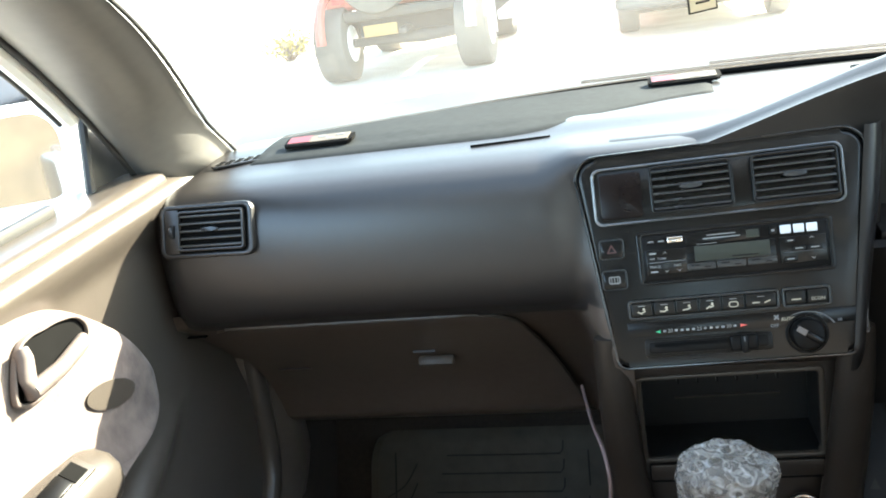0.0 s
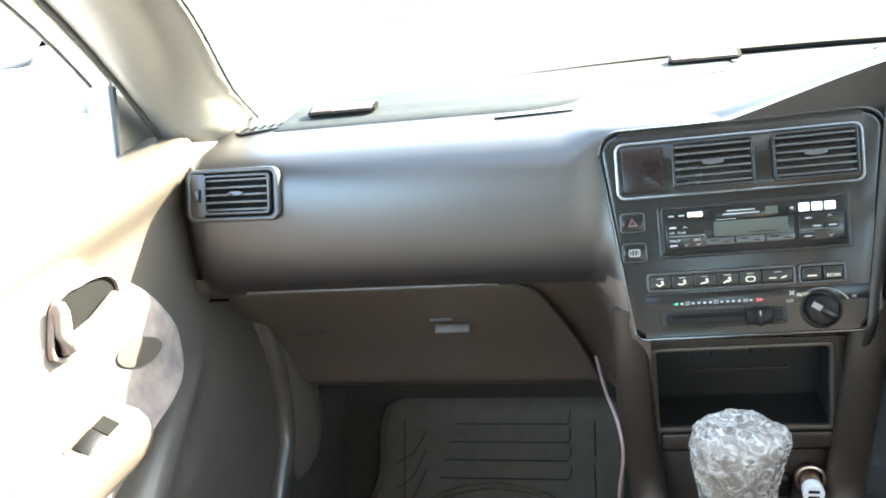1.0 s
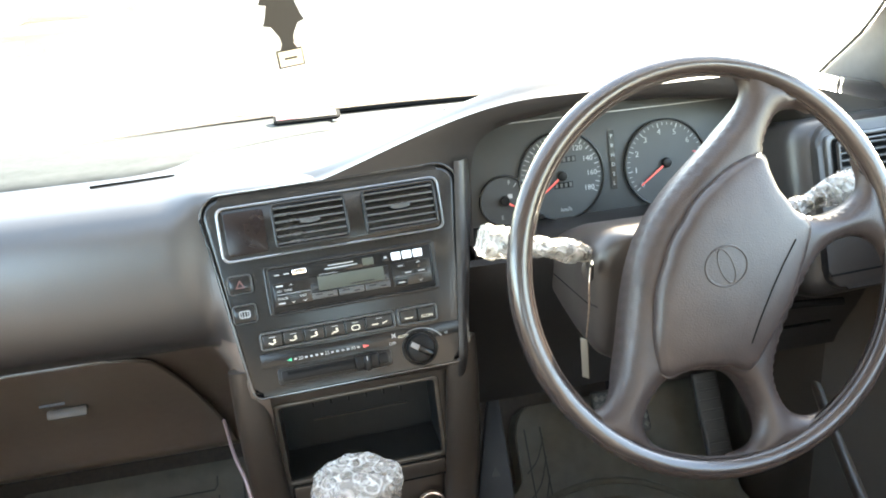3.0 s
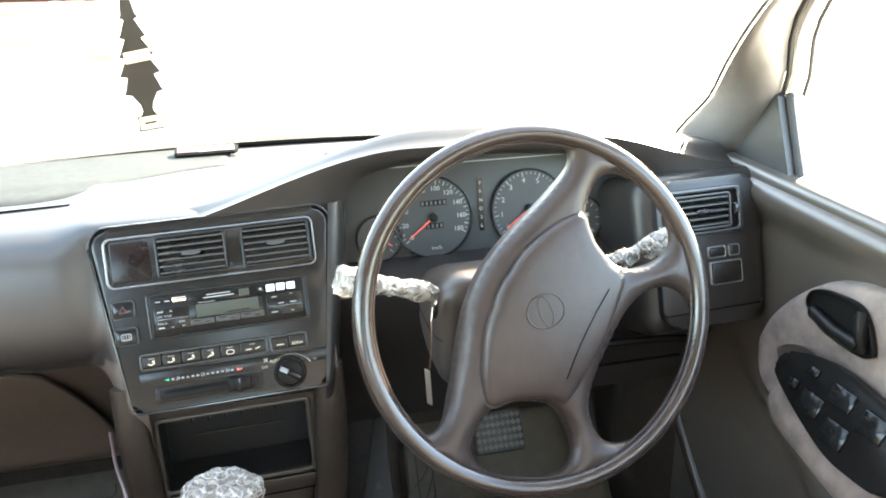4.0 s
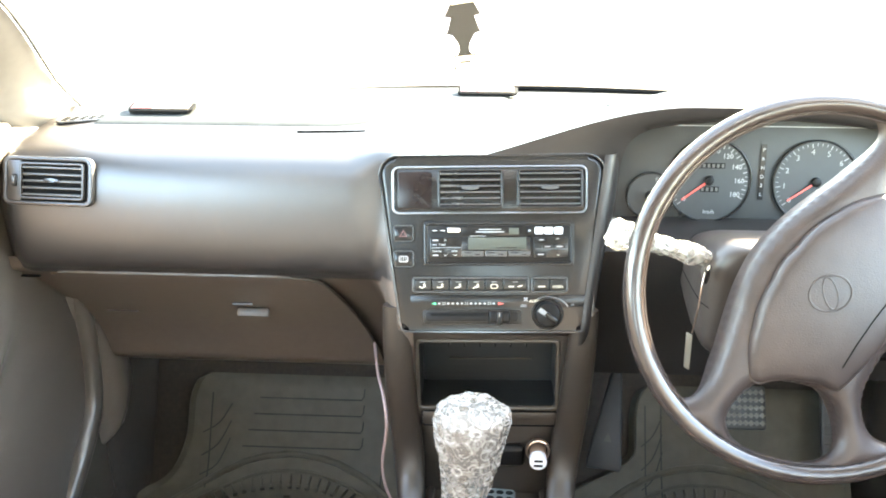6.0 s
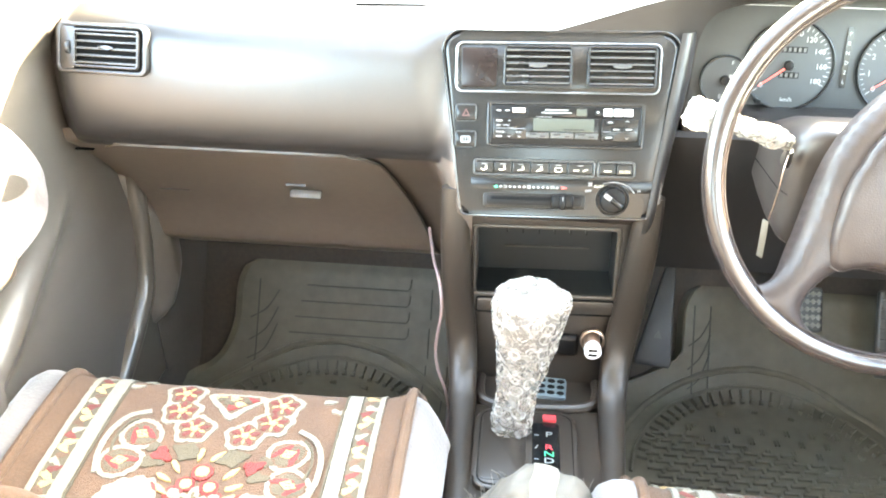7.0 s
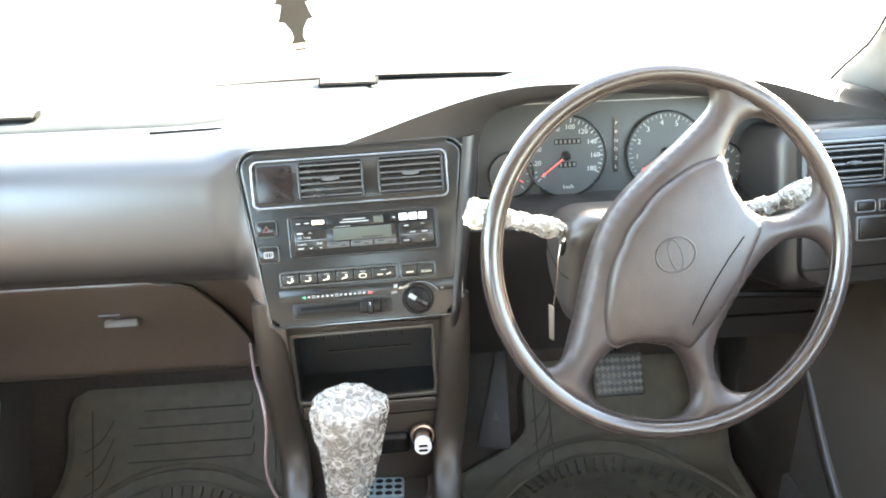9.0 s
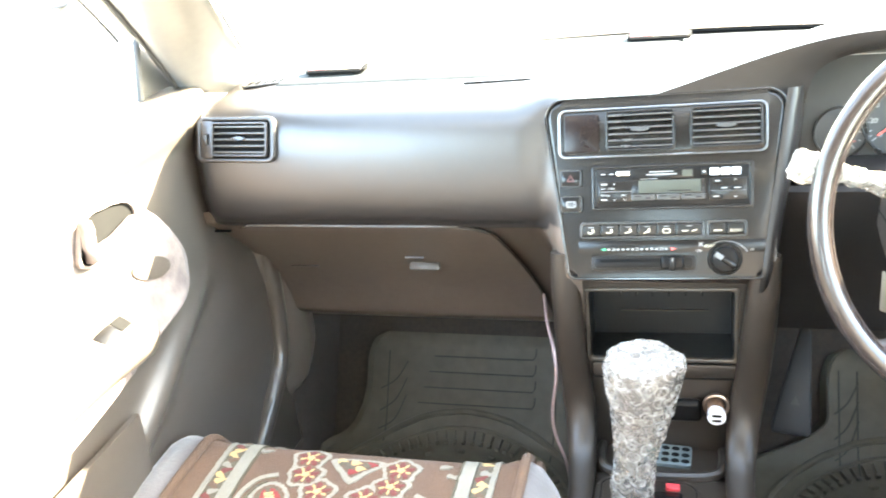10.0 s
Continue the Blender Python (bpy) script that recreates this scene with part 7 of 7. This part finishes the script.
for k in range(5):
    part("rim_slot", box(0.05, 0.02, 0.10, at(JX - 0.18, JY - 0.284, 0.98, 0, 72 * k, 0) @ at(0, 0, 0.12), 0.01), M_UNDERBODY, spare)
part("plate", box(0.34, 0.02, 0.11, at(JX - 0.20, JY - 0.17, 0.47), 0.005), M_GOLD, jeep)
part("side_step", box(0.16, 0.90, 0.10, at(JX + 0.92, JY + 1.05, 0.38), 0.02), M_PAINT, jeep)

van = thing("parked_car", "dark grey parked car beyond the windscreen", "car", (0.72, 8.5, 0))
part("body", box(1.72, 4.0, 0.58, at(0.72, 10.5, 0.68), 0.12, 3), M_GREYCAR, van)
part("cabin", box(1.52, 2.0, 0.58, at(0.72, 10.4, 1.25), 0.20, 4), M_GREYCAR, van)
part("rear_window", box(1.22, 0.04, 0.38, at(0.72, 9.39, 1.30), 0.02), M_DARKGLASS, van)
part("bumper", box(1.70, 0.18, 0.26, at(0.72, 8.50, 0.42), 0.07, 3), M_GREYCAR, van)
part("underbody", box(1.40, 3.2, 0.20, at(0.72, 10.5, 0.30), 0.04), M_UNDERBODY, van)
part("plate", box(0.46, 0.02, 0.11, at(0.72, 8.40, 0.62), 0.005), M_CREAM, van)
for x in (-0.72, 0.72):
    for y in (9.2, 11.8):
        tyre_wheel(van, 0.72 + x, y, 0.31, 0.31, 0.20, 0, M_STEEL)
    part("tail_lamp", box(0.26, 0.04, 0.15, at(0.72 + x * 0.92, 8.52, 0.82), 0.02), M_RED, van)


def dry_bush(x, y, r, seed):
    """A low dry bush: thin stems with many small leaf blades."""
    rnd = random.Random(seed)
    b = thing("bush", "low dry yellow-green bush on the sand", "bush", (x, y, 0), "bushes")
    stems, leaves = bmesh.new(), bmesh.new()
    for k in range(26):
        a, lean = rnd.uniform(0, 6.28), rnd.uniform(0.2, 0.9)
        tip = Vector((x + r * lean * math.cos(a), y + r * lean * math.sin(a), r * rnd.uniform(0.35, 0.75)))
        base = Vector((x + 0.1 * r * math.cos(a), y + 0.1 * r * math.sin(a), 0))
        stems = join(stems, tube([base, base.lerp(tip, 0.5) + Vector((0, 0, 0.06)), tip], lambda t: 0.012 * (1 - 0.7 * t), 5))
        for m in range(16):
            p = base.lerp(tip, rnd.uniform(0.4, 1.05))
            d = Vector((rnd.gauss(0, 1), rnd.gauss(0, 1), rnd.gauss(0.4, 0.7))).normalized() * rnd.uniform(0.05, 0.11)
            w = d.cross(Vector((rnd.gauss(0, 1), rnd.gauss(0, 1), 1))).normalized() * 0.02
            leaves.faces.new([leaves.verts.new(q) for q in (p, p + d * 0.5 + w, p + d, p + d * 0.5 - w)])
    part("stems", stems, M_LEVER, b)
    part("leaves", leaves, M_DRYLEAF, b, smooth=0)["kind"] = "stuff"


dry_bush(-4.35, 10.7, 0.42, 2)
dry_bush(-3.75, 11.2, 0.36, 5)
dry_bush(-1.0, 15.0, 0.55, 8)
single("boundary_wall", box(30, 0.25, 2.4, at(-9, -9.0, 1.2)), M_BRICK, "ochre masonry wall seen in the door mirror", "wall", "structure")
side_car = thing("van", "dark blue van parked beside the car", "car", (-5.6, 5.4, 0))
part("body", box(1.7, 3.6, 1.35, at(-6.3, 6.1, 1.05), 0.15, 3), M_NAVY, side_car)
part("windows", box(1.72, 2.4, 0.45, at(-6.3, 6.4, 1.42), 0.03), M_DARKGLASS, side_car)
for y in (5.1, 7.3):
    tyre_wheel(side_car, -5.55, y, 0.32, 0.32, 0.2, 0, M_STEEL)
